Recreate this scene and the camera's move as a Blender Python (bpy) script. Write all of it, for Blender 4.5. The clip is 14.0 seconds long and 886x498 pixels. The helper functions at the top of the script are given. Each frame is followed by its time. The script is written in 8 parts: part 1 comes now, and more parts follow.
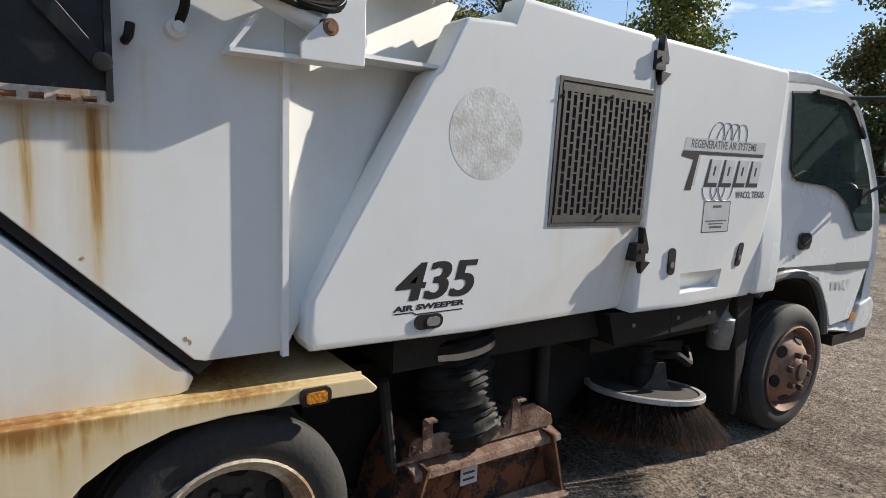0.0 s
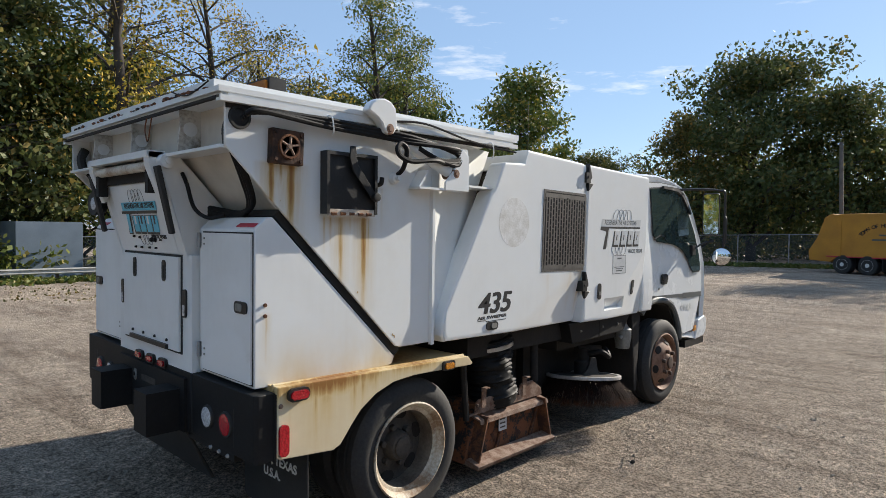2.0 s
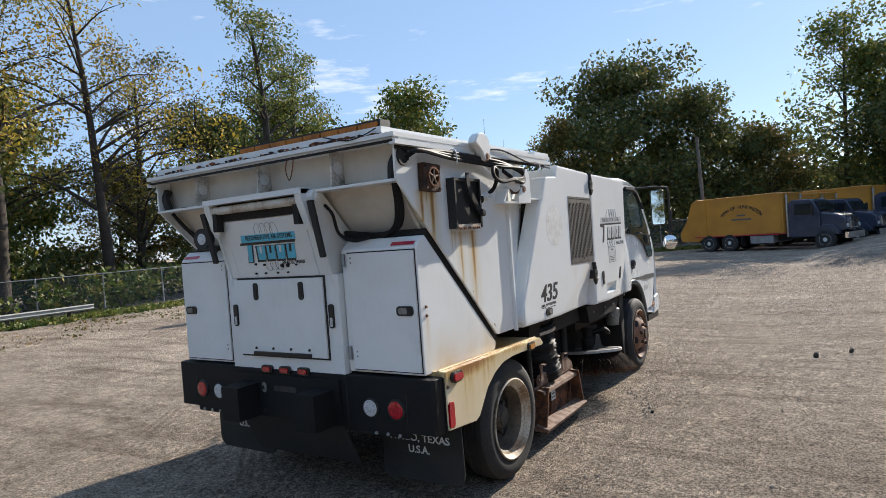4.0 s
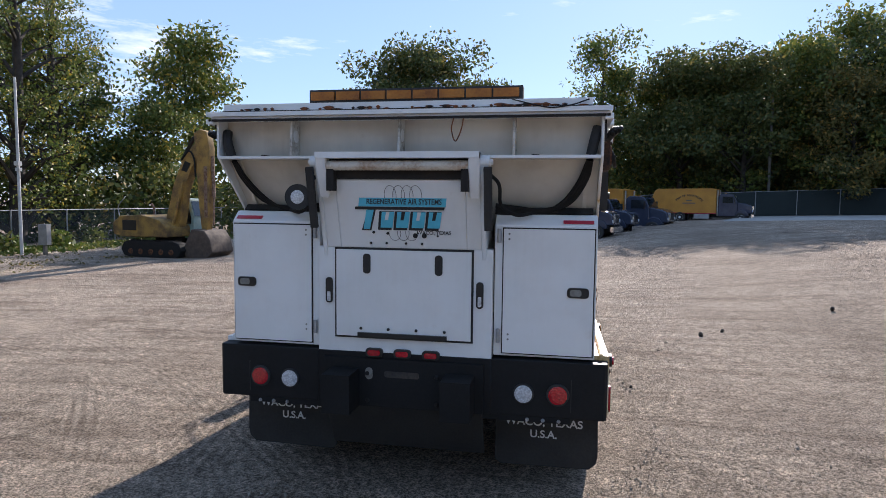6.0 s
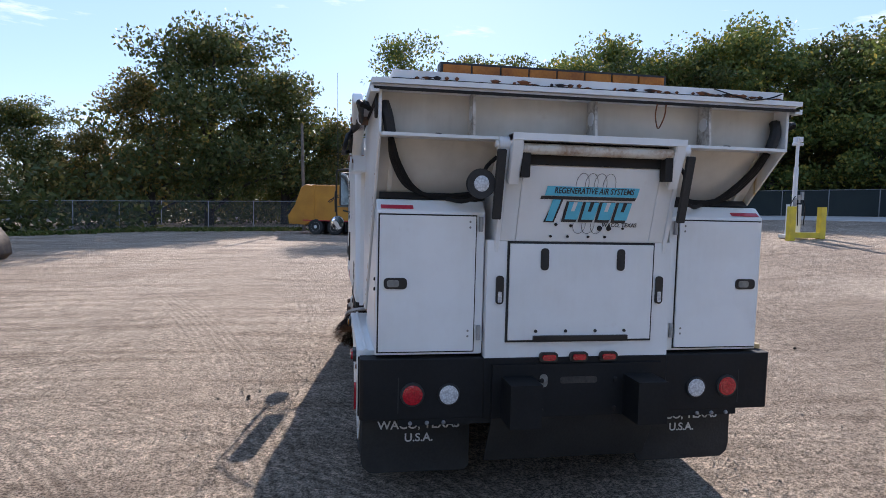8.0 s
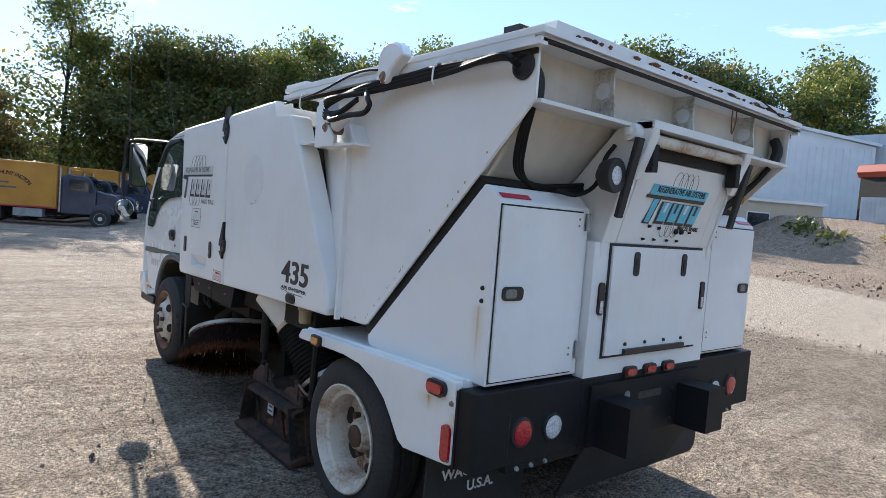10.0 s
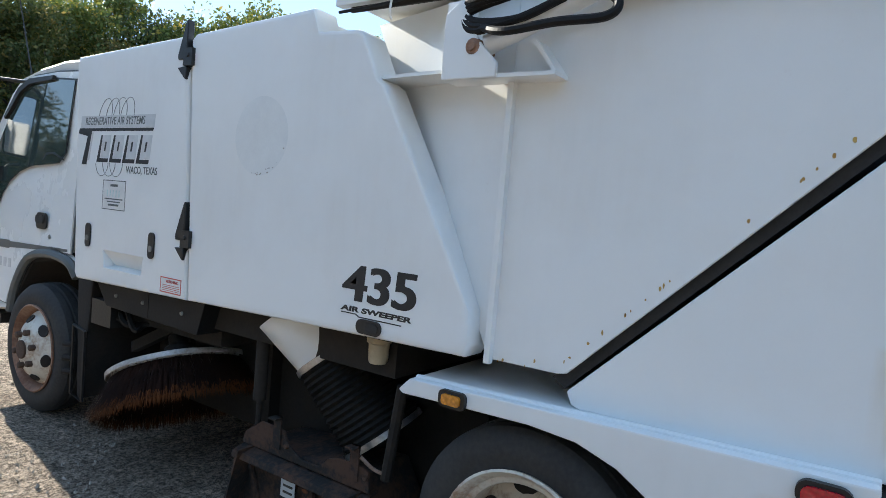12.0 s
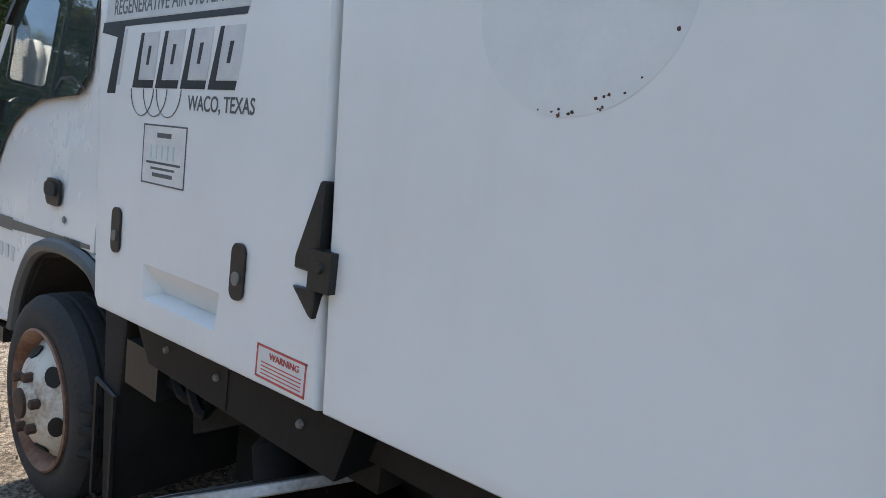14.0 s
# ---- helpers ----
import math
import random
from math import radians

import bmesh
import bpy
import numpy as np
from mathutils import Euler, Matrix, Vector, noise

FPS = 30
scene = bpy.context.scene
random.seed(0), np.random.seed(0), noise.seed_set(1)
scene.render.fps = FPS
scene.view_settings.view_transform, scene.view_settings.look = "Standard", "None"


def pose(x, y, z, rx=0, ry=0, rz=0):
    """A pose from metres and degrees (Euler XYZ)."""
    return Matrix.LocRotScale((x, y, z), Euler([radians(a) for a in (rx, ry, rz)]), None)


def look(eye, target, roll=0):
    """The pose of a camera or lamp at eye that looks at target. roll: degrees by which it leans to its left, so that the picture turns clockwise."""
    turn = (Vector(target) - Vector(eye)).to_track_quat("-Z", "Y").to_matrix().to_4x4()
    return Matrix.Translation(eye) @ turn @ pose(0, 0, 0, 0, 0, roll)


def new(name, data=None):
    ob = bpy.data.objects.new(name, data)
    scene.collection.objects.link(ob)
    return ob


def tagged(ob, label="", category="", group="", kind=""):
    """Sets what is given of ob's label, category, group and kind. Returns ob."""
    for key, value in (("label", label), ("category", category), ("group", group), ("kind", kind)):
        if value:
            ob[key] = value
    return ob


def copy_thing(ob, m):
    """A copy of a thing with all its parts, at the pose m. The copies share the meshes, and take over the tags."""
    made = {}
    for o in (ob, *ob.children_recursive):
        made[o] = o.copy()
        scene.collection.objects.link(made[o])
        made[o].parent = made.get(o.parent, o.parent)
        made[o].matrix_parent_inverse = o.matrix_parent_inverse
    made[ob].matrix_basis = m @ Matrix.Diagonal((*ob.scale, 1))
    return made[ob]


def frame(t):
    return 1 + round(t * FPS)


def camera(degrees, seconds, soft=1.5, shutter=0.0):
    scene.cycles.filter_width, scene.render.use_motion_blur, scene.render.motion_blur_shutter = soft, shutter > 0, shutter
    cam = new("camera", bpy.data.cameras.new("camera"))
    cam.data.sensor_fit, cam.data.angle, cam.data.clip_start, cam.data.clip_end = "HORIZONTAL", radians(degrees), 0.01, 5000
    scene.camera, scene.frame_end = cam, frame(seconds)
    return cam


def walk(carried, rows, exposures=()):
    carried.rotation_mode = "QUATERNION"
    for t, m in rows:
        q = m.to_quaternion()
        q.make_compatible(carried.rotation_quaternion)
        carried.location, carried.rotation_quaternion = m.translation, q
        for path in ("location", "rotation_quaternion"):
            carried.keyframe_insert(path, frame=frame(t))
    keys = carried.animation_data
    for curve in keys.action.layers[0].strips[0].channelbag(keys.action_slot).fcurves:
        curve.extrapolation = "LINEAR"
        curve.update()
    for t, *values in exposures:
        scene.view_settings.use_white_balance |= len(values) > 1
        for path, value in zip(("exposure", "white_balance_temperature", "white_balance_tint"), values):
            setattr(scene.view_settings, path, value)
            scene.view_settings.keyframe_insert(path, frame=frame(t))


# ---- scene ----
cam = camera(71.1, 14.0, soft=0.8)
PATH = [
    (0, (2.873, 0.419, 1.606), (1.227, 1.516, 1.307), 2.3),
    (0.5, (3.105, -0.028, 1.597), (1.631, 1.302, 1.361), 3.6),
    (1, (3.288, -0.502, 1.621), (1.823, 0.838, 1.375), 3.2),
    (1.5, (3.5, -0.988, 1.637), (2.051, 0.385, 1.5), 1.8),
    (2, (3.571, -1.465, 1.64), (2.186, -0.024, 1.574), 0.7),
    (2.5, (3.696, -1.833, 1.635), (2.326, -0.378, 1.559), 4.2),
    (3, (3.657, -2.135, 1.665), (2.404, -0.576, 1.645), 2.0),
    (3.2, (3.585, -2.295, 1.662), (2.403, -0.681, 1.672), -1.8),
    (5.3, (1.624, -3.227, 1.685), (0.877, -1.378, 1.529), 1.9),
    (5.5, (1.406, -3.255, 1.68), (0.792, -1.357, 1.534), 3.4),
    (6, (0.857, -3.426, 1.749), (0.485, -1.467, 1.596), 0.6),
    (6.5, (0.319, -3.442, 1.712), (0.082, -1.464, 1.533), -1.2),
    (7, (-0.216, -3.43, 1.686), (-0.176, -1.438, 1.514), 0.7),
    (7.5, (-0.735, -3.339, 1.683), (-0.497, -1.36, 1.517), -0.9),
    (8, (-1.251, -3.097, 1.666), (-0.907, -1.133, 1.52), 1.4),
    (8.5, (-1.763, -2.817, 1.635), (-0.976, -0.985, 1.476), 1.5),
    (8.7, (-1.904, -2.674, 1.618), (-0.993, -0.9, 1.463), 1.8),
    (10.8, (-2.97, -1.064, 1.529), (-1.435, 0.21, 1.391), 2.1),
    (11, (-2.992, -0.874, 1.541), (-1.384, 0.305, 1.379), 1.4),
    (11.5, (-2.909, -0.402, 1.454), (-1.267, 0.727, 1.286), 2.4),
    (12, (-2.785, 0.108, 1.435), (-1.124, 1.217, 1.321), 4.9),
    (12.5, (-2.59, 0.551, 1.456), (-0.904, 1.613, 1.288), 3.1),
    (13, (-2.299, 0.903, 1.47), (-0.636, 1.993, 1.253), 3.3),
    (13.5, (-2.102, 1.313, 1.464), (-0.508, 2.498, 1.228), 4.3),
    (14, (-1.876, 1.729, 1.435), (-0.32, 2.96, 1.183), 7.0),
]
EXPOSURE = [(0.0, 0.48, 6500, 10), (3.2, 0.50, 6500, 10), (5.5, 0.70, 6250, 16), (6.5, 0.63, 6200, 18), (8.5, 0.96, 6250, 19), (11.0, 1.28, 6250, 7), (11.5, 1.35, 6250, 7), (12.5, 1.41, 6300, 7), (13.0, 1.34, 6450, 9), (14.0, 1.35, 6500, 10)]
walk(cam, [(t, look(eye, target, roll)) for t, eye, target, roll in PATH], EXPOSURE)


# ---- world, sun, light ----
SUN_AZ, SUN_EL = 9.8, 25.6          # degrees to the right of +y, and above the ground
world = bpy.data.worlds.new("world")
scene.world = world
world.use_nodes = True
wn, wl = world.node_tree.nodes, world.node_tree.links
wn.clear()
sky = wn.new("ShaderNodeTexSky")
sky.sky_type = "NISHITA"
sky.sun_disc = False
sky.sun_elevation = radians(SUN_EL)
sky.sun_rotation = radians(SUN_AZ)
sky.altitude = 50
sky.dust_density = 0.1
sky.ozone_density = 2.0
w_out, w_bg = wn.new("ShaderNodeOutputWorld"), wn.new("ShaderNodeBackground")
w_bg.inputs["Strength"].default_value = 0.100
# thin wind-drawn cloud
w_tc, w_map = wn.new("ShaderNodeTexCoord"), wn.new("ShaderNodeMapping")
w_map.inputs["Scale"].default_value = (1.6, 1.6, 9.0)
w_map.inputs["Rotation"].default_value = (0.10, 0.06, 0.3)
w_noise, w_ramp, w_mix = wn.new("ShaderNodeTexNoise"), wn.new("ShaderNodeValToRGB"), wn.new("ShaderNodeMix")
w_noise.inputs["Scale"].default_value = 2.1
w_noise.inputs["Detail"].default_value = 7
w_noise.inputs["Roughness"].default_value = 0.62
w_ramp.color_ramp.elements[0].position, w_ramp.color_ramp.elements[1].position = 0.60, 0.76
w_mix.data_type = "RGBA"
w_mix.inputs[7].default_value = (8.5, 8.6, 8.8, 1)
wl.new(w_tc.outputs["Generated"], w_map.inputs["Vector"])
wl.new(w_map.outputs["Vector"], w_noise.inputs["Vector"])
wl.new(w_noise.outputs["Fac"], w_ramp.inputs["Fac"])
wl.new(w_ramp.outputs["Color"], w_mix.inputs[0])
w_even = wn.new("ShaderNodeMix")
w_even.data_type = "RGBA"
w_even.inputs[0].default_value = 0.55
w_even.inputs[7].default_value = (3.0, 4.5, 6.9, 1)
wl.new(sky.outputs["Color"], w_even.inputs[6])
wl.new(w_even.outputs[2], w_mix.inputs[6])
wl.new(w_mix.outputs[2], w_bg.inputs["Color"])
wl.new(w_bg.outputs["Background"], w_out.inputs["Surface"])

sun = new("sun", bpy.data.lights.new("sun", "SUN"))
sun.data.energy, sun.data.angle, sun.data.color = 5.4, radians(0.53), (1.0, 0.92, 0.80)
s_dir = Vector((math.sin(radians(SUN_AZ)) * math.cos(radians(SUN_EL)), math.cos(radians(SUN_AZ)) * math.cos(radians(SUN_EL)), math.sin(radians(SUN_EL))))
sun.matrix_world = look(s_dir * 60, (0, 0, 0))


# ---- materials ----
def rgb(c):
    return (*c, 1.0)


class Nodes:
    """A small builder of node materials."""

    def __init__(self, name):
        self.mat = bpy.data.materials.new(name)
        self.mat.use_nodes = True
        self.n, self.l = self.mat.node_tree.nodes, self.mat.node_tree.links
        self.b = self.n["Principled BSDF"]
        self.tc = self.n.new("ShaderNodeTexCoord")
        self.geo = self.n.new("ShaderNodeNewGeometry")

    def link(self, a, b):
        self.l.new(a, b)

    def noise(self, scale, detail=4.0, rough=0.55, stretch=(1, 1, 1), world_space=False):
        m, t = self.n.new("ShaderNodeMapping"), self.n.new("ShaderNodeTexNoise")
        m.inputs["Scale"].default_value = stretch
        self.link(self.geo.outputs["Position"] if world_space else self.tc.outputs["Object"], m.inputs["Vector"])
        self.link(m.outputs["Vector"], t.inputs["Vector"])
        t.inputs["Scale"].default_value, t.inputs["Detail"].default_value, t.inputs["Roughness"].default_value = scale, detail, rough
        return t.outputs["Fac"]

    def ramp(self, fac, a, b, ca=(0, 0, 0), cb=(1, 1, 1)):
        if a > b:
            a, b, ca, cb = b, a, cb, ca
        r = self.n.new("ShaderNodeValToRGB")
        r.color_ramp.elements[0].position, r.color_ramp.elements[1].position = a, b
        r.color_ramp.elements[0].color, r.color_ramp.elements[1].color = rgb(ca), rgb(cb)
        self.link(fac, r.inputs["Fac"])
        return r.outputs["Color"]

    def math(self, op, a, b=None, c=None, clamp=False):
        m = self.n.new("ShaderNodeMath")
        m.operation, m.use_clamp = op, clamp
        for k, v in enumerate((a, b, c)):
            if v is None:
                continue
            if isinstance(v, (int, float)):
                m.inputs[k].default_value = v
            else:
                self.link(v, m.inputs[k])
        return m.outputs[0]

    def mix(self, fac, a, b):
        m = self.n.new("ShaderNodeMix")
        m.data_type = "RGBA"
        for k, v in ((0, fac), (6, a), (7, b)):
            if isinstance(v, (int, float)):
                m.inputs[k].default_value = v
            elif isinstance(v, tuple):
                m.inputs[k].default_value = rgb(v)
            else:
                self.link(v, m.inputs[k])
        return m.outputs[2]

    def bump(self, height, strength=0.3, dist=0.01):
        b = self.n.new("ShaderNodeBump")
        b.inputs["Strength"].default_value, b.inputs["Distance"].default_value = strength, dist
        self.link(height, b.inputs["Height"])
        self.link(b.outputs["Normal"], self.b.inputs["Normal"])

    def out(self, color=None, rough=0.5, metal=0.0, spec=0.5):
        if color is not None:
            if isinstance(color, tuple):
                self.b.inputs["Base Color"].default_value = rgb(color)
            else:
                self.link(color, self.b.inputs["Base Color"])
        if isinstance(rough, (int, float)):
            self.b.inputs["Roughness"].default_value = rough
        else:
            self.link(rough, self.b.inputs["Roughness"])
        self.b.inputs["Metallic"].default_value = metal
        self.b.inputs["Specular IOR Level"].default_value = spec
        return self.mat

    def axis(self, k):
        s = self.n.new("ShaderNodeSeparateXYZ")
        self.link(self.geo.outputs["Position"], s.inputs[0])
        return s.outputs[k]


def worn(name, a, b, rough=0.5, metal=0.0, scale=6.0, fine=60.0, bump=0.15, lo=0.35, hi=0.7, spec=0.5):
    """Two tones broken up at two scales, with a fine relief."""
    k = Nodes(name)
    big, small = k.noise(scale, 5), k.noise(fine, 3)
    f = k.math("MULTIPLY_ADD", small, 0.35, k.math("MULTIPLY", big, 0.75))
    col = k.mix(k.ramp(f, lo, hi), a, b)
    k.bump(small, bump, 0.004)
    r = k.math("MULTIPLY_ADD", big, 0.25, rough - 0.12, clamp=True)
    return k.out(col, r, metal, spec)


RUST_A, RUST_B = (0.30, 0.13, 0.035), (0.16, 0.055, 0.02)


def white_paint(name, base=(0.780, 0.793, 0.783), dirt=(0.52, 0.49, 0.43), amount=0.5, streaks=(), rough=0.32, chips=0.0, low=None):
    """Old white paint: drifting grime, fine scuffs, rust runs at the given places (y, half width, top z, bottom z, strength)."""
    k = Nodes(name)
    big, runs, fine = k.noise(1.7, 5, 0.6), k.noise(5.0, 5, 0.6, (5, 5, 0.35)), k.noise(90, 3)
    grime = k.math("MULTIPLY", k.ramp(big, 0.42, 0.8), k.math("MULTIPLY_ADD", runs, 0.8, 0.2))
    col = k.mix(k.math("MULTIPLY", grime, amount), base, dirt)
    scuff = k.math("MULTIPLY", k.ramp(k.noise(22, 5, 0.7, (1, 1, 0.5)), 0.62, 0.72), k.ramp(k.noise(0.9, 3, 0.5), 0.50, 0.66))
    col = k.mix(k.math("MULTIPLY", scuff, 0.35 * amount), col, dirt)
    if chips:
        spots = k.ramp(k.noise(5.5, 6, 0.7), 0.66, 0.72)
        col = k.mix(k.math("MULTIPLY", spots, chips), col, (0.34, 0.19, 0.07))
    if low is not None:
        # road film and rust creeping from the bottom edge
        z = k.axis(2)
        edge = k.math("DIVIDE", k.math("SUBTRACT", low[1], z), low[1] - low[0], clamp=True)
        edge = k.math("MULTIPLY", k.math("POWER", edge, 1.5), k.ramp(k.noise(3.0, 5, 0.6, (1, 1, 0.4)), 0.35, 0.65))
        col = k.mix(k.math("MULTIPLY", edge, low[2]), col, low[3])
    if streaks:
        y, z = k.axis(1), k.axis(2)
        wob = k.noise(4.0, 4, 0.6, (1, 1, 0.5), True)
        y2 = k.math("MULTIPLY_ADD", k.math("SUBTRACT", wob, 0.5), 0.03, y)
        broken = k.ramp(k.noise(14.0, 5, 0.65, (3, 3, 0.25), True), 0.25, 0.6)
        total = None
        for yc, w, zt, zb, s in streaks:
            m = k.math("SUBTRACT", 1.0, k.math("DIVIDE", k.math("ABSOLUTE", k.math("SUBTRACT", y2, yc)), w), clamp=True)
            halo = k.math("SUBTRACT", 1.0, k.math("DIVIDE", k.math("ABSOLUTE", k.math("SUBTRACT", y2, yc)), w * 3.2), clamp=True)
            m = k.math("MAXIMUM", k.math("MULTIPLY", k.math("POWER", m, 0.9), 1.1), k.math("MULTIPLY", halo, 0.52))
            m = k.math("MULTIPLY", m, k.math("DIVIDE", k.math("SUBTRACT", z, zb), max(zt - zb, 0.01) * 0.7, clamp=True))
            m = k.math("MULTIPLY", m, k.math("MULTIPLY", k.math("SUBTRACT", zt, z), 60.0, clamp=True))
            m = k.math("MULTIPLY", m, s)
            total = m if total is None else k.math("MAXIMUM", total, m)
        total = k.math("MULTIPLY", total, k.math("MULTIPLY_ADD", broken, 0.6, 0.4))
        tint = k.mix(k.ramp(total, 0.40, 0.95), (0.58, 0.41, 0.17), (0.30, 0.14, 0.04))
        col = k.mix(k.ramp(total, 0.0, 0.60), col, tint)
    k.bump(k.math("MULTIPLY_ADD", fine, 0.2, big), 0.06, 0.01)
    r = k.math("MULTIPLY_ADD", grime, 0.3, rough, clamp=True)
    return k.out(col, r, 0.0)


def plain(name, col, rough=0.5, metal=0.0, spec=0.5, bump=0.05):
    k = Nodes(name)
    f = k.noise(25, 4)
    c2 = tuple(min(1, v * 0.78) for v in col)
    k.bump(f, bump, 0.003)
    return k.out(k.mix(f, c2, tuple(min(1.0, v * 1.12) for v in col)), rough, metal, spec)


def glass(name, tint=(0.75, 0.8, 0.8)):
    m = bpy.data.materials.new(name)
    m.use_nodes = True
    n, l = m.node_tree.nodes, m.node_tree.links
    n.clear()
    o, mx, t, g, f = (n.new("ShaderNode" + s) for s in ("OutputMaterial", "MixShader", "BsdfTransparent", "BsdfGlossy", "Fresnel"))
    t.inputs["Color"].default_value = rgb(tint)
    g.inputs["Roughness"].default_value = 0.03
    f.inputs["IOR"].default_value = 1.75
    l.new(f.outputs[0], mx.inputs[0]), l.new(t.outputs[0], mx.inputs[1]), l.new(g.outputs[0], mx.inputs[2]), l.new(mx.outputs[0], o.inputs[0])
    return m


def lens(name, col, emit=0.0):
    k = Nodes(name)
    w = k.n.new("ShaderNodeTexVoronoi")
    w.inputs["Scale"].default_value = 90
    k.link(k.tc.outputs["Object"], w.inputs["Vector"])
    k.bump(w.outputs["Distance"], 0.35, 0.004)
    k.b.inputs["Coat Weight"].default_value = 0.7
    return k.out(k.mix(k.math("MULTIPLY", w.outputs["Distance"], 1.2, clamp=True), col, tuple(v * 0.55 for v in col)), 0.18)


def leaf(name, a, b, c):
    """Leaves: three tones drifting over the crown, letting light through."""
    k = Nodes(name)
    big, rnd = k.noise(0.33, 3), k.geo.outputs["Random Per Island"]
    col = k.mix(k.ramp(k.math("MULTIPLY_ADD", rnd, 0.35, k.math("MULTIPLY", big, 0.8)), 0.42, 0.72), a, b)
    col = k.mix(k.ramp(rnd, 0.80, 0.95), col, c)
    k.out(col, 0.55, 0.0, 0.35)
    tr, mx = k.n.new("ShaderNodeBsdfTranslucent"), k.n.new("ShaderNodeMixShader")
    k.link(col, tr.inputs["Color"])
    mx.inputs[0].default_value = 0.28
    k.link(k.b.outputs[0], mx.inputs[1]), k.link(tr.outputs[0], mx.inputs[2])
    k.link(mx.outputs[0], k.n["Material Output"].inputs[0])
    return k.mat


PAINT = white_paint("white_paint", amount=0.42, chips=0.0)
PAINT_REAR = white_paint("white_paint_rear", amount=0.75, chips=0.07)
PAINT_TANK = white_paint("white_paint_tank", base=(0.66, 0.62, 0.54), dirt=(0.26, 0.22, 0.17), amount=1.0, chips=0.15)
PAINT_CAB = white_paint("white_paint_cab", amount=0.25, rough=0.22)
PAINT_HOP_R = white_paint("white_paint_rust_runs", base=(0.780, 0.788, 0.768), dirt=(0.52, 0.47, 0.37), amount=0.6, chips=0.05, streaks=(
    (0.022, 0.03, 1.94, 1.60, 0.95), (0.122, 0.035, 1.94, 1.48, 1.0), (0.07, 0.02, 1.94, 1.75, 0.6), (0.31, 0.010, 1.70, 1.50, 0.5), (0.345, 0.012, 1.70, 1.52, 0.55),
    (0.405, 0.024, 1.70, 1.20, 0.75), (0.465, 0.016, 1.70, 1.56, 0.35), (0.553, 0.030, 1.70, 1.10, 1.0), (0.585, 0.016, 1.70, 1.35, 0.55), (1.055, 0.010, 1.80, 1.0, 0.5), (0.67, 0.02, 1.86, 1.6, 0.2)), low=(0.98, 1.10, 0.35, (0.45, 0.33, 0.18)))
PAINT_HOP_L = white_paint("white_paint_chipped", amount=0.45, chips=0.10, streaks=((0.22, 0.012, 1.50, 1.30, 0.4), (1.15, 0.02, 1.15, 0.98, 0.6)), low=(0.95, 1.05, 0.25, (0.45, 0.33, 0.18)))
PAINT_CABT_R = white_paint("white_paint_cabinet_right", amount=0.45, low=(0.86, 1.20, 0.95, (0.60, 0.44, 0.20)), streaks=((0.005, 0.012, 1.25, 0.98, 0.4),))
PAINT_CABT_L = white_paint("white_paint_cabinet_left", amount=0.3, streaks=((0.01, 0.014, 1.22, 0.95, 0.5),))
PAINT_PANEL_R = white_paint("white_paint_shroud_right", amount=0.4, streaks=((2.60, 0.03, 1.38, 0.95, 0.45), (2.45, 0.05, 1.36, 1.0, 0.2), (2.15, 0.04, 1.35, 1.05, 0.12)))
FENDER_R = white_paint("stained_fender_paint", base=(0.72, 0.63, 0.45), dirt=(0.52, 0.34, 0.13), amount=1.0, chips=0.10, streaks=(
    (0.22, 0.03, 0.91, 0.57, 0.55), (0.08, 0.02, 0.89, 0.62, 0.3), (0.44, 0.05, 0.91, 0.65, 0.6), (0.58, 0.06, 0.92, 0.76, 0.6), (0.30, 0.55, 0.93, 0.80, 1.2), (0.9, 0.45, 0.92, 0.825, 0.9), (0.28, 0.09, 0.90, 0.62, 0.5), (0.49, 0.08, 0.90, 0.70, 0.6)))
FENDER_L = white_paint("fender_paint", amount=0.45, chips=0.06, streaks=((0.17, 0.03, 0.84, 0.76, 0.7), (0.02, 0.01, 0.8, 0.6, 0.5)))
BLACK = worn("black_paint", (0.006, 0.006, 0.0065), (0.020, 0.019, 0.018), 0.45, 0.0, 5, 70, 0.2)
BUMPER = worn("bumper_black", (0.006, 0.0065, 0.0075), (0.014, 0.0145, 0.015), 0.6, 0.0, 3, 60, 0.15, spec=0.25)
# greasy parts and joints, also dark plates standing for shade in hollows
DIRT_SHADE = worn("greasy_black_and_shade", (0.006, 0.0055, 0.005), (0.024, 0.019, 0.015), 0.85, 0.0, 6, 50, 0.4)
RUBBER = worn("rubber", (0.010, 0.010, 0.0105), (0.030, 0.029, 0.027), 0.7, 0.0, 5, 80, 0.25)
TYRE = worn("tyre_rubber", (0.012, 0.012, 0.013), (0.042, 0.040, 0.037), 0.78, 0.0, 3, 60, 0.3)
RUST = worn("rusted_steel", (0.22, 0.085, 0.030), (0.060, 0.028, 0.018), 0.9, 0.0, 12, 80, 0.9, 0.42, 0.62)
RUST_DARK = worn("dark_mottled_rust", (0.024, 0.021, 0.019), (0.19, 0.068, 0.026), 0.85, 0.0, 11, 60, 0.9, 0.50, 0.58)
RUST_PALE = worn("scraped_rusty_steel", (0.27, 0.185, 0.135), (0.13, 0.062, 0.034), 0.8, 0.0, 13, 80, 0.8, 0.45, 0.65)
HEAD_L = worn("grimy_dark_steel", (0.012, 0.011, 0.010), (0.07, 0.036, 0.022), 0.85, 0.0, 6, 45, 0.8, 0.48, 0.62)
RIM_R = worn("rim_pale_rust", (0.60, 0.54, 0.42), (0.25, 0.15, 0.08), 0.6, 0.0, 6, 60, 0.4, 0.42, 0.66)
RIM_DISC = worn("rim_disc_dark", (0.09, 0.075, 0.06), (0.025, 0.022, 0.02), 0.7, 0.0, 6, 60, 0.4)
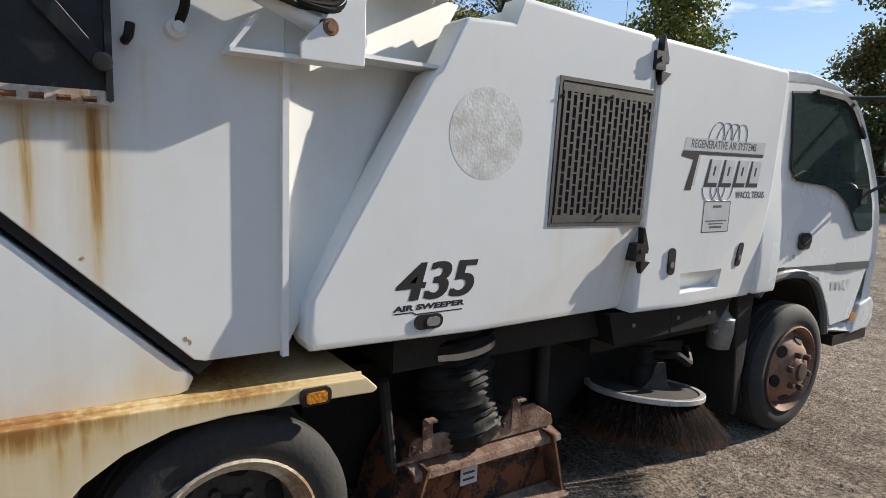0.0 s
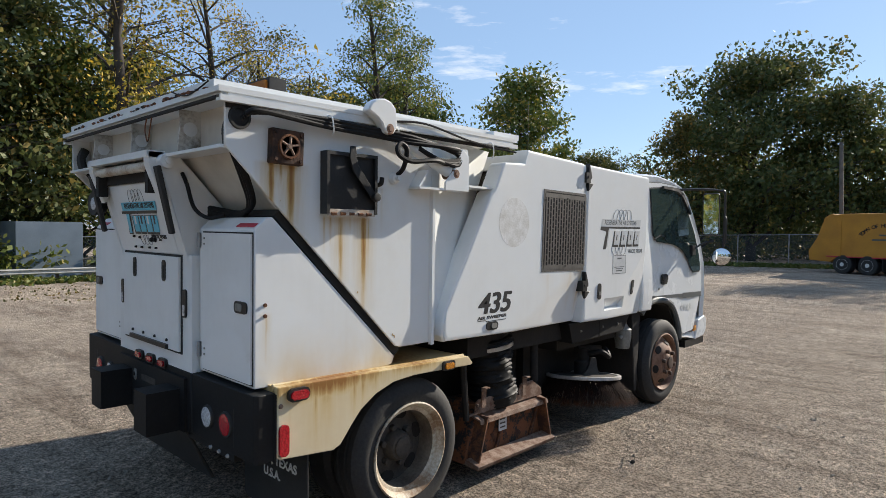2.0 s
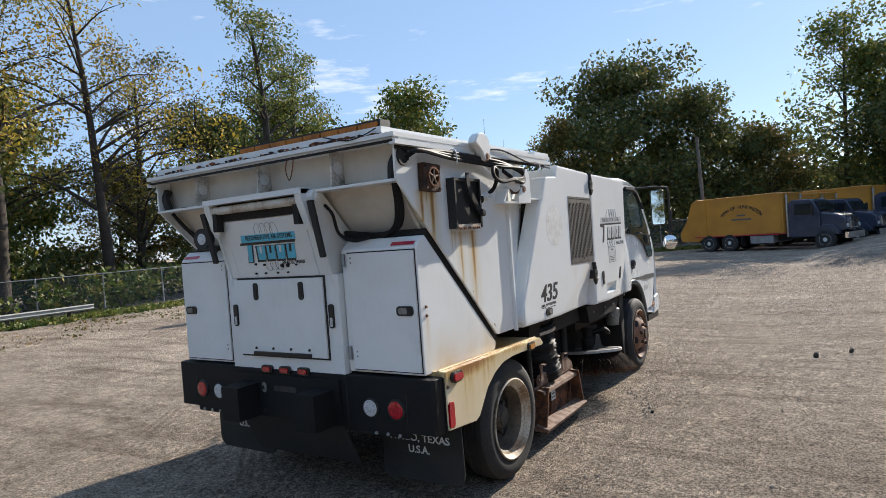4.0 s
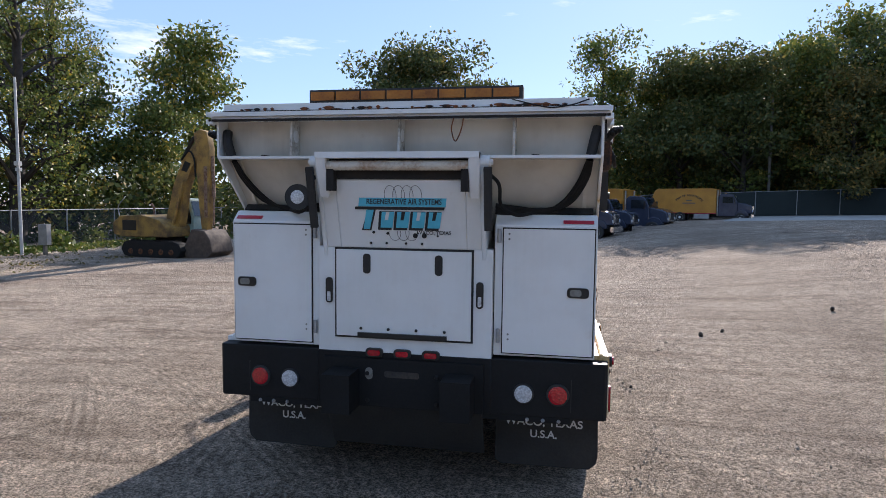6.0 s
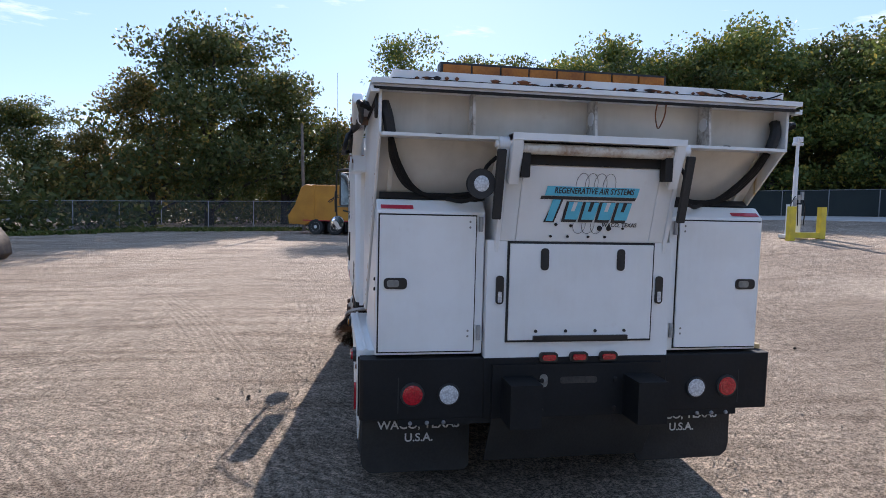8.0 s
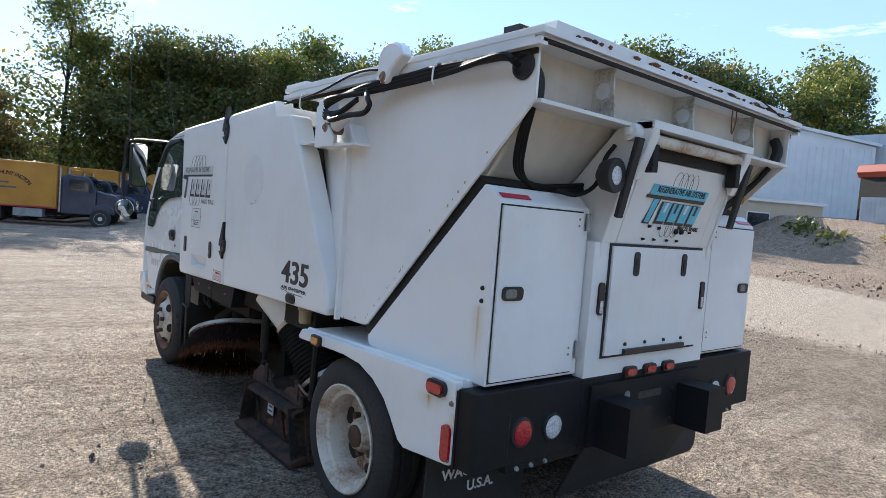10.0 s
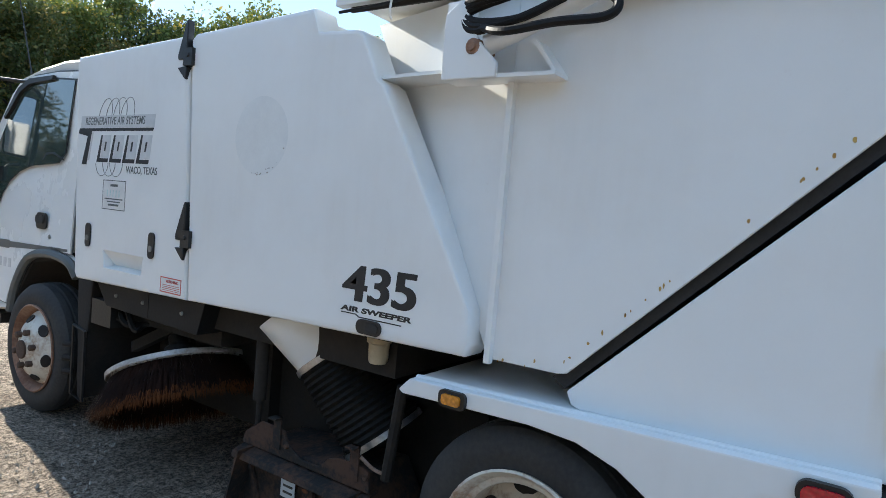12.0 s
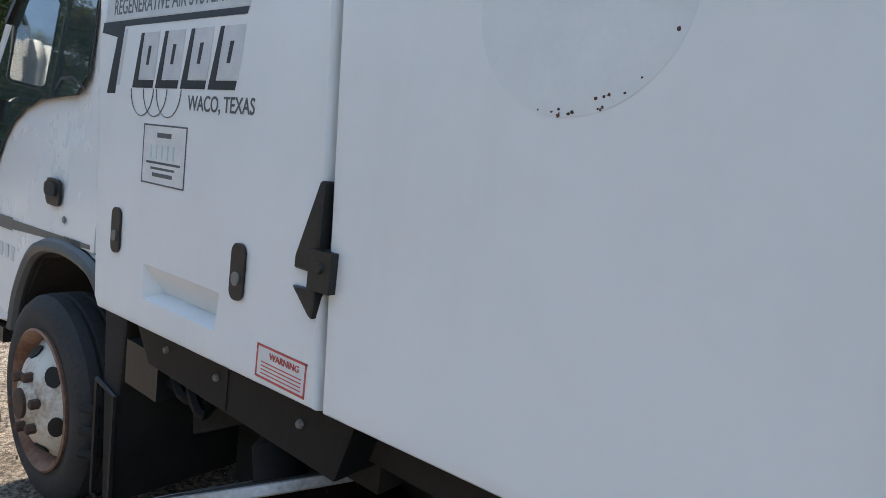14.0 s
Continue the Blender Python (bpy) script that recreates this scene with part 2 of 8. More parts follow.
RIM_RUST = worn("rim_brown_rust", (0.34, 0.20, 0.13), (0.15, 0.07, 0.04), 0.75, 0.0, 6, 60, 0.4)
RIM_L = worn("rim_white_rust", (0.62, 0.58, 0.50), (0.30, 0.17, 0.09), 0.6, 0.0, 7, 60, 0.3, 0.5, 0.75)
RIM_NUT = worn("dark_rust_nut", (0.11, 0.06, 0.038), (0.05, 0.03, 0.02), 0.8, 0.0, 12, 60, 0.4)
RIM_LD = worn("rim_white_rust_disc", (0.56, 0.50, 0.41), (0.20, 0.11, 0.06), 0.65, 0.0, 5, 60, 0.3, 0.50, 0.68)
STEEL = worn("bright_steel", (0.62, 0.62, 0.62), (0.35, 0.33, 0.30), 0.35, 0.8, 8, 80, 0.1)
GALV = worn("galvanised", (0.42, 0.43, 0.44), (0.28, 0.28, 0.28), 0.5, 0.5, 5, 60, 0.1)
HOSE = worn("hose_black", (0.006, 0.006, 0.006), (0.018, 0.017, 0.016), 0.6, 0.0, 8, 90, 0.2, spec=0.2)
CAST = worn("grey_cast", (0.30, 0.30, 0.28), (0.15, 0.14, 0.12), 0.6, 0.2, 8, 70, 0.3)
INK = plain("black_ink", (0.02, 0.02, 0.022), 0.45)
INK_BLUE = plain("blue_ink", (0.10, 0.50, 0.66), 0.4)
GREY_INK = plain("grey_ink", (0.10, 0.11, 0.11), 0.45)
WHITE_INK = plain("white_ink", (0.72, 0.72, 0.70), 0.5)
DECAL = plain("decal_grey", (0.60, 0.61, 0.61), 0.4)
RESIDUE = worn("glue_residue", (0.74, 0.74, 0.73), (0.50, 0.49, 0.46), 0.6, 0.0, 16, 90, 0.3, 0.40, 0.72)
RESIDUE_L = worn("sticker_ghost", (0.740, 0.760, 0.750), (0.685, 0.705, 0.70), 0.4, 0.0, 14, 90, 0.1, 0.35, 0.7)
RED_L, AMBER_L, WHITE_L = lens("red_lens", (0.58, 0.010, 0.022)), lens("amber_lens", (0.75, 0.28, 0.02)), lens("clear_lens", (0.72, 0.74, 0.76))
BOARD_L = worn("board_amber", (0.42, 0.15, 0.02), (0.22, 0.07, 0.015), 0.5, 0.0, 9, 70, 0.2, spec=0.3)
RED_TAPE = plain("red_tape", (0.50, 0.03, 0.06), 0.35)
RED_INK = plain("red_ink", (0.55, 0.10, 0.08), 0.5)
GLASS, GLASS_DK = glass("cab_glass", (0.50, 0.60, 0.58)), glass("far_glass", (0.12, 0.15, 0.18))
MIRROR = plain("mirror", (0.85, 0.87, 0.88), 0.03, 1.0, 0.5, 0.0)
CHROME = plain("chrome", (0.80, 0.80, 0.82), 0.08, 1.0, 0.5, 0.0)
BRISTLE = worn("bristle", (0.030, 0.012, 0.007), (0.010, 0.006, 0.005), 0.9, spec=0.1)
BRISTLE_TIP = worn("rusty_bristle", (0.14, 0.050, 0.016), (0.05, 0.020, 0.009), 0.9, spec=0.1)
RIM_STEEL = worn("worn_broom_rim", (0.62, 0.62, 0.62), (0.30, 0.27, 0.24), 0.5, 0.3, 8, 80, 0.2)
YELLOW = worn("plant_yellow", (0.38, 0.225, 0.05), (0.13, 0.078, 0.036), 0.65, 0.0, 2.2, 30, 0.3, 0.45, 0.68)
ORANGE = worn("refuse_orange", (0.62, 0.29, 0.035), (0.46, 0.20, 0.03), 0.5, 0.0, 1.2, 30, 0.1)
NAVY = worn("navy_paint", (0.035, 0.045, 0.075), (0.06, 0.07, 0.10), 0.18, 0.0, 2, 40, 0.05)
SAFETY = worn("safety_yellow", (0.75, 0.58, 0.04), (0.55, 0.42, 0.06), 0.5)


# ---- mesh helpers ----
def finish(name, bm, mat, parent=None, label="", smooth=40):
    me = bpy.data.meshes.new(name)
    bmesh.ops.recalc_face_normals(bm, faces=bm.faces[:])
    bm.to_mesh(me)
    bm.free()
    for m in mat if isinstance(mat, (list, tuple)) else (mat,):
        me.materials.append(m)
    if smooth:
        me.polygons.foreach_set("use_smooth", [True] * len(me.polygons))
        me.set_sharp_from_angle(angle=radians(smooth))
    ob = new(name, me)
    ob.parent = parent
    if smooth and len(me.polygons) > 6:
        ob.modifiers.new("even_shading", "WEIGHTED_NORMAL").keep_sharp = True
    if label:
        tagged(ob, label)
    return ob


def part(name, bm, material, parent, label="", smooth=40):
    return finish(name, bm, material, parent, label, smooth)


def thing(name, at, label, category, group="", kind="", turn=0.0):
    e = new(name)
    e.empty_display_size = 0.2
    e.matrix_world = pose(*at, 0, 0, turn)
    return tagged(e, label, category, group, kind)


def bevelled(bm, w, seg=2, ang=35):
    if w:
        es = [e for e in bm.edges if len(e.link_faces) == 2 and e.calc_face_angle(0) > radians(ang)]
        bmesh.ops.bevel(bm, geom=es, offset=w, segments=seg, affect="EDGES", profile=0.5, clamp_overlap=True)
    return bm


def box(x0, x1, y0, y1, z0, z1, bev=0.0, seg=2):
    bm = bmesh.new()
    v = [bm.verts.new((x, y, z)) for z in (z0, z1) for y in (y0, y1) for x in (x0, x1)]
    for f in ((0, 2, 3, 1), (4, 5, 7, 6), (0, 1, 5, 4), (2, 6, 7, 3), (0, 4, 6, 2), (1, 3, 7, 5)):
        bm.faces.new([v[i] for i in f])
    return bevelled(bm, bev, seg)


AX = {"x": lambda u, v, a: (a, u, v), "y": lambda u, v, a: (u, a, v), "z": lambda u, v, a: (u, v, a)}


def prism(poly, axis, a, b, bev=0.0, seg=2, top=None):
    """A polygon drawn out along an axis: for x the polygon is (y, z), for y (x, z), for z (x, y). top: another outline for the far end."""
    bm = bmesh.new()
    lo = [bm.verts.new(AX[axis](u, v, a)) for u, v in poly]
    hi = [bm.verts.new(AX[axis](u, v, b)) for u, v in (top or poly)]
    bm.faces.new(lo), bm.faces.new(hi[::-1])
    for i in range(len(poly)):
        j = (i + 1) % len(poly)
        bm.faces.new((lo[i], lo[j], hi[j], hi[i]))
    bmesh.ops.recalc_face_normals(bm, faces=bm.faces[:])
    return bevelled(bm, bev, seg)


def join(*bms):
    me = bpy.data.meshes.new("tmp")
    out = bmesh.new()
    for b in bms:
        b.to_mesh(me)
        out.from_mesh(me)
        b.free()
    bpy.data.meshes.remove(me)
    return out


def moved(bm, m):
    bmesh.ops.transform(bm, matrix=m, verts=bm.verts[:])
    return bm


def mirrored(bm):
    bmesh.ops.scale(bm, vec=(-1, 1, 1), verts=bm.verts[:])
    return bm


def lathe(profile, seg=32, axis="x", close=True):
    """Profile of (along the axis, radius), turned round the axis."""
    bm = bmesh.new()
    rings = []
    for a, r in profile:
        ring = []
        for i in range(seg):
            t = 2 * math.pi * i / seg
            ring.append(bm.verts.new(AX[axis](r * math.cos(t), r * math.sin(t), a)))
        rings.append(ring)
    for p, q in zip(rings, rings[1:]):
        for i in range(seg):
            j = (i + 1) % seg
            bm.faces.new((p[i], p[j], q[j], q[i]))
    if close:
        for ring in (rings[0], rings[-1]):
            bm.faces.new(ring)
    return bm


def rod(p, q, r, seg=12, r2=None):
    p, q = Vector(p), Vector(q)
    bm = lathe([(0, r), ((q - p).length, r if r2 is None else r2)], seg, "z")
    return moved(bm, Matrix.Translation(p) @ (q - p).to_track_quat("Z", "Y").to_matrix().to_4x4())


def smooth_line(pts, n=8):
    """A rounded line through the points."""
    p = [Vector(v) for v in pts]
    p = [2 * p[0] - p[1], *p, 2 * p[-1] - p[-2]]
    out = []
    for i in range(1, len(p) - 2):
        for k in range(n):
            t = k / n
            a, b, c, d = p[i - 1 : i + 3]
            out.append(0.5 * (2 * b + (c - a) * t + (2 * a - 5 * b + 4 * c - d) * t * t + (3 * b - a - 3 * c + d) * t**3))
    return out + [p[-2]]


def tube(pts, r, seg=8, n=8, radii=None):
    line = smooth_line(pts, n) if n else [Vector(v) for v in pts]
    bm = bmesh.new()
    rings, up = [], Vector((0.13, 0.21, 0.97))
    for i, c in enumerate(line):
        d = (line[min(i + 1, len(line) - 1)] - line[max(i - 1, 0)]).normalized()
        u = (up - d * up.dot(d)).normalized()
        up, w = u, d.cross(u)
        rr = r if radii is None else radii[min(len(radii) - 1, int(i * len(radii) / len(line)))]
        rings.append([bm.verts.new(c + rr * (math.cos(2 * math.pi * k / seg) * u + math.sin(2 * math.pi * k / seg) * w)) for k in range(seg)])
    for p, q in zip(rings, rings[1:]):
        for k in range(seg):
            bm.faces.new((p[k], p[(k + 1) % seg], q[(k + 1) % seg], q[k]))
    bm.faces.new(rings[0]), bm.faces.new(rings[-1][::-1])
    return bm


def rounded(w, h, r, n=5):
    """A rectangle with round corners about the middle."""
    out = []
    for cx, cy, a0 in ((w / 2 - r, h / 2 - r, 0), (-w / 2 + r, h / 2 - r, 90), (-w / 2 + r, -h / 2 + r, 180), (w / 2 - r, -h / 2 + r, 270)):
        for k in range(n + 1):
            a = radians(a0 + 90 * k / n)
            out.append((cx + r * math.cos(a), cy + r * math.sin(a)))
    return out


def flat(poly, depth, m):
    """A thin plate whose outline stands upright in the plane given by m (x right, y up, z out of the face)."""
    return moved(prism(poly, "z", 0, depth), m)


def face_right(y, z, x):
    """On a side that looks to +x: the plate's x runs to +y."""
    return Matrix(((0, 0, 1, x), (1, 0, 0, y), (0, 1, 0, z), (0, 0, 0, 1)))


def face_left(y, z, x):
    return Matrix(((0, 0, -1, x), (-1, 0, 0, y), (0, 1, 0, z), (0, 0, 0, 1)))


def face_back(x, z, y, lean=0.0):
    """On a side that looks to -y; lean tips its top towards -y."""
    return Matrix.Translation((x, y, z)) @ pose(0, 0, 0, 90 + lean, 0, 0)


def words(body, size, m, parent, name, mat, label="", shear=0.0, bold=0.0, squeeze=1.0, align="LEFT", depth=0.0015):
    cu = bpy.data.curves.new(name, "FONT")
    cu.body, cu.size, cu.extrude, cu.shear, cu.offset, cu.align_x = body, size, depth, shear, bold, align
    tmp = new("tmp", cu)
    me = bpy.data.meshes.new_from_object(tmp.evaluated_get(bpy.context.evaluated_depsgraph_get()))
    bpy.data.objects.remove(tmp)
    bpy.data.curves.remove(cu)
    me.transform(m @ Matrix.Diagonal((squeeze, 1, 1, 1)))
    me.materials.clear()
    me.materials.append(mat)
    ob = new(name, me)
    ob.parent = parent
    if label:
        tagged(ob, label)
    return ob


# ---- the street sweeper truck ----
truck = thing("street_sweeper_truck", (0, 0, 0), "white air street sweeper truck with rust stains standing on gravel", "street sweeper")
SIDES = ((1, face_right), (-1, face_left))


def sided(bm, s):
    return bm if s > 0 else mirrored(bm)


# hopper: a wedge-shaped tank between two side plates
FOLD = 0.26                                  # inward slope of the plates ahead of the rib
fold_x = lambda y: 1.06 - FOLD * max(0.0, y - 1.05)
for s, _ in SIDES:
    mt = PAINT_HOP_R if s > 0 else PAINT_HOP_L
    part("hopper_side", prism([(-0.20, 2.20), (-0.20, 1.985), (0.785, 0.995), (0.815, 0.988), (1.05, 0.986), (1.05, 2.17)], "x", s * 1.045, s * 1.06, 0.003, 1), mt, truck,
         "white hopper side plate with brown rust runs" if s > 0 else "white hopper side plate with small rust chips", 30)
    bm = bmesh.new()
    for off in (0.0, -0.015):
        bm.faces.new([bm.verts.new((fold_x(y) + off, y, z)) for y, z in ((1.05, 0.986), (1.78, 2.16), (1.05, 2.17))])
    va, vb = bm.verts[:3], bm.verts[3:]
    for i in range(3):
        bm.faces.new((va[i], va[(i + 1) % 3], vb[(i + 1) % 3], vb[i]))
    part("hopper_front_plate", sided(bm, s), mt, truck, smooth=0)
part("hopper_tank", prism([(-0.10, 2.19), (-0.10, 1.985), (0.20, 1.62), (0.81, 0.99), (1.02, 0.99), (1.02, 2.15)], "x", -1.044, 1.044), PAINT_TANK, truck, "stained cream underside of the hopper tank")
part("hopper_core", prism([(1.02, 0.995), (1.76, 2.14), (1.02, 2.15)], "x", -0.85, 0.85), PAINT_TANK, truck)
for x in (-0.98, 0.98):
    part("tank_gusset", prism([(-0.10, 1.985), (-0.10, 1.96), (0.42, 1.32), (0.42, 1.45)], "x", x - 0.01, x + 0.01), PAINT_TANK, truck)
shelf = part("rear_shelf", box(-1.045, 1.045, -0.215, -0.10, 1.975, 1.99, 0.003, 1), PAINT_REAR, truck)
RIB = worn("stained_rib_paint", (0.60, 0.57, 0.51), (0.20, 0.17, 0.13), 0.7, 0.0, 6, 60, 0.3, 0.52, 0.72)
for x in (-0.61, 0.0, 0.61):
    part("rib", prism([(-0.215, 1.99), (-0.10, 1.99), (-0.10, 2.19), (-0.20, 2.19), (-0.20, 2.12)], "x", x - 0.006, x + 0.006), RIB, truck)
    # white disc instead of a cut hole, painted as brightness showing through
    part("rib_hole", moved(lathe([(-0.008, 0.034), (0.008, 0.034)], 24), pose(x, -0.152, 2.10)), WHITE_INK, truck)
for x in (-1.03, 1.03):
    part("corner_grommet", tube([(x, -0.13, 2.13), (x * 0.985, -0.16, 2.07), (x * 0.97, -0.15, 1.995)], 0.028, 8, 5), RUBBER, truck)
for x, w in ((-0.33, 0.07), (0.27, 0.07), (-0.79, 0.03), (0.70, 0.04)):
    part("ledge_dirt", prism([(x, -0.20), (x + w * 0.4, -0.205), (x + w, -0.19), (x + w * 0.8, -0.14), (x + w * 0.1, -0.15)], "z", 1.99, 1.996), DIRT_SHADE, truck)

# lid: folded flange, upper lip, seal
part("lid", join(box(-1.095, 1.095, -0.245, 1.80, 2.205, 2.228, 0.005), box(-1.075, 1.075, -0.225, 1.78, 2.19, 2.204)), PAINT_REAR, truck, "white steel hopper lid with rusty rear lip")
lip = part("lid_lip", box(-1.0, 1.0, -0.22, 1.70, 2.229, 2.272, 0.008), PAINT_REAR, truck)
seal_y = [-1.02, -0.72, -0.62, -0.2, -0.05, 0.1, 0.52, 0.9]
tagged(part("lip_rust", join(*[moved(lathe([(0, 0.006), (0.02, 0.018), (0.03, 0.004)], 9, "z"), Matrix.LocRotScale((x, -0.236 + 0.004 * (i % 3), 2.23 + 0.003 * (i % 2)), None, (0.5 + 1.9 * random.random() ** 2, 0.5, 0.25 + 0.45 * random.random())))
                        for i, x in enumerate(-0.98 + 0.046 * k for k in range(43)) if random.random() < 0.62 or abs(x - 0.7) < 0.2]), RUST_DARK, lip, "flaking rust and dirt on the lip"), kind="stuff")
for s, _ in SIDES:
    part("lid_rim", join(box(*sorted((s * 1.06, s * 1.10)), -0.24, 1.80, 2.165, 2.19, 0.004), box(*sorted((s * 1.075, s * 1.09)), -0.2, 1.75, 2.19, 2.205)), PAINT_REAR, truck)
part("lid_seal", box(-1.085, 1.085, -0.24, -0.222, 2.178, 2.19), DIRT_SHADE, truck)
part("lip_seal", box(-1.003, 1.003, -0.224, -0.21, 2.228, 2.236), DIRT_SHADE, truck)
for s, _ in SIDES:
    part("side_seal", sided(box(1.062, 1.07, -0.2, 1.75, 2.145, 2.166), s), DIRT_SHADE, truck)
part("lip_cable", tube([(0.98, -0.235, 2.262), (0.90, -0.246, 2.235), (0.80, -0.248, 2.222), (0.72, -0.25, 2.235), (0.60, -0.235, 2.268)], 0.0035, 6, 6), HOSE, truck)
part("hanging_wire", tube([(0.30, -0.235, 2.18), (0.29, -0.24, 2.12), (0.31, -0.235, 2.06), (0.34, -0.235, 2.12), (0.35, -0.23, 2.18)], 0.0035, 6, 6), RUST_DARK, truck)
part("lid_front_cap", box(-1.06, 1.06, 1.60, 1.86, 2.2285, 2.262, 0.012), PAINT, truck)
# amber arrow board above the lid
board = part("arrow_board", box(-0.70, 0.62, 0.27, 0.37, 2.274, 2.43, 0.006), BLACK, truck, "black arrow board with amber lamps")
for i in range(8):
    x = -0.685 + i * 0.162
    part("amber_lamp", box(x, x + 0.150, 0.254, 0.27, 2.365, 2.415, 0.006), BOARD_L, board)

# hoist cylinders, brackets, hoses on both sides
for s, face in SIDES:
    part("bracket_shelf", sided(box(1.06, 1.150, 0.87, 1.26, 1.855, 1.867, 0.003, 1), s), PAINT, truck)
    part("cylinder_bracket", sided(join(prism([(1.06, 1.855), (1.26, 1.855), (1.26, 2.06), (1.20, 2.10), (1.13, 1.97), (1.06, 1.90)], "x", 1.145, 1.158, 0.003, 1),
                                        prism([(1.20, 1.86), (1.26, 1.86), (1.26, 2.10), (1.20, 2.10)], "x", 1.06, 1.145)), s), PAINT, truck)
    part("bracket_gusset", sided(prism([(0.87, 1.867), (0.885, 1.867), (0.955, 1.96), (0.94, 1.96)], "x", 1.06, 1.14), s), PAINT, truck)
    part("lift_arm", sided(join(prism([(0.50, 2.225), (0.525, 2.265), (0.56, 2.288), (0.61, 2.296), (0.655, 2.285), (0.685, 2.255), (0.695, 2.20), (0.69, 2.15), (0.67, 2.125), (0.64, 2.115), (0.61, 2.125), (0.59, 2.17), (0.55, 2.20)], "x", 1.10, 1.16, 0.008, 1)), s), PAINT, truck)
    cyl = part("hydraulic_cylinder", sided(rod((1.115, 0.72, 2.118), (1.115, 1.12, 1.965), 0.032, 18), s), PAINT, truck, "white hydraulic lift cylinder")
    part("piston_rod", sided(rod((1.115, 0.63, 2.15), (1.115, 0.73, 2.114), 0.018, 14), s), STEEL, cyl)
    for yy, zz, r in ((0.645, 2.147, 0.030), (1.15, 1.953, 0.028)):
        part("pin_eye", sided(moved(join(lathe([(-0.05, r), (0.04, r), (0.046, r * 0.8)], 20), lathe([(0.046, r * 0.55), (0.054, r * 0.5)], 16)), pose(1.115, yy, zz)), s), RIM_RUST, cyl)
    for k in range(3):
        o = 0.016 * k
        part("hydraulic_hose", sided(tube([(1.10 + o, -0.145, 2.10 + 0.5 * o), (1.115 + o, -0.08, 2.135), (1.12, 0.25, 2.15 - o), (1.12, 0.55, 2.14 - o), (1.15, 0.80, 2.125 - o), (1.15 + o, 1.05, 2.09), (1.145, 1.19, 2.055 + o),
                                           (1.15, 1.16, 2.0 + o), (1.16, 1.0, 2.02), (1.15, 0.86, 2.07)], 0.0125, 8, 6), s), HOSE, truck)
    part("loop_hose", sided(tube([(1.15, 1.13, 2.01), (1.20, 1.02, 1.975), (1.20, 0.86, 1.985), (1.20, 0.72, 1.985), (1.19, 0.69, 2.02), (1.18, 0.73, 2.06), (1.15, 0.78, 2.10)] if s < 0 else
                                 [(1.13, 1.10, 2.0), (1.19, 0.95, 2.01), (1.19, 0.78, 1.99), (1.18, 0.70, 2.01), (1.17, 0.685, 2.05), (1.16, 0.72, 2.08), (1.16, 0.76, 2.05), (1.13, 0.765, 1.96), (1.07, 0.755, 1.91)], 0.013, 8, 8), s), HOSE, truck)
    for yy in (0.30, 0.72, 1.50):
        part("hose_hook", sided(tube([(1.07, yy, 2.17), (1.13, yy, 2.165), (1.135, yy + 0.01, 2.10), (1.12, yy + 0.012, 2.08)], 0.004, 6, 5), s), PAINT, truck)
    part("hopper_band", sided(prism([(0.99, 1.26), (1.115, 1.26), (1.085, 1.60), (0.90, 1.60)], "z", 1.888, 1.90), s), PAINT, truck)
    part("hopper_rib", sided(box(1.06, 1.085, 1.035, 1.055, 0.975, 1.855, 0.004, 1), s), PAINT, truck)
    part("hose_port", sided(moved(lathe([(0, 0.052), (0.012, 0.05), (0.012, 0.040), (0.002, 0.038)], 24), pose(1.061, -0.135, 2.11)), s), RUBBER, truck)
    part("lid_cable", sided(tube([(1.10, 0.70, 2.20), (1.11, 0.95, 2.215), (1.11, 1.3, 2.165), (1.09, 1.6, 2.15), (1.10, 1.78, 2.14)], 0.006, 6, 8), s), HOSE, truck)

# right side only: rusted vent, black door, fitting
VENT = worn("dark_vent_rust", (0.085, 0.040, 0.022), (0.022, 0.015, 0.012), 0.9, 0.0, 12, 70, 0.8, 0.45, 0.65)
vent = part("vent_housing", join(prism([(-0.003, 1.925), (0.163, 1.920), (0.168, 2.076), (0.002, 2.082)], "x", 1.061, 1.105, 0.006)), VENT, truck, "square rusted vent on the hopper side")
part("vent_ring", moved(join(lathe([(0.0, 0.058), (0.012, 0.055), (0.012, 0.046), (0.0, 0.044)], 28)), pose(1.105, 0.085, 2.003)), RUST, vent)
for yy, zz in ((0.017, 1.943), (0.147, 1.938), (0.149, 2.058), (0.017, 2.066)):
    part("vent_bolt", moved(lathe([(0, 0.010), (0.008, 0.008)], 8), pose(1.105, yy, zz)), VENT, vent)
for i in range(5):
    a = radians(72 * i + 12)
    part("vent_spoke", rod((1.112, 0.085, 2.003), (1.112, 0.085 + 0.047 * math.cos(a), 2.003 + 0.047 * math.sin(a)), 0.006, 6), RUST_PALE, vent)
part("vent_hub", moved(lathe([(0, 0.016), (0.014, 0.012)], 14), pose(1.105, 0.085, 2.003)), RUST_PALE, vent)
door = part("inspection_door", box(1.061, 1.10, 0.286, 0.598, 1.705, 2.007, 0.004), BLACK, truck, "black steel inspection door with a strap")
for y0, y1, z0 in ((0.286, 0.302, 1.705), (0.582, 0.598, 1.705), (0.302, 0.582, 1.990)):
    part("door_edge", box(1.10, 1.118, y0, y1, z0, 2.007, 0.002, 1), BLACK, door)
part("door_strap", prism([(0.419, 2.04), (0.449, 2.04), (0.464, 1.95), (0.589, 1.80), (0.564, 1.775), (0.439, 1.91), (0.414, 1.98)], "x", 1.118, 1.128, 0.002, 1), BLACK, door)
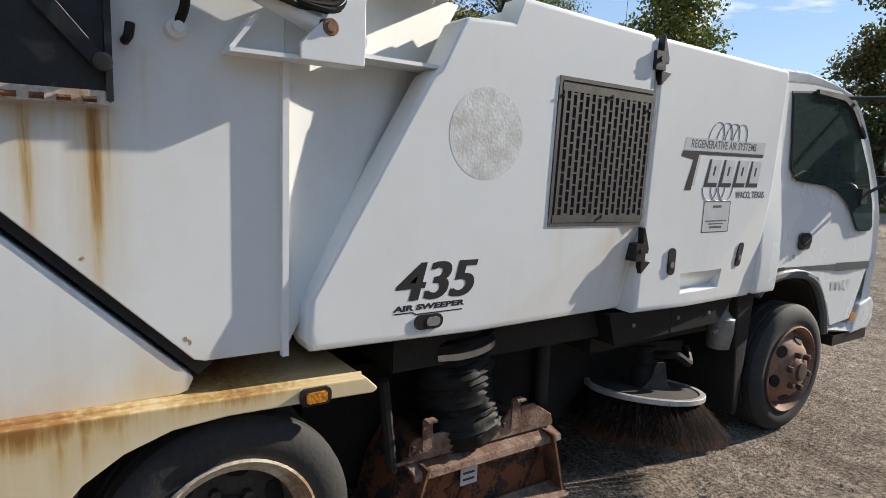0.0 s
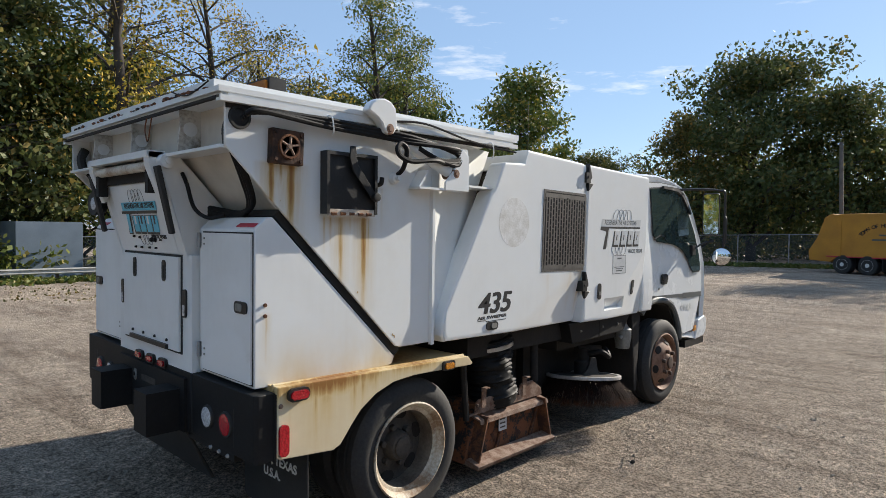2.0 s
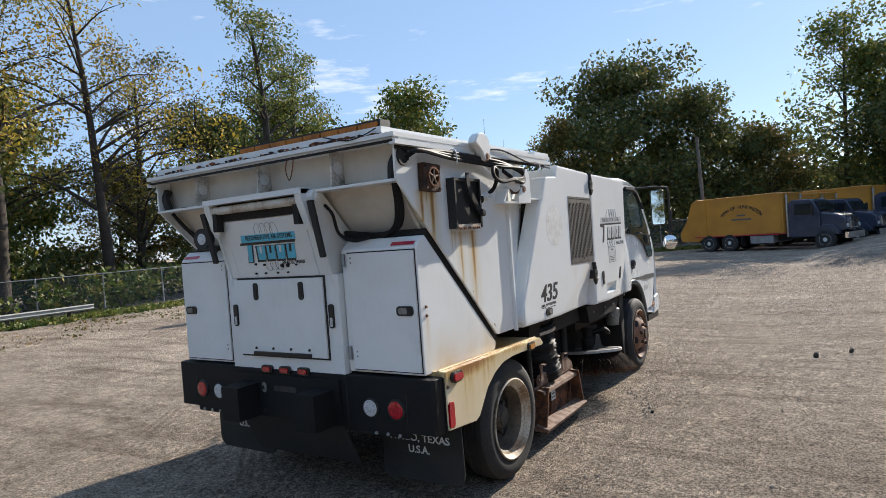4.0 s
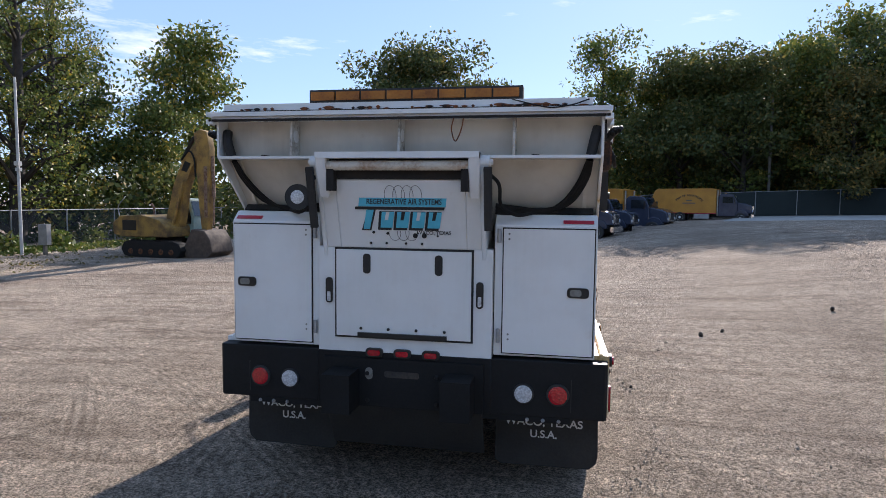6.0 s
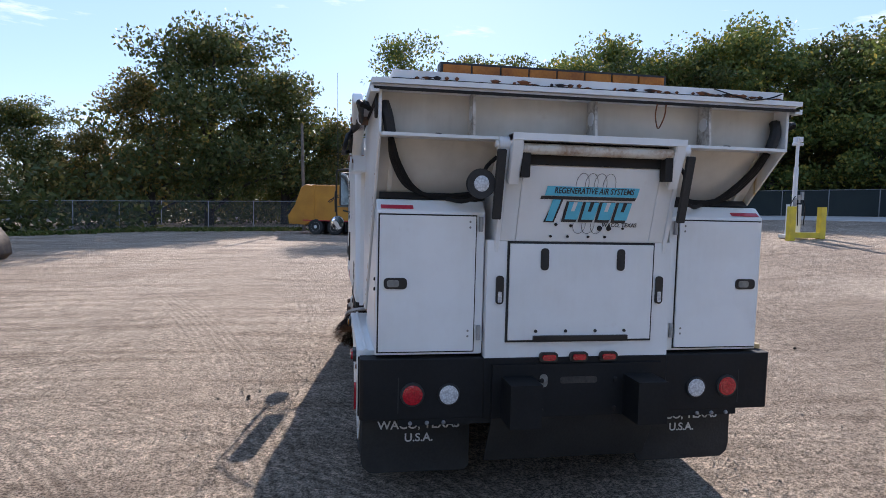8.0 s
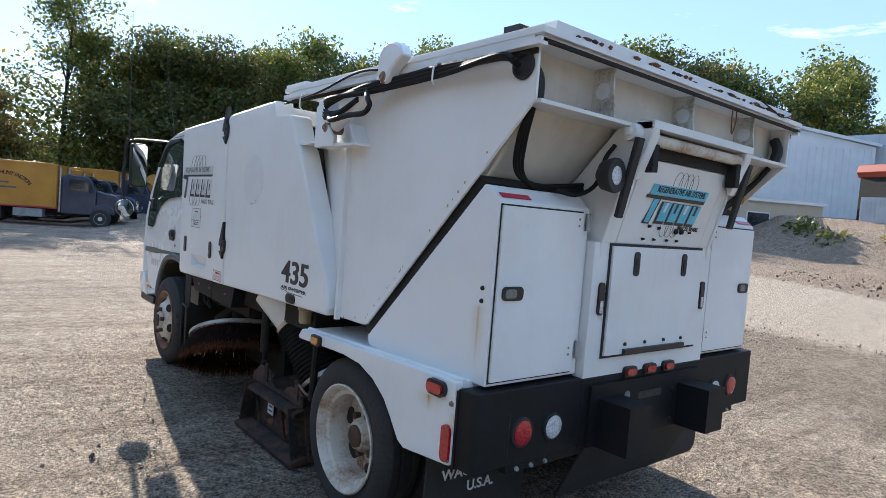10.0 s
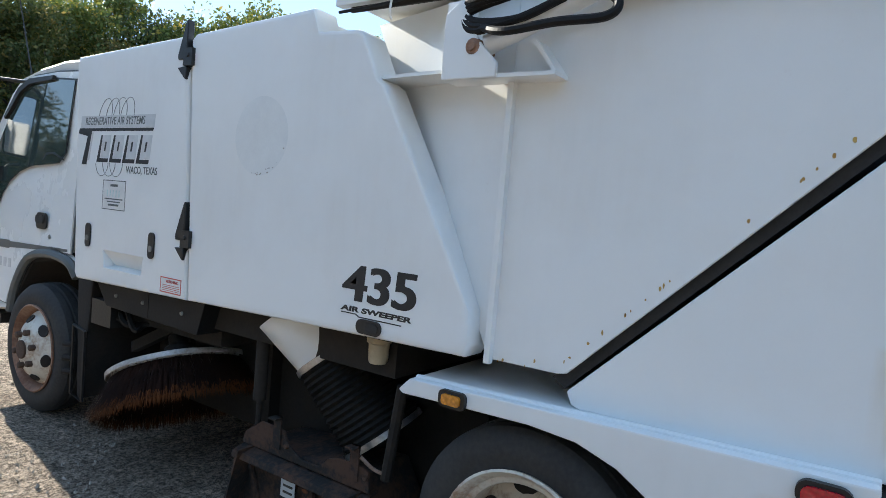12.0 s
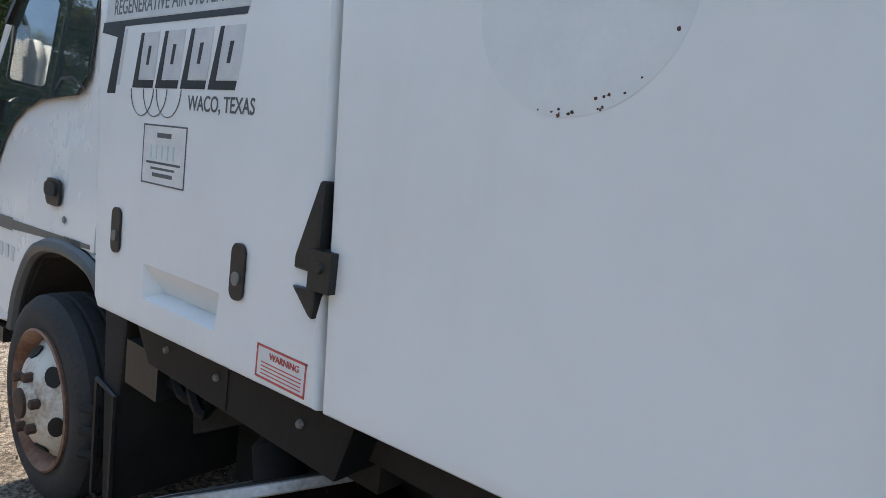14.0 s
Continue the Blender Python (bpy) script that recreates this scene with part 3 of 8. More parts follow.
part("strap_knob", moved(lathe([(0, 0.024), (0.02, 0.022), (0.022, 0.012)], 18), pose(1.128, 0.574, 1.795)), BLACK, door)
part("hinge_strip", box(1.10, 1.112, 0.300, 0.586, 1.695, 1.729, 0.003, 1), RIM_L, door)
for k in range(5):
    part("hinge_knuckle", rod((1.112, 0.315 + 0.054 * k, 1.707), (1.112, 0.345 + 0.054 * k, 1.707), 0.007, 8), RUST, door)
part("door_latch", tube([(1.07, 0.632, 1.86), (1.10, 0.637, 1.87), (1.10, 0.642, 1.90)], 0.012, 8, 4), DIRT_SHADE, truck)
part("hose_fitting", moved(join(lathe([(0, 0.03), (0.03, 0.026), (0.035, 0.015), (0.06, 0.014)], 16)), pose(1.06, 0.752, 1.905)), PAINT, truck)

# tool cabinets, one on each side at the rear
CP = [(-0.055, 0.905), (-0.055, 1.625), (0.005, 1.68), (0.035, 1.683), (0.785, 0.940), (0.768, 0.902), (0.74, 0.894)]
for s, face in SIDES:
    cab_m = PAINT_CABT_R if s > 0 else PAINT_CABT_L
    cabinet = part("tool_cabinet", sided(prism(CP, "x", 0.505, 1.05, 0.006), s), cab_m, truck, "white triangular tool cabinet" + (" with a rust-stained foot" if s > 0 else ""))
    dr = part("cabinet_door", sided(box(0.555, 1.035, -0.068, -0.056, 0.925, 1.605, 0.005), s), PAINT_REAR, cabinet)
    part("door_gap", sided(join(box(0.548, 1.042, -0.0575, -0.056, 0.917, 1.612)), s), DIRT_SHADE, cabinet)
    lx = s * 0.955
    part("paddle_latch", flat(rounded(0.115, 0.055, 0.02), 0.007, face_back(lx, 1.268, -0.068)), BLACK, dr)
    part("latch_plate", flat(rounded(0.06, 0.035, 0.012), 0.010, face_back(lx - 0.012, 1.268, -0.068)), CAST, dr)
    for zz in (1.53, 0.98):
        part("hinge", sided(rod((0.53, -0.07, zz), (0.53, -0.07, zz + 0.075), 0.011, 10), s), GALV, cabinet)
        for dz in (0, 0.028):
            part("rivet", sided(moved(lathe([(0, 0.006), (0.004, 0.004)], 8, "y"), pose(0.585, -0.071, zz + 0.02 + dz)), s), CAST, dr)
    part("red_tape", sided(prism([(0.87, 0), (1.03, 0), (1.03, 0.028), (0.87, 0.028)], "z", 0, 0.003), s), RED_TAPE, cabinet)
    t = cabinet.children[-1]
    t.matrix_local = pose(0, -0.0475, 1.636, 35.2, 0, 0)
    for k in range(2):
        part("side_bolt", sided(moved(lathe([(0, 0.010), (0.008, 0.007)], 10), pose(1.05, -0.002, 1.232 + 0.050 * k)), s), DIRT_SHADE if s < 0 else RUST, cabinet)
    part("cabinet_seal", sided(prism([(0.05, 1.69), (0.80, 0.94), (0.84, 0.97), (0.09, 1.72)], "x", 0.55, 1.03), s), RUBBER, truck)

# rear housing with the logo panel and the clean-out door
part("rear_housing", join(prism([(-0.095, 0.845), (-0.095, 1.49), (-0.03, 1.49), (-0.03, 0.845)], "x", -0.50, 0.50, 0.006),
                          prism([(-0.10, 1.485), (-0.205, 1.865), (0.05, 1.90), (0.25, 1.55), (0.05, 1.47)], "x", -0.36, 0.36, 0.01),
                          ), PAINT_REAR, truck, "white rear housing with a leaning logo panel")
for s, _ in SIDES:
    part("housing_cheek", sided(prism([(-0.10, 1.47), (-0.19, 1.80), (-0.235, 1.93), (-0.20, 1.985), (-0.14, 1.985), (0.22, 1.60), (0.22, 0.95), (-0.03, 0.90)], "x", 0.44, 0.465, 0.004, 1), s), PAINT_REAR, truck)
    part("panel_flank", sided(prism([(-0.098, 1.487), (-0.205, 1.87), (-0.10, 1.87), (-0.04, 1.487)], "x", 0.36, 0.44, 0.004, 1), s), PAINT_REAR, truck)
    part("rubber_strip", sided(prism([(-0.245, 1.93), (-0.175, 1.60), (-0.195, 1.595), (-0.27, 1.925)], "x", 0.462, 0.505, 0.004, 1), s), RUBBER, truck, "black rubber side strip")
    part("handle_arm", sided(prism([(-0.285, 2.005), (-0.285, 1.94), (-0.215, 1.76), (-0.19, 1.80), (-0.225, 1.92), (-0.20, 2.005)], "x", 0.385, 0.44, 0.006, 1), s), PAINT_REAR, truck)
    part("pivot", sided(moved(join(lathe([(0, 0.038), (0.05, 0.036), (0.052, 0.028)], 24), lathe([(0.05, 0.018), (0.064, 0.016)], 12)), pose(0.44, -0.205, 1.955)), s), PAINT_REAR, truck)
    part("arm_liner", sided(box(0.345, 0.385, -0.262, -0.21, 1.80, 1.93, 0.004, 1), s), DIRT_SHADE, truck)
part("handle_beam", box(-0.44, 0.44, -0.29, -0.20, 1.972, 2.005, 0.006), PAINT_REAR, truck)
part("roller", rod((-0.385, -0.245, 1.935), (0.385, -0.245, 1.935), 0.026, 18), RIM_L, truck, "dusty cream roller bar")
# near-black plate in place of the shade behind the roller
part("roller_shadow_plate", box(-0.385, 0.385, -0.215, -0.205, 1.865, 1.972), DIRT_SHADE, truck)
hatch = part("cleanout_door", box(-0.385, 0.385, -0.112, -0.097, 0.985, 1.475, 0.004), PAINT_REAR, truck, "white clean-out door with dark edge seal")
part("door_seal", box(-0.397, 0.397, -0.101, -0.096, 0.972, 1.487), RUBBER, hatch)
for x in (-0.205, 0.205):
    part("slot_handle", flat(rounded(0.042, 0.112, 0.018), 0.006, face_back(x, 1.398, -0.112)), BLACK, hatch)
    part("slot_cup", flat(rounded(0.022, 0.07, 0.010), 0.008, face_back(x, 1.392, -0.112)), RUBBER, hatch)
part("drop_bar", box(-0.255, 0.255, -0.128, -0.112, 0.985, 1.008, 0.004), BLACK, hatch)
for x in (-0.24, -0.08, 0.08, 0.24):
    part("stud", moved(lathe([(0, 0.009), (-0.008, 0.007)], 10, "y"), pose(x, -0.112, 1.03)), BLACK, hatch)
for x in (-0.432, 0.432):
    part("edge_latch", flat(rounded(0.040, 0.145, 0.018), 0.010, face_back(x, 1.24, -0.096)), BLACK, truck)
    # pale plate added for the glint reflected on the latch
    part("latch_reflector", flat(rounded(0.020, 0.055, 0.006), 0.013, face_back(x, 1.205, -0.096)), WHITE_L, truck)
    part("corner_slot", flat(rounded(0.04, 0.016, 0.007), 0.003, face_back(x * 1.10, 0.872, -0.096)), BLACK, truck)
for x in (-0.163, 0.0, 0.163):
    part("marker_lamp", flat(rounded(0.10, 0.05, 0.02), 0.016, face_back(x, 0.893, -0.096)), BLACK, truck)
    part("marker_lens", flat(rounded(0.072, 0.030, 0.013), 0.024, face_back(x, 0.893, -0.096)), RED_L, truck)
for x, zz, r in ((-0.16, 1.575, 0.008), (-0.08, 1.57, 0.008), (0.075, 1.56, 0.014), (0.125, 1.56, 0.014), (0.20, 1.56, 0.006), (-0.18, 1.515, 0.007), (-0.09, 1.515, 0.007), (0.02, 1.515, 0.007), (0.11, 1.515, 0.007)):
    part("panel_bolt", moved(lathe([(0.004, r), (-0.008, r * 0.7)], 10, "y"), pose(x, -0.108 - (zz - 1.487) * 0.276, zz)), DIRT_SHADE, truck)
# work lamp on the left, hoses on both sides
lamp = part("work_lamp", moved(lathe([(0.0, 0.02), (-0.03, 0.06), (-0.075, 0.072), (-0.09, 0.070), (-0.088, 0.058)], 26, "y"), pose(-0.578, -0.135, 1.765, 0, 0, 6)), RUBBER, truck, "round black work lamp with a clear lens")
part("lamp_lens", moved(lathe([(-0.06, 0.056), (-0.084, 0.050), (-0.094, 0.02)], 24, "y"), pose(-0.578, -0.135, 1.765, 0, 0, 6)), WHITE_L, lamp)
for s, _ in SIDES:
    for k in range(3):
        o = 0.017 * k
        part("tank_hose", sided(tube([(1.0 - 0.3 * o, -0.13, 1.97), (0.98 - o, -0.06, 1.87 - 0.3 * o), (0.90 - o, 0.02, 1.75), (0.76, 0.04, 1.705 - 0.4 * o), (0.62, 0.02, 1.715 - o), (0.50, 0.0, 1.73 - o)], 0.014 if s > 0 else 0.010, 8, 7), s), HOSE, truck)
    part("loop_cable", sided(tube([(0.475, -0.13, 1.90), (0.53, -0.13, 1.84), (0.54, -0.10, 1.73), (0.62, -0.07, 1.68), (0.70, -0.02, 1.69)], 0.010, 8, 6), s), HOSE, truck)

# bumper, mud flaps, lamps
part("rear_bumper", join(prism([(-1.122, 0.01), (-1.122, -0.075), (-1.105, -0.092), (-0.50, -0.092), (-0.50, -0.10), (0.50, -0.10), (0.50, -0.092), (1.105, -0.092), (1.122, -0.075), (1.122, 0.01)], "z", 0.585, 0.892, 0.005, 1),
                         box(-0.93, 0.93, -0.088, -0.05, 0.553, 0.59, 0.01)), BUMPER, truck, "matt black steel rear bumper")
for s, _ in SIDES:
    part("bumper_side", sided(box(1.10, 1.128, 0.0, 0.012, 0.58, 0.885), s), BUMPER, truck)
part("centre_plate", box(-0.46, 0.46, -0.118, -0.10, 0.585, 0.86, 0.006), BUMPER, truck)
part("centre_flap", prism([(-0.114, 0.60), (0.035, 0.30), (0.052, 0.305), (-0.098, 0.60)], "x", -0.455, 0.455, 0.004, 1), RUBBER, truck, "dusty black rubber centre flap")
part("worn_paint_patch", flat(rounded(0.20, 0.035, 0.012), 0.002, face_back(0.0, 0.775, -0.118)), RIM_DISC, truck)
part("oval_plate", flat(rounded(0.042, 0.068, 0.02), 0.003, face_back(-0.19, 0.775, -0.118)), CAST, truck)
for s, _ in SIDES:
    part("rubber_block", sided(box(0.25, 0.41, -0.285, -0.118, 0.585, 0.80, 0.030, 3), s), BUMPER, truck, "black rubber dock bumper block")
    part("plate_bolt", sided(moved(lathe([(0, 0.014), (-0.010, 0.010)], 10, "y"), pose(0.20, -0.118, 0.775)), s), DIRT_SHADE, truck)
    part("plate_bolt", sided(moved(lathe([(0, 0.014), (-0.008, 0.010)], 10, "y"), pose(0.20, -0.118, 0.62)), s), DIRT_SHADE, truck)
    rl = part("tail_lamp", sided(moved(lathe([(0.0, 0.062), (-0.010, 0.060), (-0.012, 0.052)], 32, "y"), pose(0.862, -0.092, 0.713)), s), RUBBER, truck)
    part("red_lens", sided(moved(lathe([(0.0, 0.053), (-0.014, 0.050), (-0.020, 0.03)], 32, "y"), pose(0.862, -0.092, 0.713)), s), RED_L, rl)
    wl_ = part("reversing_lamp", sided(moved(lathe([(0.0, 0.058), (-0.010, 0.056), (-0.012, 0.050)], 32, "y"), pose(0.678, -0.092, 0.710)), s), RUBBER, truck)
    part("clear_lens", sided(moved(lathe([(0.0, 0.051), (-0.014, 0.048), (-0.020, 0.03)], 32, "y"), pose(0.678, -0.092, 0.710)), s), WHITE_L, wl_)
    part("lamp_recess", sided(box(0.93, 0.935, -0.0935, -0.092, 0.62, 0.80), s), RUBBER, truck)
    for x in (0.70, 0.785, 0.87):
        part("bolt", sided(moved(lathe([(0, 0.011), (-0.010, 0.008)], 10, "y"), pose(x, -0.088, 0.565)), s), GALV, truck)
    flap = part("mud_flap", sided(prism([(0.50, 0.72), (1.092, 0.72), (1.10, 0.27), (1.09, 0.225), (1.05, 0.19), (0.53, 0.185), (0.50, 0.21)], "y", 0.195, 0.207, 0.003, 1), s), RUBBER, truck, "black rubber mud flap with white lettering")
    words("WACO, TEXAS", 0.064, face_back(s * 0.785, 0.434, 0.193), flap, "lettering", WHITE_INK, bold=0.001, align="CENTER", squeeze=1.06)
    words("U.S.A.", 0.064, face_back(s * 0.785, 0.362, 0.193), flap, "lettering", WHITE_INK, bold=0.001, align="CENTER", squeeze=1.0)

# rear fenders
FP = [(0.012, 0.918), (0.012, 0.598), (0.025, 0.585), (0.32, 0.556), (0.365, 0.575), (0.43, 0.655), (0.49, 0.722), (0.59, 0.785), (0.71, 0.825), (0.86, 0.836), (1.10, 0.830), (1.325, 0.822), (1.345, 0.835), (1.30, 0.880)]
for s, face in SIDES:
    mt = FENDER_R if s > 0 else FENDER_L
    fender = part("rear_fender", sided(prism(FP, "x", 1.095, 1.135, 0.008), s), mt, truck, "rust-stained yellowed white rear fender" if s > 0 else "white rear fender with small rust spots")
    part("fender_deck", sided(prism([(0.012, 0.916), (1.298, 0.878), (1.29, 0.845), (0.012, 0.885)], "x", 0.60, 1.096), s), mt, fender)
    part("fender_lip", sided(rod((1.09, 0.012, 0.914), (1.09, 1.298, 0.876), 0.012, 8), s), mt, fender)
    sx = s * 1.135
    mk = part("side_marker", flat(rounded(0.115, 0.062, 0.028), 0.018, face(0.116, 0.872, sx)), BLACK, fender)
    part("marker_lens", flat(rounded(0.092, 0.040, 0.018), 0.028, face(0.116, 0.872, sx)), RED_L, mk)
    rf = part("red_reflector", flat(rounded(0.05, 0.145, 0.022), 0.012, face(0.042, 0.672, sx)), RED_L, fender)
    am = part("amber_marker", flat(rounded(0.10, 0.055, 0.018), 0.014, face(1.121, 0.852, sx)), BLACK, fender)
    part("amber_lens", flat(rounded(0.068, 0.034, 0.010), 0.022, face(1.121, 0.852, sx)), AMBER_L, am)
    for yy, zz in ((0.028, 0.83), (0.028, 0.61)):
        part("fender_bolt", sided(moved(lathe([(0, 0.012), (0.008, 0.009)], 10), pose(1.135, yy, zz)), s), RUST_PALE, fender)

# engine shroud: two panels a side
TEAL = plain("pale_teal_ink", (0.42, 0.66, 0.66), 0.45)
P1 = [(1.098, 1.02), (1.118, 0.982), (1.9, 0.964), (2.632, 0.943), (2.632, 2.115), (2.60, 2.137), (1.905, 2.170), (1.868, 2.078), (1.67, 2.068), (1.642, 2.05), (1.558, 1.885), (1.528, 1.865), (1.104, 1.13)]
P2 = [(2.648, 0.942), (3.585, 0.918), (3.607, 0.945), (3.682, 2.08), (3.665, 2.105), (2.67, 2.135), (2.648, 2.11)]


def inset(poly, d):
    c = Vector((sum(p[0] for p in poly) / len(poly), sum(p[1] for p in poly) / len(poly)))
    return [tuple(c + (Vector(p) - c) * (1 - d)) for p in poly]


def sunk(corner, y, z):
    """How far a panel's lower front corner is pressed in at (y, z): corner = (y, z, run back, rise, depth)."""
    return corner[4] * max(0.0, 1 - (corner[0] - y) / corner[2] - (z - corner[1]) / corner[3])


def shell(poly, s, mat, name, label, hollow=None, corner=None):
    """A moulded panel with rolled edges; hollow: a foot recess (y from, y to, bottom, top) sunk into its face; corner: a pressed-in lower front corner."""
    bm = bmesh.new()
    rings = []
    for x, d in ((0.99, 0.0), (1.090, 0.0), (1.102, 0.004), (1.109, 0.012), (1.112, 0.03), (1.112, 0.045)):
        rings.append([bm.verts.new((x, u, v)) for u, v in inset(poly, d)])
    for p, q in zip(rings, rings[1:]):
        for i in range(len(poly)):
            j = (i + 1) % len(poly)
            bm.faces.new((p[i], p[j], q[j], q[i]))
    bm.faces.new(rings[0])
    if hollow:
        ya, yb, zb, zt = hollow
        rim = [bm.verts.new((1.112, u, v)) for u, v in ((ya, zt), (yb, zt), (yb - 0.012, zb), (ya + 0.012, zb))]
        deep = [bm.verts.new((1.058, u, zb + 0.012)) for u in (yb - 0.025, ya + 0.025)]
        ring = [bm.edges.get((rings[-1][i], rings[-1][(i + 1) % len(poly)])) for i in range(len(poly))]
        ring += [bm.edges.new((rim[i], rim[(i + 1) % 4])) for i in range(4)]
        bmesh.ops.triangle_fill(bm, use_beauty=True, edges=ring)
        for f in [f for f in bm.faces if all(v in rim for v in f.verts)]:
            bm.faces.remove(f)
        bm.faces.new((rim[0], rim[1], deep[0], deep[1]))
        bm.faces.new((rim[2], rim[3], deep[1], deep[0]))
        bm.faces.new((rim[1], rim[2], deep[0])), bm.faces.new((rim[3], rim[0], deep[1]))
    else:
        bm.faces.new(rings[-1])
    if corner:
        bmesh.ops.recalc_face_normals(bm, faces=bm.faces[:])
        for off in (0.0, 0.025, -0.025):
            bmesh.ops.bisect_plane(bm, geom=bm.verts[:] + bm.edges[:] + bm.faces[:], plane_co=(0, corner[0], corner[1] + corner[3] + off), plane_no=(0, 1 / corner[2], -1 / corner[3]))
        for v in bm.verts:
            d = sunk(corner, v.co.y, v.co.z)
            v.co.x -= d
            v.co.y += 0.7 * d
    return part(name, sided(bm, s), mat, truck, label, 30)


P2C = (3.60, 0.93, 0.62, 0.52, 0.060)
for s, face in SIDES:
    lean = (lambda v: -0.022 + 0.035 * (v - 0.94) / 1.18) if s > 0 else (lambda v: -0.046 + 0.085 * (v - 0.94) / 1.18)
    p1 = [(u + (lean(v) if u > 2.5 else 0.0), v) for u, v in P1]
    p2 = [(u + (lean(v) if u < 2.7 else 0.0), v) for u, v in P2]
    pr = shell(p1, s, PAINT_PANEL_R if s > 0 else PAINT, "engine_shroud", "white moulded engine shroud panel with model lettering", None, (2.61, 0.943, 0.90, 0.46, 0.098) if s > 0 else None)
    pf = shell(p2, s, PAINT, "front_shroud", "white moulded shroud panel with a logo and a foot recess", (2.93, 3.268, 1.005, 1.103) if s > 0 else (2.952, 3.318, 1.010, 1.102), P2C if s > 0 else None)
    sx = s * 1.1125
    yc = 1.76 if s > 0 else 2.155
    part("sticker_residue", flat([(0.160 * math.cos(a), 0.160 * math.sin(a)) for a in (2 * math.pi * i / 40 for i in range(40))], 0.0004, face(yc, 1.685, s * 1.1122)), RESIDUE if s > 0 else RESIDUE_L, pr, "oval ghost of a removed sticker")
    if s < 0:
        sr_ = random.Random(8)
        for k in range(16):
            a = radians(sr_.gauss(-75, 22))
            q, w = sr_.uniform(0.88, 0.99), sr_.uniform(0.0012, 0.0036)
            part("sticker_dirt", flat([(w * sr_.uniform(0.5, 1.2) * math.cos(t), w * sr_.uniform(0.5, 1.2) * math.sin(t)) for t in (2 * math.pi * i / 7 for i in range(7))], 0.0006, face(yc - 0.16 * q * math.cos(a), 1.685 + 0.16 * q * math.sin(a), s * 1.1124)), RIM_NUT if k % 3 else RUST, pr)
    y0 = 1.405 if s > 0 else 1.648
    for o, dp in ((-0.005, 0.0004), (0.006, 0.0006)):   # struck twice for the heavy strokes
        words("435", 0.180, face(y0 + o, 1.117 if s > 0 else 1.098, sx), pr, "model_number", INK, shear=0.22 if s > 0 else 0.05, bold=0.0024, squeeze=1.19 if s > 0 else 1.25, depth=dp)
    dz = -0.012 if s > 0 else -0.036
    words("AIR SWEEPER", 0.0255, face(y0, 1.093 + dz, sx), pr, "lettering", INK, bold=0.0012, squeeze=1.88 if s > 0 else 2.10, depth=0.0004, shear=0.1)
    part("underline", flat([(0, 0), (0.07, 0), (0.085, -0.008), (0.28, -0.008), (0.28, -0.004), (0.088, -0.004), (0.073, 0.004), (0, 0.004)], 0.0004, face(y0, 1.083 + dz, sx)), INK, pr)
    ml = part("flush_latch", flat(rounded(0.115, 0.052, 0.024), 0.006, face(y0 + s * 0.138, 1.047 + dz, sx)), BLACK, pr)
    part("latch_cup", flat(rounded(0.055, 0.032, 0.015), 0.009, face(y0 + s * 0.155, 1.047 + dz, sx)), CAST if s > 0 else RUBBER, ml)
    ml = part("top_latch", flat(rounded(0.10, 0.05, 0.022), 0.006, face(2.05 if s > 0 else 2.10, 2.085, s * 1.092)), BLACK if s < 0 else CAST, pr)
    part("latch_cup", flat(rounded(0.05, 0.03, 0.014), 0.009, face(2.06 if s > 0 else 2.09, 2.085, s * 1.092)), RUBBER, ml)
    # hinge blocks at the seam
    for zz in (2.04, 1.228):
        dh = lean(zz)
        hb = part("hinge_block", sided(join(box(1.06, 1.130, 2.598, 2.66, zz - 0.045, zz + 0.032, 0.008), prism([(2.645, zz + (0.16 if s < 0 else 0.10)), (2.657, zz + (0.16 if s < 0 else 0.10)), (2.712 if s < 0 else 2.69, zz + 0.01), (2.712 if s < 0 else 2.69, zz - 0.015), (2.645, zz - 0.015)], "x", 1.09, 1.124, 0.004, 1),
                                           prism([(2.716, zz - 0.05), (2.645, zz - 0.045), (2.648, zz - 0.105), (2.66, zz - 0.10)], "x", 1.09, 1.122, 0.003, 1)), s), BLACK, pf)
        hb.location.y = dh
        part("hinge_bolt", sided(moved(lathe([(0, 0.012), (0.008, 0.009)], 10), pose(1.128, 2.628, zz)), s), BLACK, hb)
    part("seam", sided(box(0.99, 1.004, 2.60, 2.70, 0.95, 2.08), s), DIRT_SHADE, pf)
    # logo: coil, word block and small lines
    u0, zb = (2.882, 1.683) if s > 0 else (3.60, 1.736)
    kl = 1.03 if s > 0 else 1.10
    LM = face(u0, zb, sx) @ Matrix.Diagonal((kl, kl, 1, 1))
    L = part("logo_plate", flat([(0.0, 0.046), (0.625, 0.046), (0.62, -0.010), (-0.01, -0.010)], 0.0004, LM), DECAL, pf)
    words("REGENERATIVE AIR SYSTEMS", 0.050, LM @ pose(0.035, 0.004, 0.0005), L, "lettering", GREY_INK, shear=0.1, bold=0.0006, squeeze=0.80, depth=0.0003)
    ink = [[(-0.018, -0.012), (0.618, -0.012), (0.612, -0.026), (0.10, -0.026), (0.062, -0.185), (0.016, -0.185), (0.062, -0.05), (-0.026, -0.036)]]
    grey = [[(0.08, -0.032), (0.115, -0.032), (0.085, -0.165), (0.062, -0.165)]]
    for k in range(4):
        a = 0.175 + 0.112 * k
        ink += [[(a + 0.012, -0.045), (a + 0.026, -0.045), (a + 0.006, -0.152), (a + 0.082, -0.152), (a + 0.078, -0.170), (a - 0.022, -0.170)], [(a + 0.050, -0.075), (a + 0.064, -0.075), (a + 0.054, -0.118), (a + 0.041, -0.118)]]
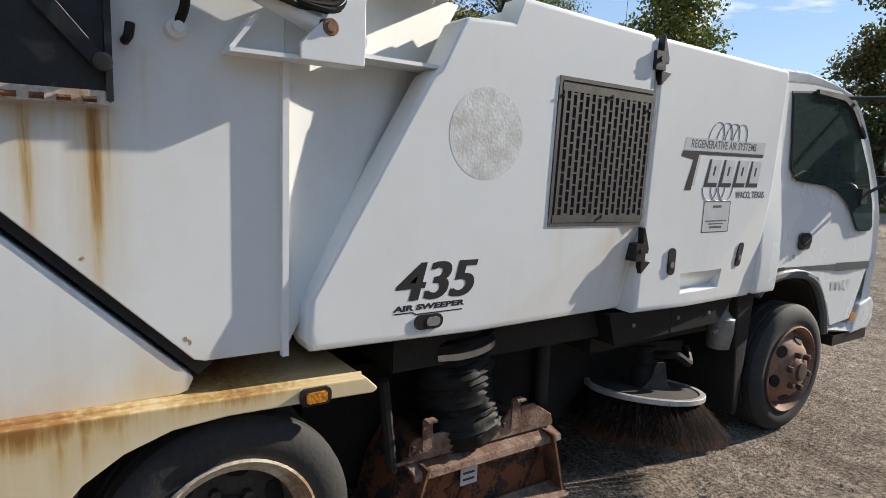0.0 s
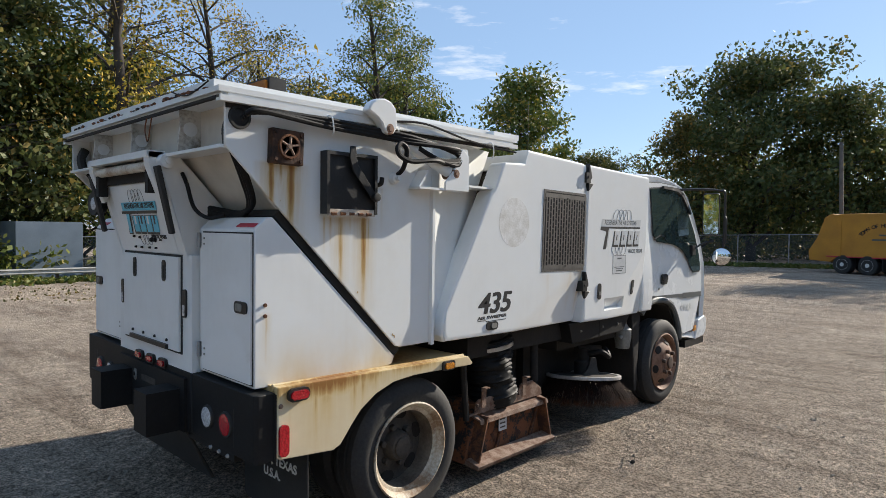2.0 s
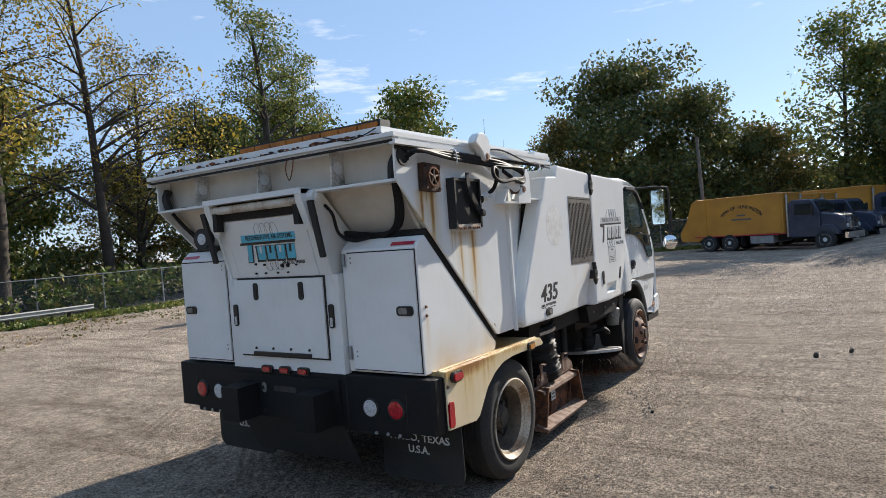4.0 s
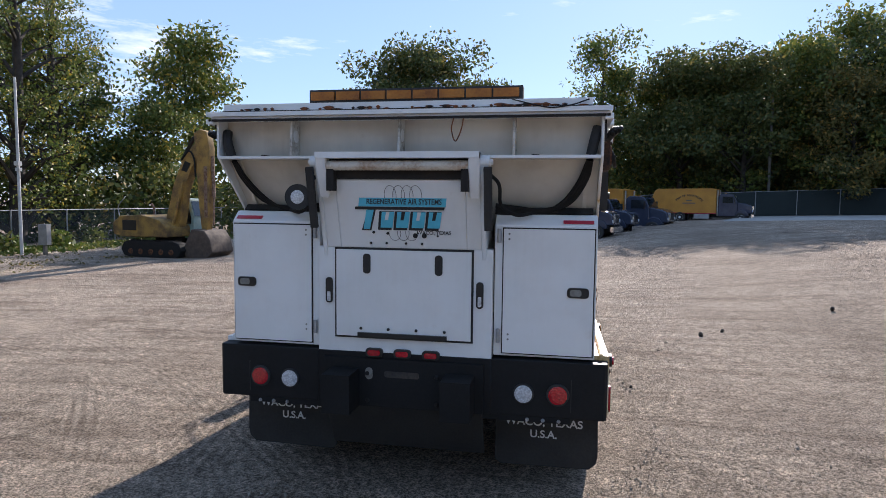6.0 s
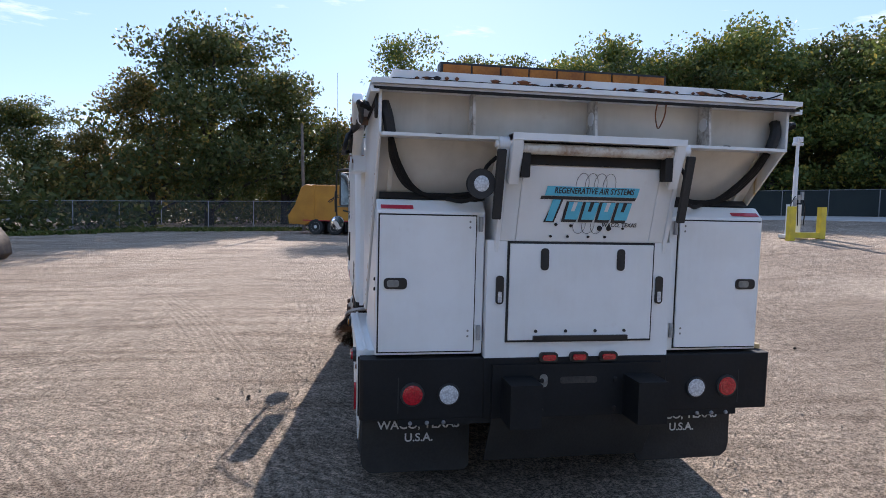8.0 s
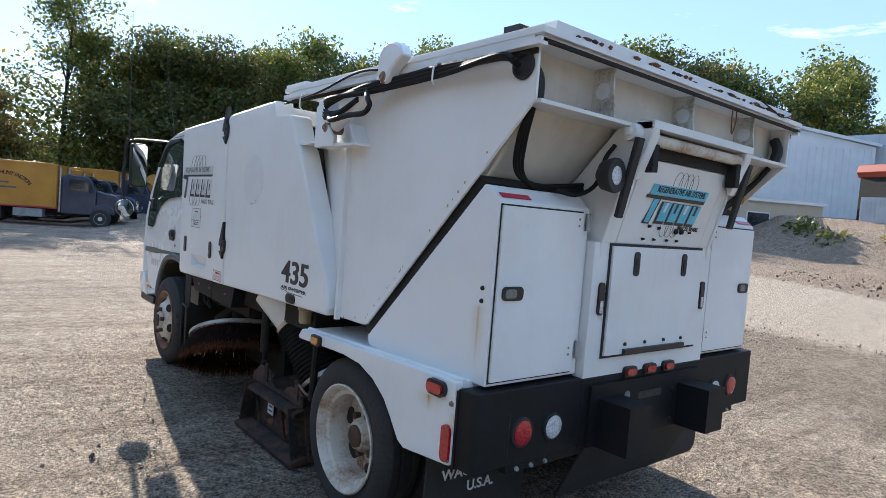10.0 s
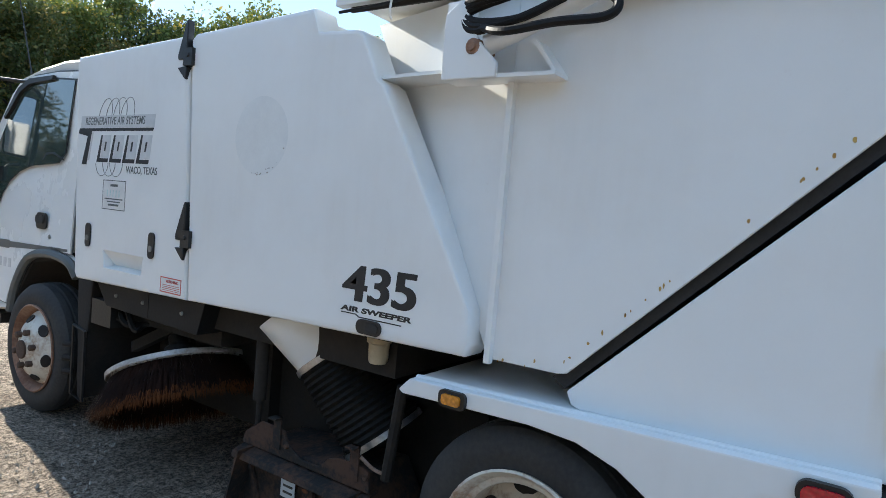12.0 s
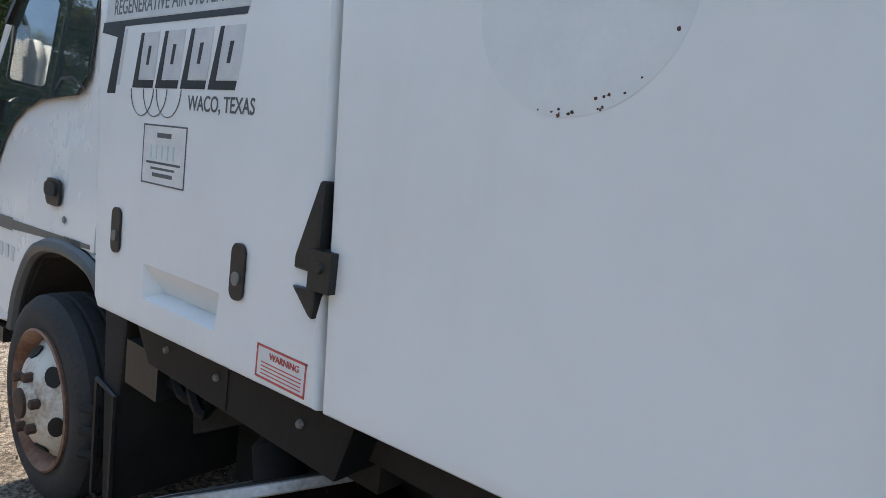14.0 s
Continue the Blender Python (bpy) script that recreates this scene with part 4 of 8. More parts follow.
        grey.append([(a + 0.028, -0.045), (a + 0.100, -0.045), (a + 0.086, -0.150), (a + 0.010, -0.150)])
    for poly in grey:
        part("logo_shade", flat(poly, 0.0003, LM), DECAL, L)
    for poly in ink:
        part("logo_block", flat(poly, 0.0005, LM), INK, L)
    for k in range(4):
        cx = 0.215 + 0.062 * k
        half = [(cx + 0.055 * math.cos(radians(v)), math.sin(radians(v))) for v in range(0, 181, 12)]
        part("coil_line", moved(tube([(x + 0.02 * y, 0.046 + 0.078 * y, 0.0006) for x, y in half], 0.0012, 4, 0), LM), GREY_INK, L)
        if k < 3:
            part("coil_line", moved(tube([(x - 0.01, -0.172 - 0.062 * y, 0.0006) for x, y in half], 0.0012, 4, 0), LM), GREY_INK, L)
    words("WACO, TEXAS", 0.045 * kl, face(u0 + s * 0.415 * kl, zb - (0.228 if s > 0 else 0.236), sx + s * 0.0004), pf, "lettering", GREY_INK, bold=0.0005, squeeze=0.82, depth=0.0003)
    du, dv = (3.06, 1.440) if s > 0 else (3.352, 1.460)
    dc = part("service_decal", flat([(0, 0), (0.215, 0), (0.215, -0.15), (0, -0.15)], 0.0003, face(du, dv, sx)), DECAL if s > 0 else WHITE_INK, pf, "small framed service sticker with bars")
    for (a, b, c, d) in ((0, 0, 0.215, 0.004), (0, -0.146, 0.215, 0.004), (0, 0, 0.004, 0.15), (0.211, 0, 0.004, 0.15)):
        part("decal_line", flat([(a, b), (a + c, b), (a + c, b - d), (a, b - d)], 0.0006, face(du, dv, sx)), GREY_INK, dc)
    for b, w, h, m in ((-0.02, 0.07, 0.012, GREY_INK), (-0.092, 0.17, 0.006, GREY_INK), (-0.106, 0.12, 0.006, GREY_INK), (-0.12, 0.10, 0.010, GREY_INK)):
        part("decal_bar", flat([(0.107 - w / 2, b), (0.107 + w / 2, b), (0.107 + w / 2, b - h), (0.107 - w / 2, b - h)], 0.0006, face(du, dv, sx)), m, dc)
    for k in range(5):
        part("decal_bar", flat([(0.042 + 0.028 * k, -0.05), (0.048 + 0.028 * k, -0.05), (0.048 + 0.028 * k, -0.085), (0.042 + 0.028 * k, -0.085)], 0.0006, face(du, dv, sx)), TEAL if s < 0 else DECAL, dc)
    for yy in ((2.852, 3.42) if s > 0 else (2.882, 3.471)):
        d = sunk(P2C, yy, 1.165) if s > 0 else 0.0
        LT = face(yy, 1.165, sx - d) @ Matrix(((1, 0, 0, 0), (0, 1, 0, 0), (-P2C[4] / P2C[2] if d else 0.0, P2C[4] / P2C[3] if d else 0.0, 1, 0.001), (0, 0, 0, 1)))
        hd = part("slot_latch", flat(rounded(0.05, 0.125, 0.022), 0.006, LT), BLACK, pf)
        part("latch_button", flat(rounded(0.026, 0.03, 0.012), 0.010, LT @ pose(0, -0.015, 0)), CAST, hd)
wd = part("warning_decal", flat([(0, 0), (0.165, 0), (0.163, -0.072), (-0.002, -0.074)], 0.0004, face_left(2.795, 1.032, -1.1122)), WHITE_INK, truck, "small red and white warning sticker")
for (a, b, c, d) in ((0, 0, 0.165, 0.005), (0, -0.067, 0.163, 0.005), (0, 0, 0.005, 0.072), (0.159, 0, 0.005, 0.072)):
    part("decal_line", flat([(a, b), (a + c, b), (a + c, b - d), (a, b - d)], 0.0008, face_left(2.795, 1.032, -1.1122)), RED_INK, wd)
words("WARNING", 0.020, face_left(2.75, 1.007, -1.1128), wd, "lettering", RED_INK)
for k in range(4):
    part("decal_bar", flat([(0.018, -0.035 - 0.008 * k), (0.15, -0.035 - 0.008 * k), (0.15, -0.0375 - 0.008 * k), (0.018, -0.0375 - 0.008 * k)], 0.0008, face_left(2.795, 1.032, -1.1122)), RED_INK, wd)
# grille on the right: a slotted sheet, its slots upright and staggered from column to column
GM = worn("grille_metal", (0.105, 0.094, 0.083), (0.055, 0.049, 0.043), 0.6, 0.1, 8, 90, 0.2)
GRM = face_right(2.350, 1.630, 1.1045) @ Matrix(((1, 0.030, 0, 0), (-0.018, 1, 0, 0), (0, 0, 1, 0), (0, 0, 0, 1)))
grille = part("air_grille", flat(rounded(0.545, 0.570, 0.045), 0.008, GRM), GM, truck, "grey steel air grille with rows of upright slots")
part("grille_back", flat(rounded(0.515, 0.545, 0.035), 0.0095, GRM), plain("grille_dark", (0.006, 0.006, 0.006), 0.9), grille)
GW, GP, GV = 0.235, 0.0335, 0.046          # half width, pitch of the columns and of the slots
webs = []
for i in range(16):
    u = -GW - GP / 2 + GP * i
    webs.append(flat([(u - 0.0075, -0.262), (u + 0.0075, -0.262), (u + 0.0075, 0.262), (u - 0.0075, 0.262)], 0.0035, GRM @ Matrix.Translation((0.016, 0, 0.0085))))
for i in range(15):
    for j in range(13):
        v = -0.262 + GV * j + (GV / 2 if i % 2 else 0.0)
        if v < 0.245:
            u = -GW + GP * i
            webs.append(flat([(u - 0.0095, v - 0.002), (u - 0.005, v - 0.0005), (u + 0.005, v - 0.0005), (u + 0.0095, v - 0.002), (u + 0.0095, v + 0.007), (u + 0.005, v + 0.0055), (u - 0.005, v + 0.0055), (u - 0.0095, v + 0.007)], 0.0034, GRM @ Matrix.Translation((0.016, 0, 0.0085))))
for v in (-0.258, 0.244):
    webs.append(flat([(-0.252, v - 0.012), (0.262, v - 0.012), (0.262, v + 0.018), (-0.252, v + 0.018)], 0.0036, GRM @ Matrix.Translation((0, 0, 0.0085))))
tagged(part("slotted_sheet", join(*webs), GM, grille, smooth=0), kind="stuff")
part("grille_rim", join(*[flat(q, 0.011, GRM) for q in ([(-0.27, -0.285), (-0.255, -0.27), (-0.255, 0.27), (-0.27, 0.285)], [(0.27, -0.285), (0.262, -0.27), (0.262, 0.27), (0.27, 0.285)], [(-0.27, 0.285), (-0.255, 0.27), (0.262, 0.27), (0.27, 0.285)], [(-0.27, -0.285), (-0.255, -0.27), (0.262, -0.27), (0.27, -0.285)])]), GM, grille)
for u, v in ((-0.245, 0.215), (0.02, 0.235), (0.02, -0.245), (0.245, 0.20)):
    part("grille_bolt", moved(lathe([(0, 0.008), (0.006, 0.006)], 8), GRM @ Matrix.Translation((u, v, 0.012)) @ pose(0, 0, 0, 0, -90, 0)), RIM_DISC, grille)

# roof over the engine and a dark core inside
part("shroud_roof", join(prism([(1.80, 2.04), (2.64, 2.06), (3.66, 2.05), (3.66, 2.10), (2.64, 2.125), (1.93, 2.15), (1.90, 2.05)], "x", -1.08, 1.08, 0.01)), PAINT, truck)
part("engine_core", join(prism([(1.25, 1.0), (3.60, 0.97), (3.60, 2.04), (1.85, 2.04)], "x", -1.0, 1.0)), DIRT_SHADE, truck)

# cab
CABP = [(3.78, 0.86), (3.86, 0.96), (3.93, 0.985), (4.22, 0.985), (4.48, 0.93), (4.66, 0.72), (4.72, 0.56), (5.10, 0.50), (5.24, 0.54), (5.31, 0.68), (5.335, 1.00), (5.31, 1.30), (5.22, 1.54), (5.06, 1.82), (4.93, 2.00), (4.80, 2.10), (4.56, 2.145), (4.25, 2.175), (3.86, 2.165), (3.76, 2.10)]


def cab_ring(x, d):
    lean = lambda z: 0.055 * max(0.0, (z - 1.25) / 0.9) ** 1.4
    return [(x - lean(v), u, v) for u, v in inset(CABP, d)]


cb = bmesh.new()
rings = []
for x, d in ((-0.955, 0.10), (-0.975, 0.02), (-0.955, 0.0), (0.955, 0.0), (0.975, 0.02), (0.955, 0.10)):
    rings.append([cb.verts.new((abs(p[0]) * (1 if x > 0 else -1), p[1], p[2])) for p in cab_ring(abs(x), d)])
for p, q in zip(rings, rings[1:]):
    for i in range(len(CABP)):
        j = (i + 1) % len(CABP)
        cb.faces.new((p[i], p[j], q[j], q[i]))
cab_body = part("cab_body", cb, PAINT_CAB, truck, "white cab-over truck cab", 50)


def side_x(z, off=0.0):
    return 0.972 + off - 0.055 * max(0.0, (z - 1.25) / 0.9) ** 1.4


def on_side(poly, s, off, depth=0.004):
    """A sheet that follows the lean of the cab's side."""
    bm = bmesh.new()
    a = [bm.verts.new((side_x(v, off), u, v)) for u, v in poly]
    b = [bm.verts.new((side_x(v, off + depth), u, v)) for u, v in poly]
    bm.faces.new(a), bm.faces.new(b)
    for i in range(len(poly)):
        j = (i + 1) % len(poly)
        bm.faces.new((a[i], a[j], b[j], b[i]))
    return sided(bm, s)


DARKGLASS = plain("tinted_cab_glass", (0.040, 0.060, 0.055), 0.03, 0.0, 0.9, 0.0)
WIN = [(4.055, 2.035), (4.30, 2.055), (4.60, 2.050), (4.72, 2.00), (4.88, 1.83), (5.02, 1.62), (5.12, 1.40), (5.155, 1.255), (5.13, 1.225), (4.965, 1.225), (4.93, 1.25), (4.86, 1.335), (4.77, 1.415), (4.65, 1.475), (4.49, 1.515), (4.15, 1.54), (4.075, 1.60)]
DOOR = [(3.95, 2.085), (4.30, 2.10), (4.62, 2.09), (4.76, 2.04), (4.93, 1.84), (5.07, 1.62), (5.18, 1.38), (5.21, 1.05), (5.10, 0.80), (5.02, 0.62), (4.76, 0.60), (4.69, 0.74), (4.52, 0.94), (4.24, 1.012), (3.93, 1.012)]
for s, face in SIDES:
    dr = part("cab_door", on_side(DOOR, s, 0.004, 0.010), PAINT_CAB, cab_body)
    part("door_gap", on_side(inset(DOOR, -0.014), s, 0.0, 0.006), GREY_INK, cab_body)
    part("window_seal", on_side(inset(WIN, -0.022), s, 0.013, 0.004), BLACK, dr)
    part("door_glass", on_side(WIN, s, 0.016, 0.004), DARKGLASS, dr, "dark reflecting door window")
    part("window_bar", on_side([(4.06, 1.56), (4.20, 1.605), (4.30, 1.60), (4.34, 1.555), (4.325, 1.555), (4.29, 1.588), (4.20, 1.592), (4.07, 1.556)], s, 0.0195, 0.003), BLACK, dr)
    hd = part("door_handle", flat(rounded(0.13, 0.10, 0.03), 0.010, face(4.29, 1.18, s * 0.985)), BLACK, dr)
    part("handle_paddle", flat(rounded(0.10, 0.05, 0.02), 0.020, face(4.295, 1.19, s * 0.985)), RUBBER, hd)
    part("lock", sided(moved(lathe([(0, 0.014), (0.004, 0.012)], 12), pose(0.986, 4.19, 1.09)), s), CAST, dr)
    part("body_stripe", on_side([(3.96, 1.035), (4.73, 1.012), (4.73, 0.972), (3.96, 1.020)], s, 0.0142, 0.0008), GREY_INK, dr)
    words("5.2L DIESEL", 0.032, face(3.96 if s > 0 else 4.18, 1.0 + 0.012, s * 0.9885), dr, "lettering", GREY_INK, squeeze=0.95, depth=0.0005)
    part("badge_bar", on_side([(4.73, 1.02), (5.20, 1.005), (5.20, 0.955), (4.73, 0.965)], s, 0.0146, 0.0008), GREY_INK, dr)
    for k in range(4):
        part("number_bar", on_side([(4.70 + 0.07 * k, 0.90), (4.74 + 0.07 * k, 0.90), (4.74 + 0.07 * k, 0.84), (4.70 + 0.07 * k, 0.84)], s, 0.014, 0.001), DECAL, dr)
    part("wheel_arch", sided(tube([(0.97, 3.86, 0.88), (0.985, 3.95, 0.965), (0.985, 4.22, 0.985), (0.985, 4.46, 0.925), (0.985, 4.62, 0.74), (0.985, 4.68, 0.56)], 0.028, 8, 5), s), GREY_INK, cab_body)
    part("corner_lamp", sided(box(0.945, 0.988, 5.03, 5.10, 0.60, 0.655, 0.008), s), AMBER_L, cab_body)
    part("front_bumper", sided(prism([(5.08, 0.50), (5.32, 0.52), (5.38, 0.58), (5.38, 0.70), (5.33, 0.74), (5.16, 0.70)], "x", 0.0, 0.985, 0.015), s), PAINT_CAB, cab_body)
    part("bumper_skirt", sided(box(0.3, 0.97, 4.86, 5.34, 0.44, 0.51, 0.01), s), BLACK, cab_body)
    part("rain_visor", on_side([(4.30, 2.075), (4.62, 2.070), (4.76, 2.015), (4.92, 1.83), (4.90, 1.815), (4.73, 1.985), (4.61, 2.035), (4.30, 2.05)], s, 0.018, 0.022), BLACK, dr)
    # mirrors
    mi = part("mirror_arm", sided(join(tube([(0.88, 4.70, 2.06), (1.10, 4.95, 2.07), (1.20, 5.10, 2.06), (1.235, 5.13, 2.02), (1.235, 5.13, 1.60), (1.225, 5.12, 1.42)], 0.012, 8, 6), tube([(0.99, 4.95, 1.45), (1.06, 5.04, 1.52), (1.15, 5.09, 1.545)], 0.011, 8, 5), tube([(1.235, 5.13, 1.80), (1.25, 5.13, 1.75), (1.245, 5.13, 1.52)], 0.014, 6, 4)), s), BLACK, truck, "long mirror arm")
    part("mirror_housing", sided(moved(prism(rounded(0.165, 0.44, 0.03), "y", 0, 0.05, 0.008), pose(1.11, 5.10, 1.82, -2, 0, 18 if s > 0 else -12)), s), BLACK, mi)
    part("mirror_glass", sided(moved(prism(rounded(0.145, 0.415, 0.02), "y", -0.004, 0.0), pose(1.11, 5.10, 1.82, -2, 0, 18 if s > 0 else -12)), s), MIRROR, mi)
    part("round_mirror", sided(moved(lathe([(0.0, 0.085), (-0.02, 0.092), (0.05, 0.075), (0.08, 0.03)], 26, "y"), pose(1.225, 5.10, 1.385, 0, 0, -22 if s < 0 else 20)), s), CHROME if s > 0 else BLACK, mi, "round convex mirror")
    part("convex_glass", sided(moved(lathe([(-0.02, 0.088), (-0.034, 0.06), (-0.040, 0.02)], 26, "y"), pose(1.225, 5.10, 1.385, 0, 0, -22 if s < 0 else 20)), s), MIRROR, mi)
    part("mirror_bracket", sided(box(0.975, 1.01, 4.90, 4.98, 1.40, 1.50, 0.012), s), BLACK, dr)
part("windscreen", prism([(5.285, 1.42), (4.955, 1.98), (4.970, 1.99), (5.305, 1.43)], "x", -0.82, 0.82), DARKGLASS, cab_body)
for x in (-0.7, 0.7):
    part("roof_lamp", box(x - 0.05, x + 0.05, 4.48, 4.56, 2.15, 2.19, 0.012), AMBER_L, cab_body)
for p, q in (((-0.86, 4.80, 2.05), (-0.92, 5.06, 2.95)), ((-1.22, 5.08, 2.05), (-1.24, 5.10, 3.3))):
    part("antenna", rod(p, q, 0.006, 6, 0.002), BLACK, truck)
part("cab_back_post", join(*[prism([(0.0, 0.93), (1.085, 0.93), (1.095, 1.10), (1.085, 1.30), (1.045, 1.60), (0.995, 2.09), (0.0, 2.09)] if k > 0 else [(0.0, 0.93), (-0.995, 0.93), (-0.995, 2.09), (0.0, 2.09)], "y", 3.63, 3.84, 0.02) for k in (1, -1)]), PAINT_CAB, truck)

for s, _ in SIDES:
    hw = [(3.79, 0.86), (3.87, 0.965), (3.94, 0.988), (4.22, 0.988), (4.48, 0.935), (4.66, 0.72), (4.71, 0.50)]
    part("wheel_house", sided(prism(hw + [(4.66, 0.50), (4.61, 0.70), (4.44, 0.90), (4.21, 0.95), (3.95, 0.95), (3.90, 0.935), (3.83, 0.85)], "x", 0.25, 0.962), s), DIRT_SHADE, cab_body)
    part("wheel_house_end", sided(prism(hw + [(4.3, 0.45), (3.80, 0.45)], "x", 0.25, 0.30), s), DIRT_SHADE, cab_body)

# chassis
part("frame_rail", join(box(0.36, 0.44, 0.0, 5.1, 0.52, 0.72), box(-0.44, -0.36, 0.0, 5.1, 0.52, 0.72), *[box(-0.4, 0.4, y, y + 0.1, 0.55, 0.68) for y in (0.2, 1.4, 2.5, 3.6, 4.9)]), DIRT_SHADE, truck)
part("axle", join(rod((-0.9, 0.91, 0.40), (0.9, 0.91, 0.40), 0.075, 16), moved(lathe([(-0.16, 0.06), (-0.1, 0.17), (0.1, 0.17), (0.16, 0.06)], 18), pose(0, 0.91, 0.40)), rod((-0.8, 4.21, 0.40), (0.8, 4.21, 0.40), 0.06, 12)), DIRT_SHADE, truck)
for dims in ((-0.95, 0.95, 1.5, 2.6, 0.80, 0.96), (-0.6, 0.6, 0.2, 1.3, 0.74, 0.86), (-0.62, 0.62, 2.55, 3.55, 0.24, 0.70), (-0.55, 0.55, 1.3, 2.6, 0.14, 0.70), (-0.9, 0.9, 2.6, 3.6, 0.70, 0.95)):
    part("under_tank", box(*dims, 0.02), DIRT_SHADE, truck)
for s, _ in SIDES:
    ub = part("side_tank", sided(prism([(2.55, 0.93), (2.60, 0.775), (3.40, 0.79), (3.52, 0.93)], "x", 0.80, 1.04, 0.006), s), BUMPER, truck, "dark grey side box under the shroud")
    for yy in (2.72, 3.05, 3.30):
        part("bolt", sided(moved(lathe([(0, 0.011), (0.008, 0.008)], 8), pose(1.04, yy, 0.86)), s), CAST, ub)
    part("box_joint", sided(box(1.0405, 1.0425, 3.0, 3.008, 0.79, 0.925), s), DIRT_SHADE, ub)
    part("inner_mudguard", sided(prism([(3.62, 0.95), (3.70, 0.20), (3.745, 0.20), (3.80, 0.95)], "x", 0.50, 1.0, 0.015), s), DIRT_SHADE, truck)
    part("stay_rod", sided(join(rod((0.90, 2.30, 0.95), (0.90, 2.30, 0.52), 0.03, 10), rod((0.90, 2.30, 0.52), (0.90, 2.30, 0.40), 0.012, 8)), s), DIRT_SHADE, truck)
    part("stay_rod", sided(rod((0.95, 1.46, 0.78), (0.93, 1.52, 0.40), 0.022, 8), s), DIRT_SHADE, truck)
    part("chain", sided(tube([(0.93, 1.50, 0.42), (0.95, 1.56, 0.43), (0.97, 1.62, 0.47)], 0.008, 6, 4), s), RUST_PALE, truck)
part("valve_can", join(moved(lathe([(0.0, 0.06), (0.1, 0.075), (0.17, 0.075), (0.19, 0.05), (0.22, 0.03)], 18, "z"), pose(0.93, 3.60, 0.60)), rod((0.90, 3.55, 0.8), (0.93, 3.75, 0.83), 0.03, 10), rod((0.95, 3.50, 0.70), (0.97, 3.72, 0.77), 0.015, 8), box(0.86, 0.95, 3.45, 3.72, 0.80, 0.90, 0.02)), CAST, truck, "grey cast air valve")

# grey-brown dirt, darkened further for the shade inside the right rear rim
BARREL_R = worn("rim_barrel_grime_and_shade", (0.20, 0.165, 0.125), (0.07, 0.05, 0.035), 0.7, 0.0, 6, 60, 0.4)


# wheels
def wheel(x, y, z, s, rear, mats):
    """A tyre with grooved tread and rounded shoulders, a stepped rim, a disc with hand holes, hub and nuts."""
    R, W = 0.398, 0.215
    w = part("rear_wheel" if rear else "front_wheel", join(lathe([(-W + 0.01, 0.27), (-W, 0.30), (-W - 0.004, 0.335), (-W + 0.012, 0.375), (-W + 0.035, R - 0.004), (-0.15, R), (-0.145, R - 0.012), (-0.135, R - 0.012), (-0.13, R), (-0.09, R), (-0.085, R - 0.012), (-0.075, R - 0.012),
                                                                  (-0.07, R), (-0.035, R - 0.004), (-0.012, 0.375), (0.004, 0.335), (0.0, 0.30), (-0.004, 0.292), (-0.006, 0.268), (-0.02, 0.262)], 56, close=False)), TYRE, truck, "worn black truck tyre on a steel rim", 30)
    rim_m, disc_m, hub_m = mats
    w.matrix_local = pose(x, y, z) @ Matrix.Diagonal((s, 1, 1, 1))
    prof = [(-0.02, 0.262), (0.004, 0.270), (0.008, 0.262), (-0.004, 0.252), (-0.02, 0.240), (-0.034, 0.236), (-0.04, 0.216), (-0.045, 0.213)] if rear else [(-0.02, 0.262), (0.004, 0.270), (0.008, 0.262), (-0.004, 0.252), (-0.02, 0.240), (-0.06, 0.232)]
    deep = -0.150 if rear else -0.045
    if rear:
        part("barrel", lathe([(-0.044, 0.213), (-0.06, 0.210), (-0.10, 0.208), (deep, 0.208)], 48, close=False), BARREL_R if s > 0 else rim_m, w)
    else:
        prof += [(deep, 0.222)]
    part("rim", lathe(prof, 48, close=False), rim_m, w)
    if rear:
        dp = [(deep, 0.210), (deep - 0.004, 0.20), (deep + 0.002, 0.165), (deep + 0.012, 0.13), (deep + 0.012, 0.09), (deep + 0.05, 0.085), (deep + 0.075, 0.07), (deep + 0.08, 0.02)]
    else:
        dp = [(deep, 0.224), (deep + 0.012, 0.205), (deep + 0.055, 0.165), (deep + 0.078, 0.12), (deep + 0.078, 0.085), (deep + 0.10, 0.06), (deep + 0.105, 0.02)]
    part("disc", lathe(dp, 48), disc_m, w)
    rr = 0.178
    for i in range(6):
        a = radians(60 * i + 15)
        hx = deep + (0.001 if rear else 0.040)
        h = moved(lathe([(0, 0.040 if rear else 0.034), (0.006, 0.040 if rear else 0.034)], 16), Matrix.Translation((hx, rr * math.cos(a), rr * math.sin(a))) @ pose(0, 0, 0, math.degrees(a), 0, 0) @ pose(0, 0, 0, 0, 0, 0 if rear else 42) @ Matrix.Diagonal((1, 0.85, 1.2, 1)))
        # dark disc stands for the shade inside the hand hole
        part("hand_hole", h, DIRT_SHADE, w)
    for i in range(6):
        a = radians(60 * i + 45)
        q = deep + (0.012 if rear else 0.076)
        part("wheel_nut", moved(lathe([(0, 0.019), (0.03, 0.019), (0.034, 0.012)], 6), pose(q, 0.108 * math.cos(a), 0.108 * math.sin(a))), hub_m, w)
    part("hub", lathe([(deep, 0.06), (deep + (0.085 if rear else 0.112), 0.056), (deep + (0.09 if rear else 0.116), 0.04)], 20), hub_m, w)
    return w


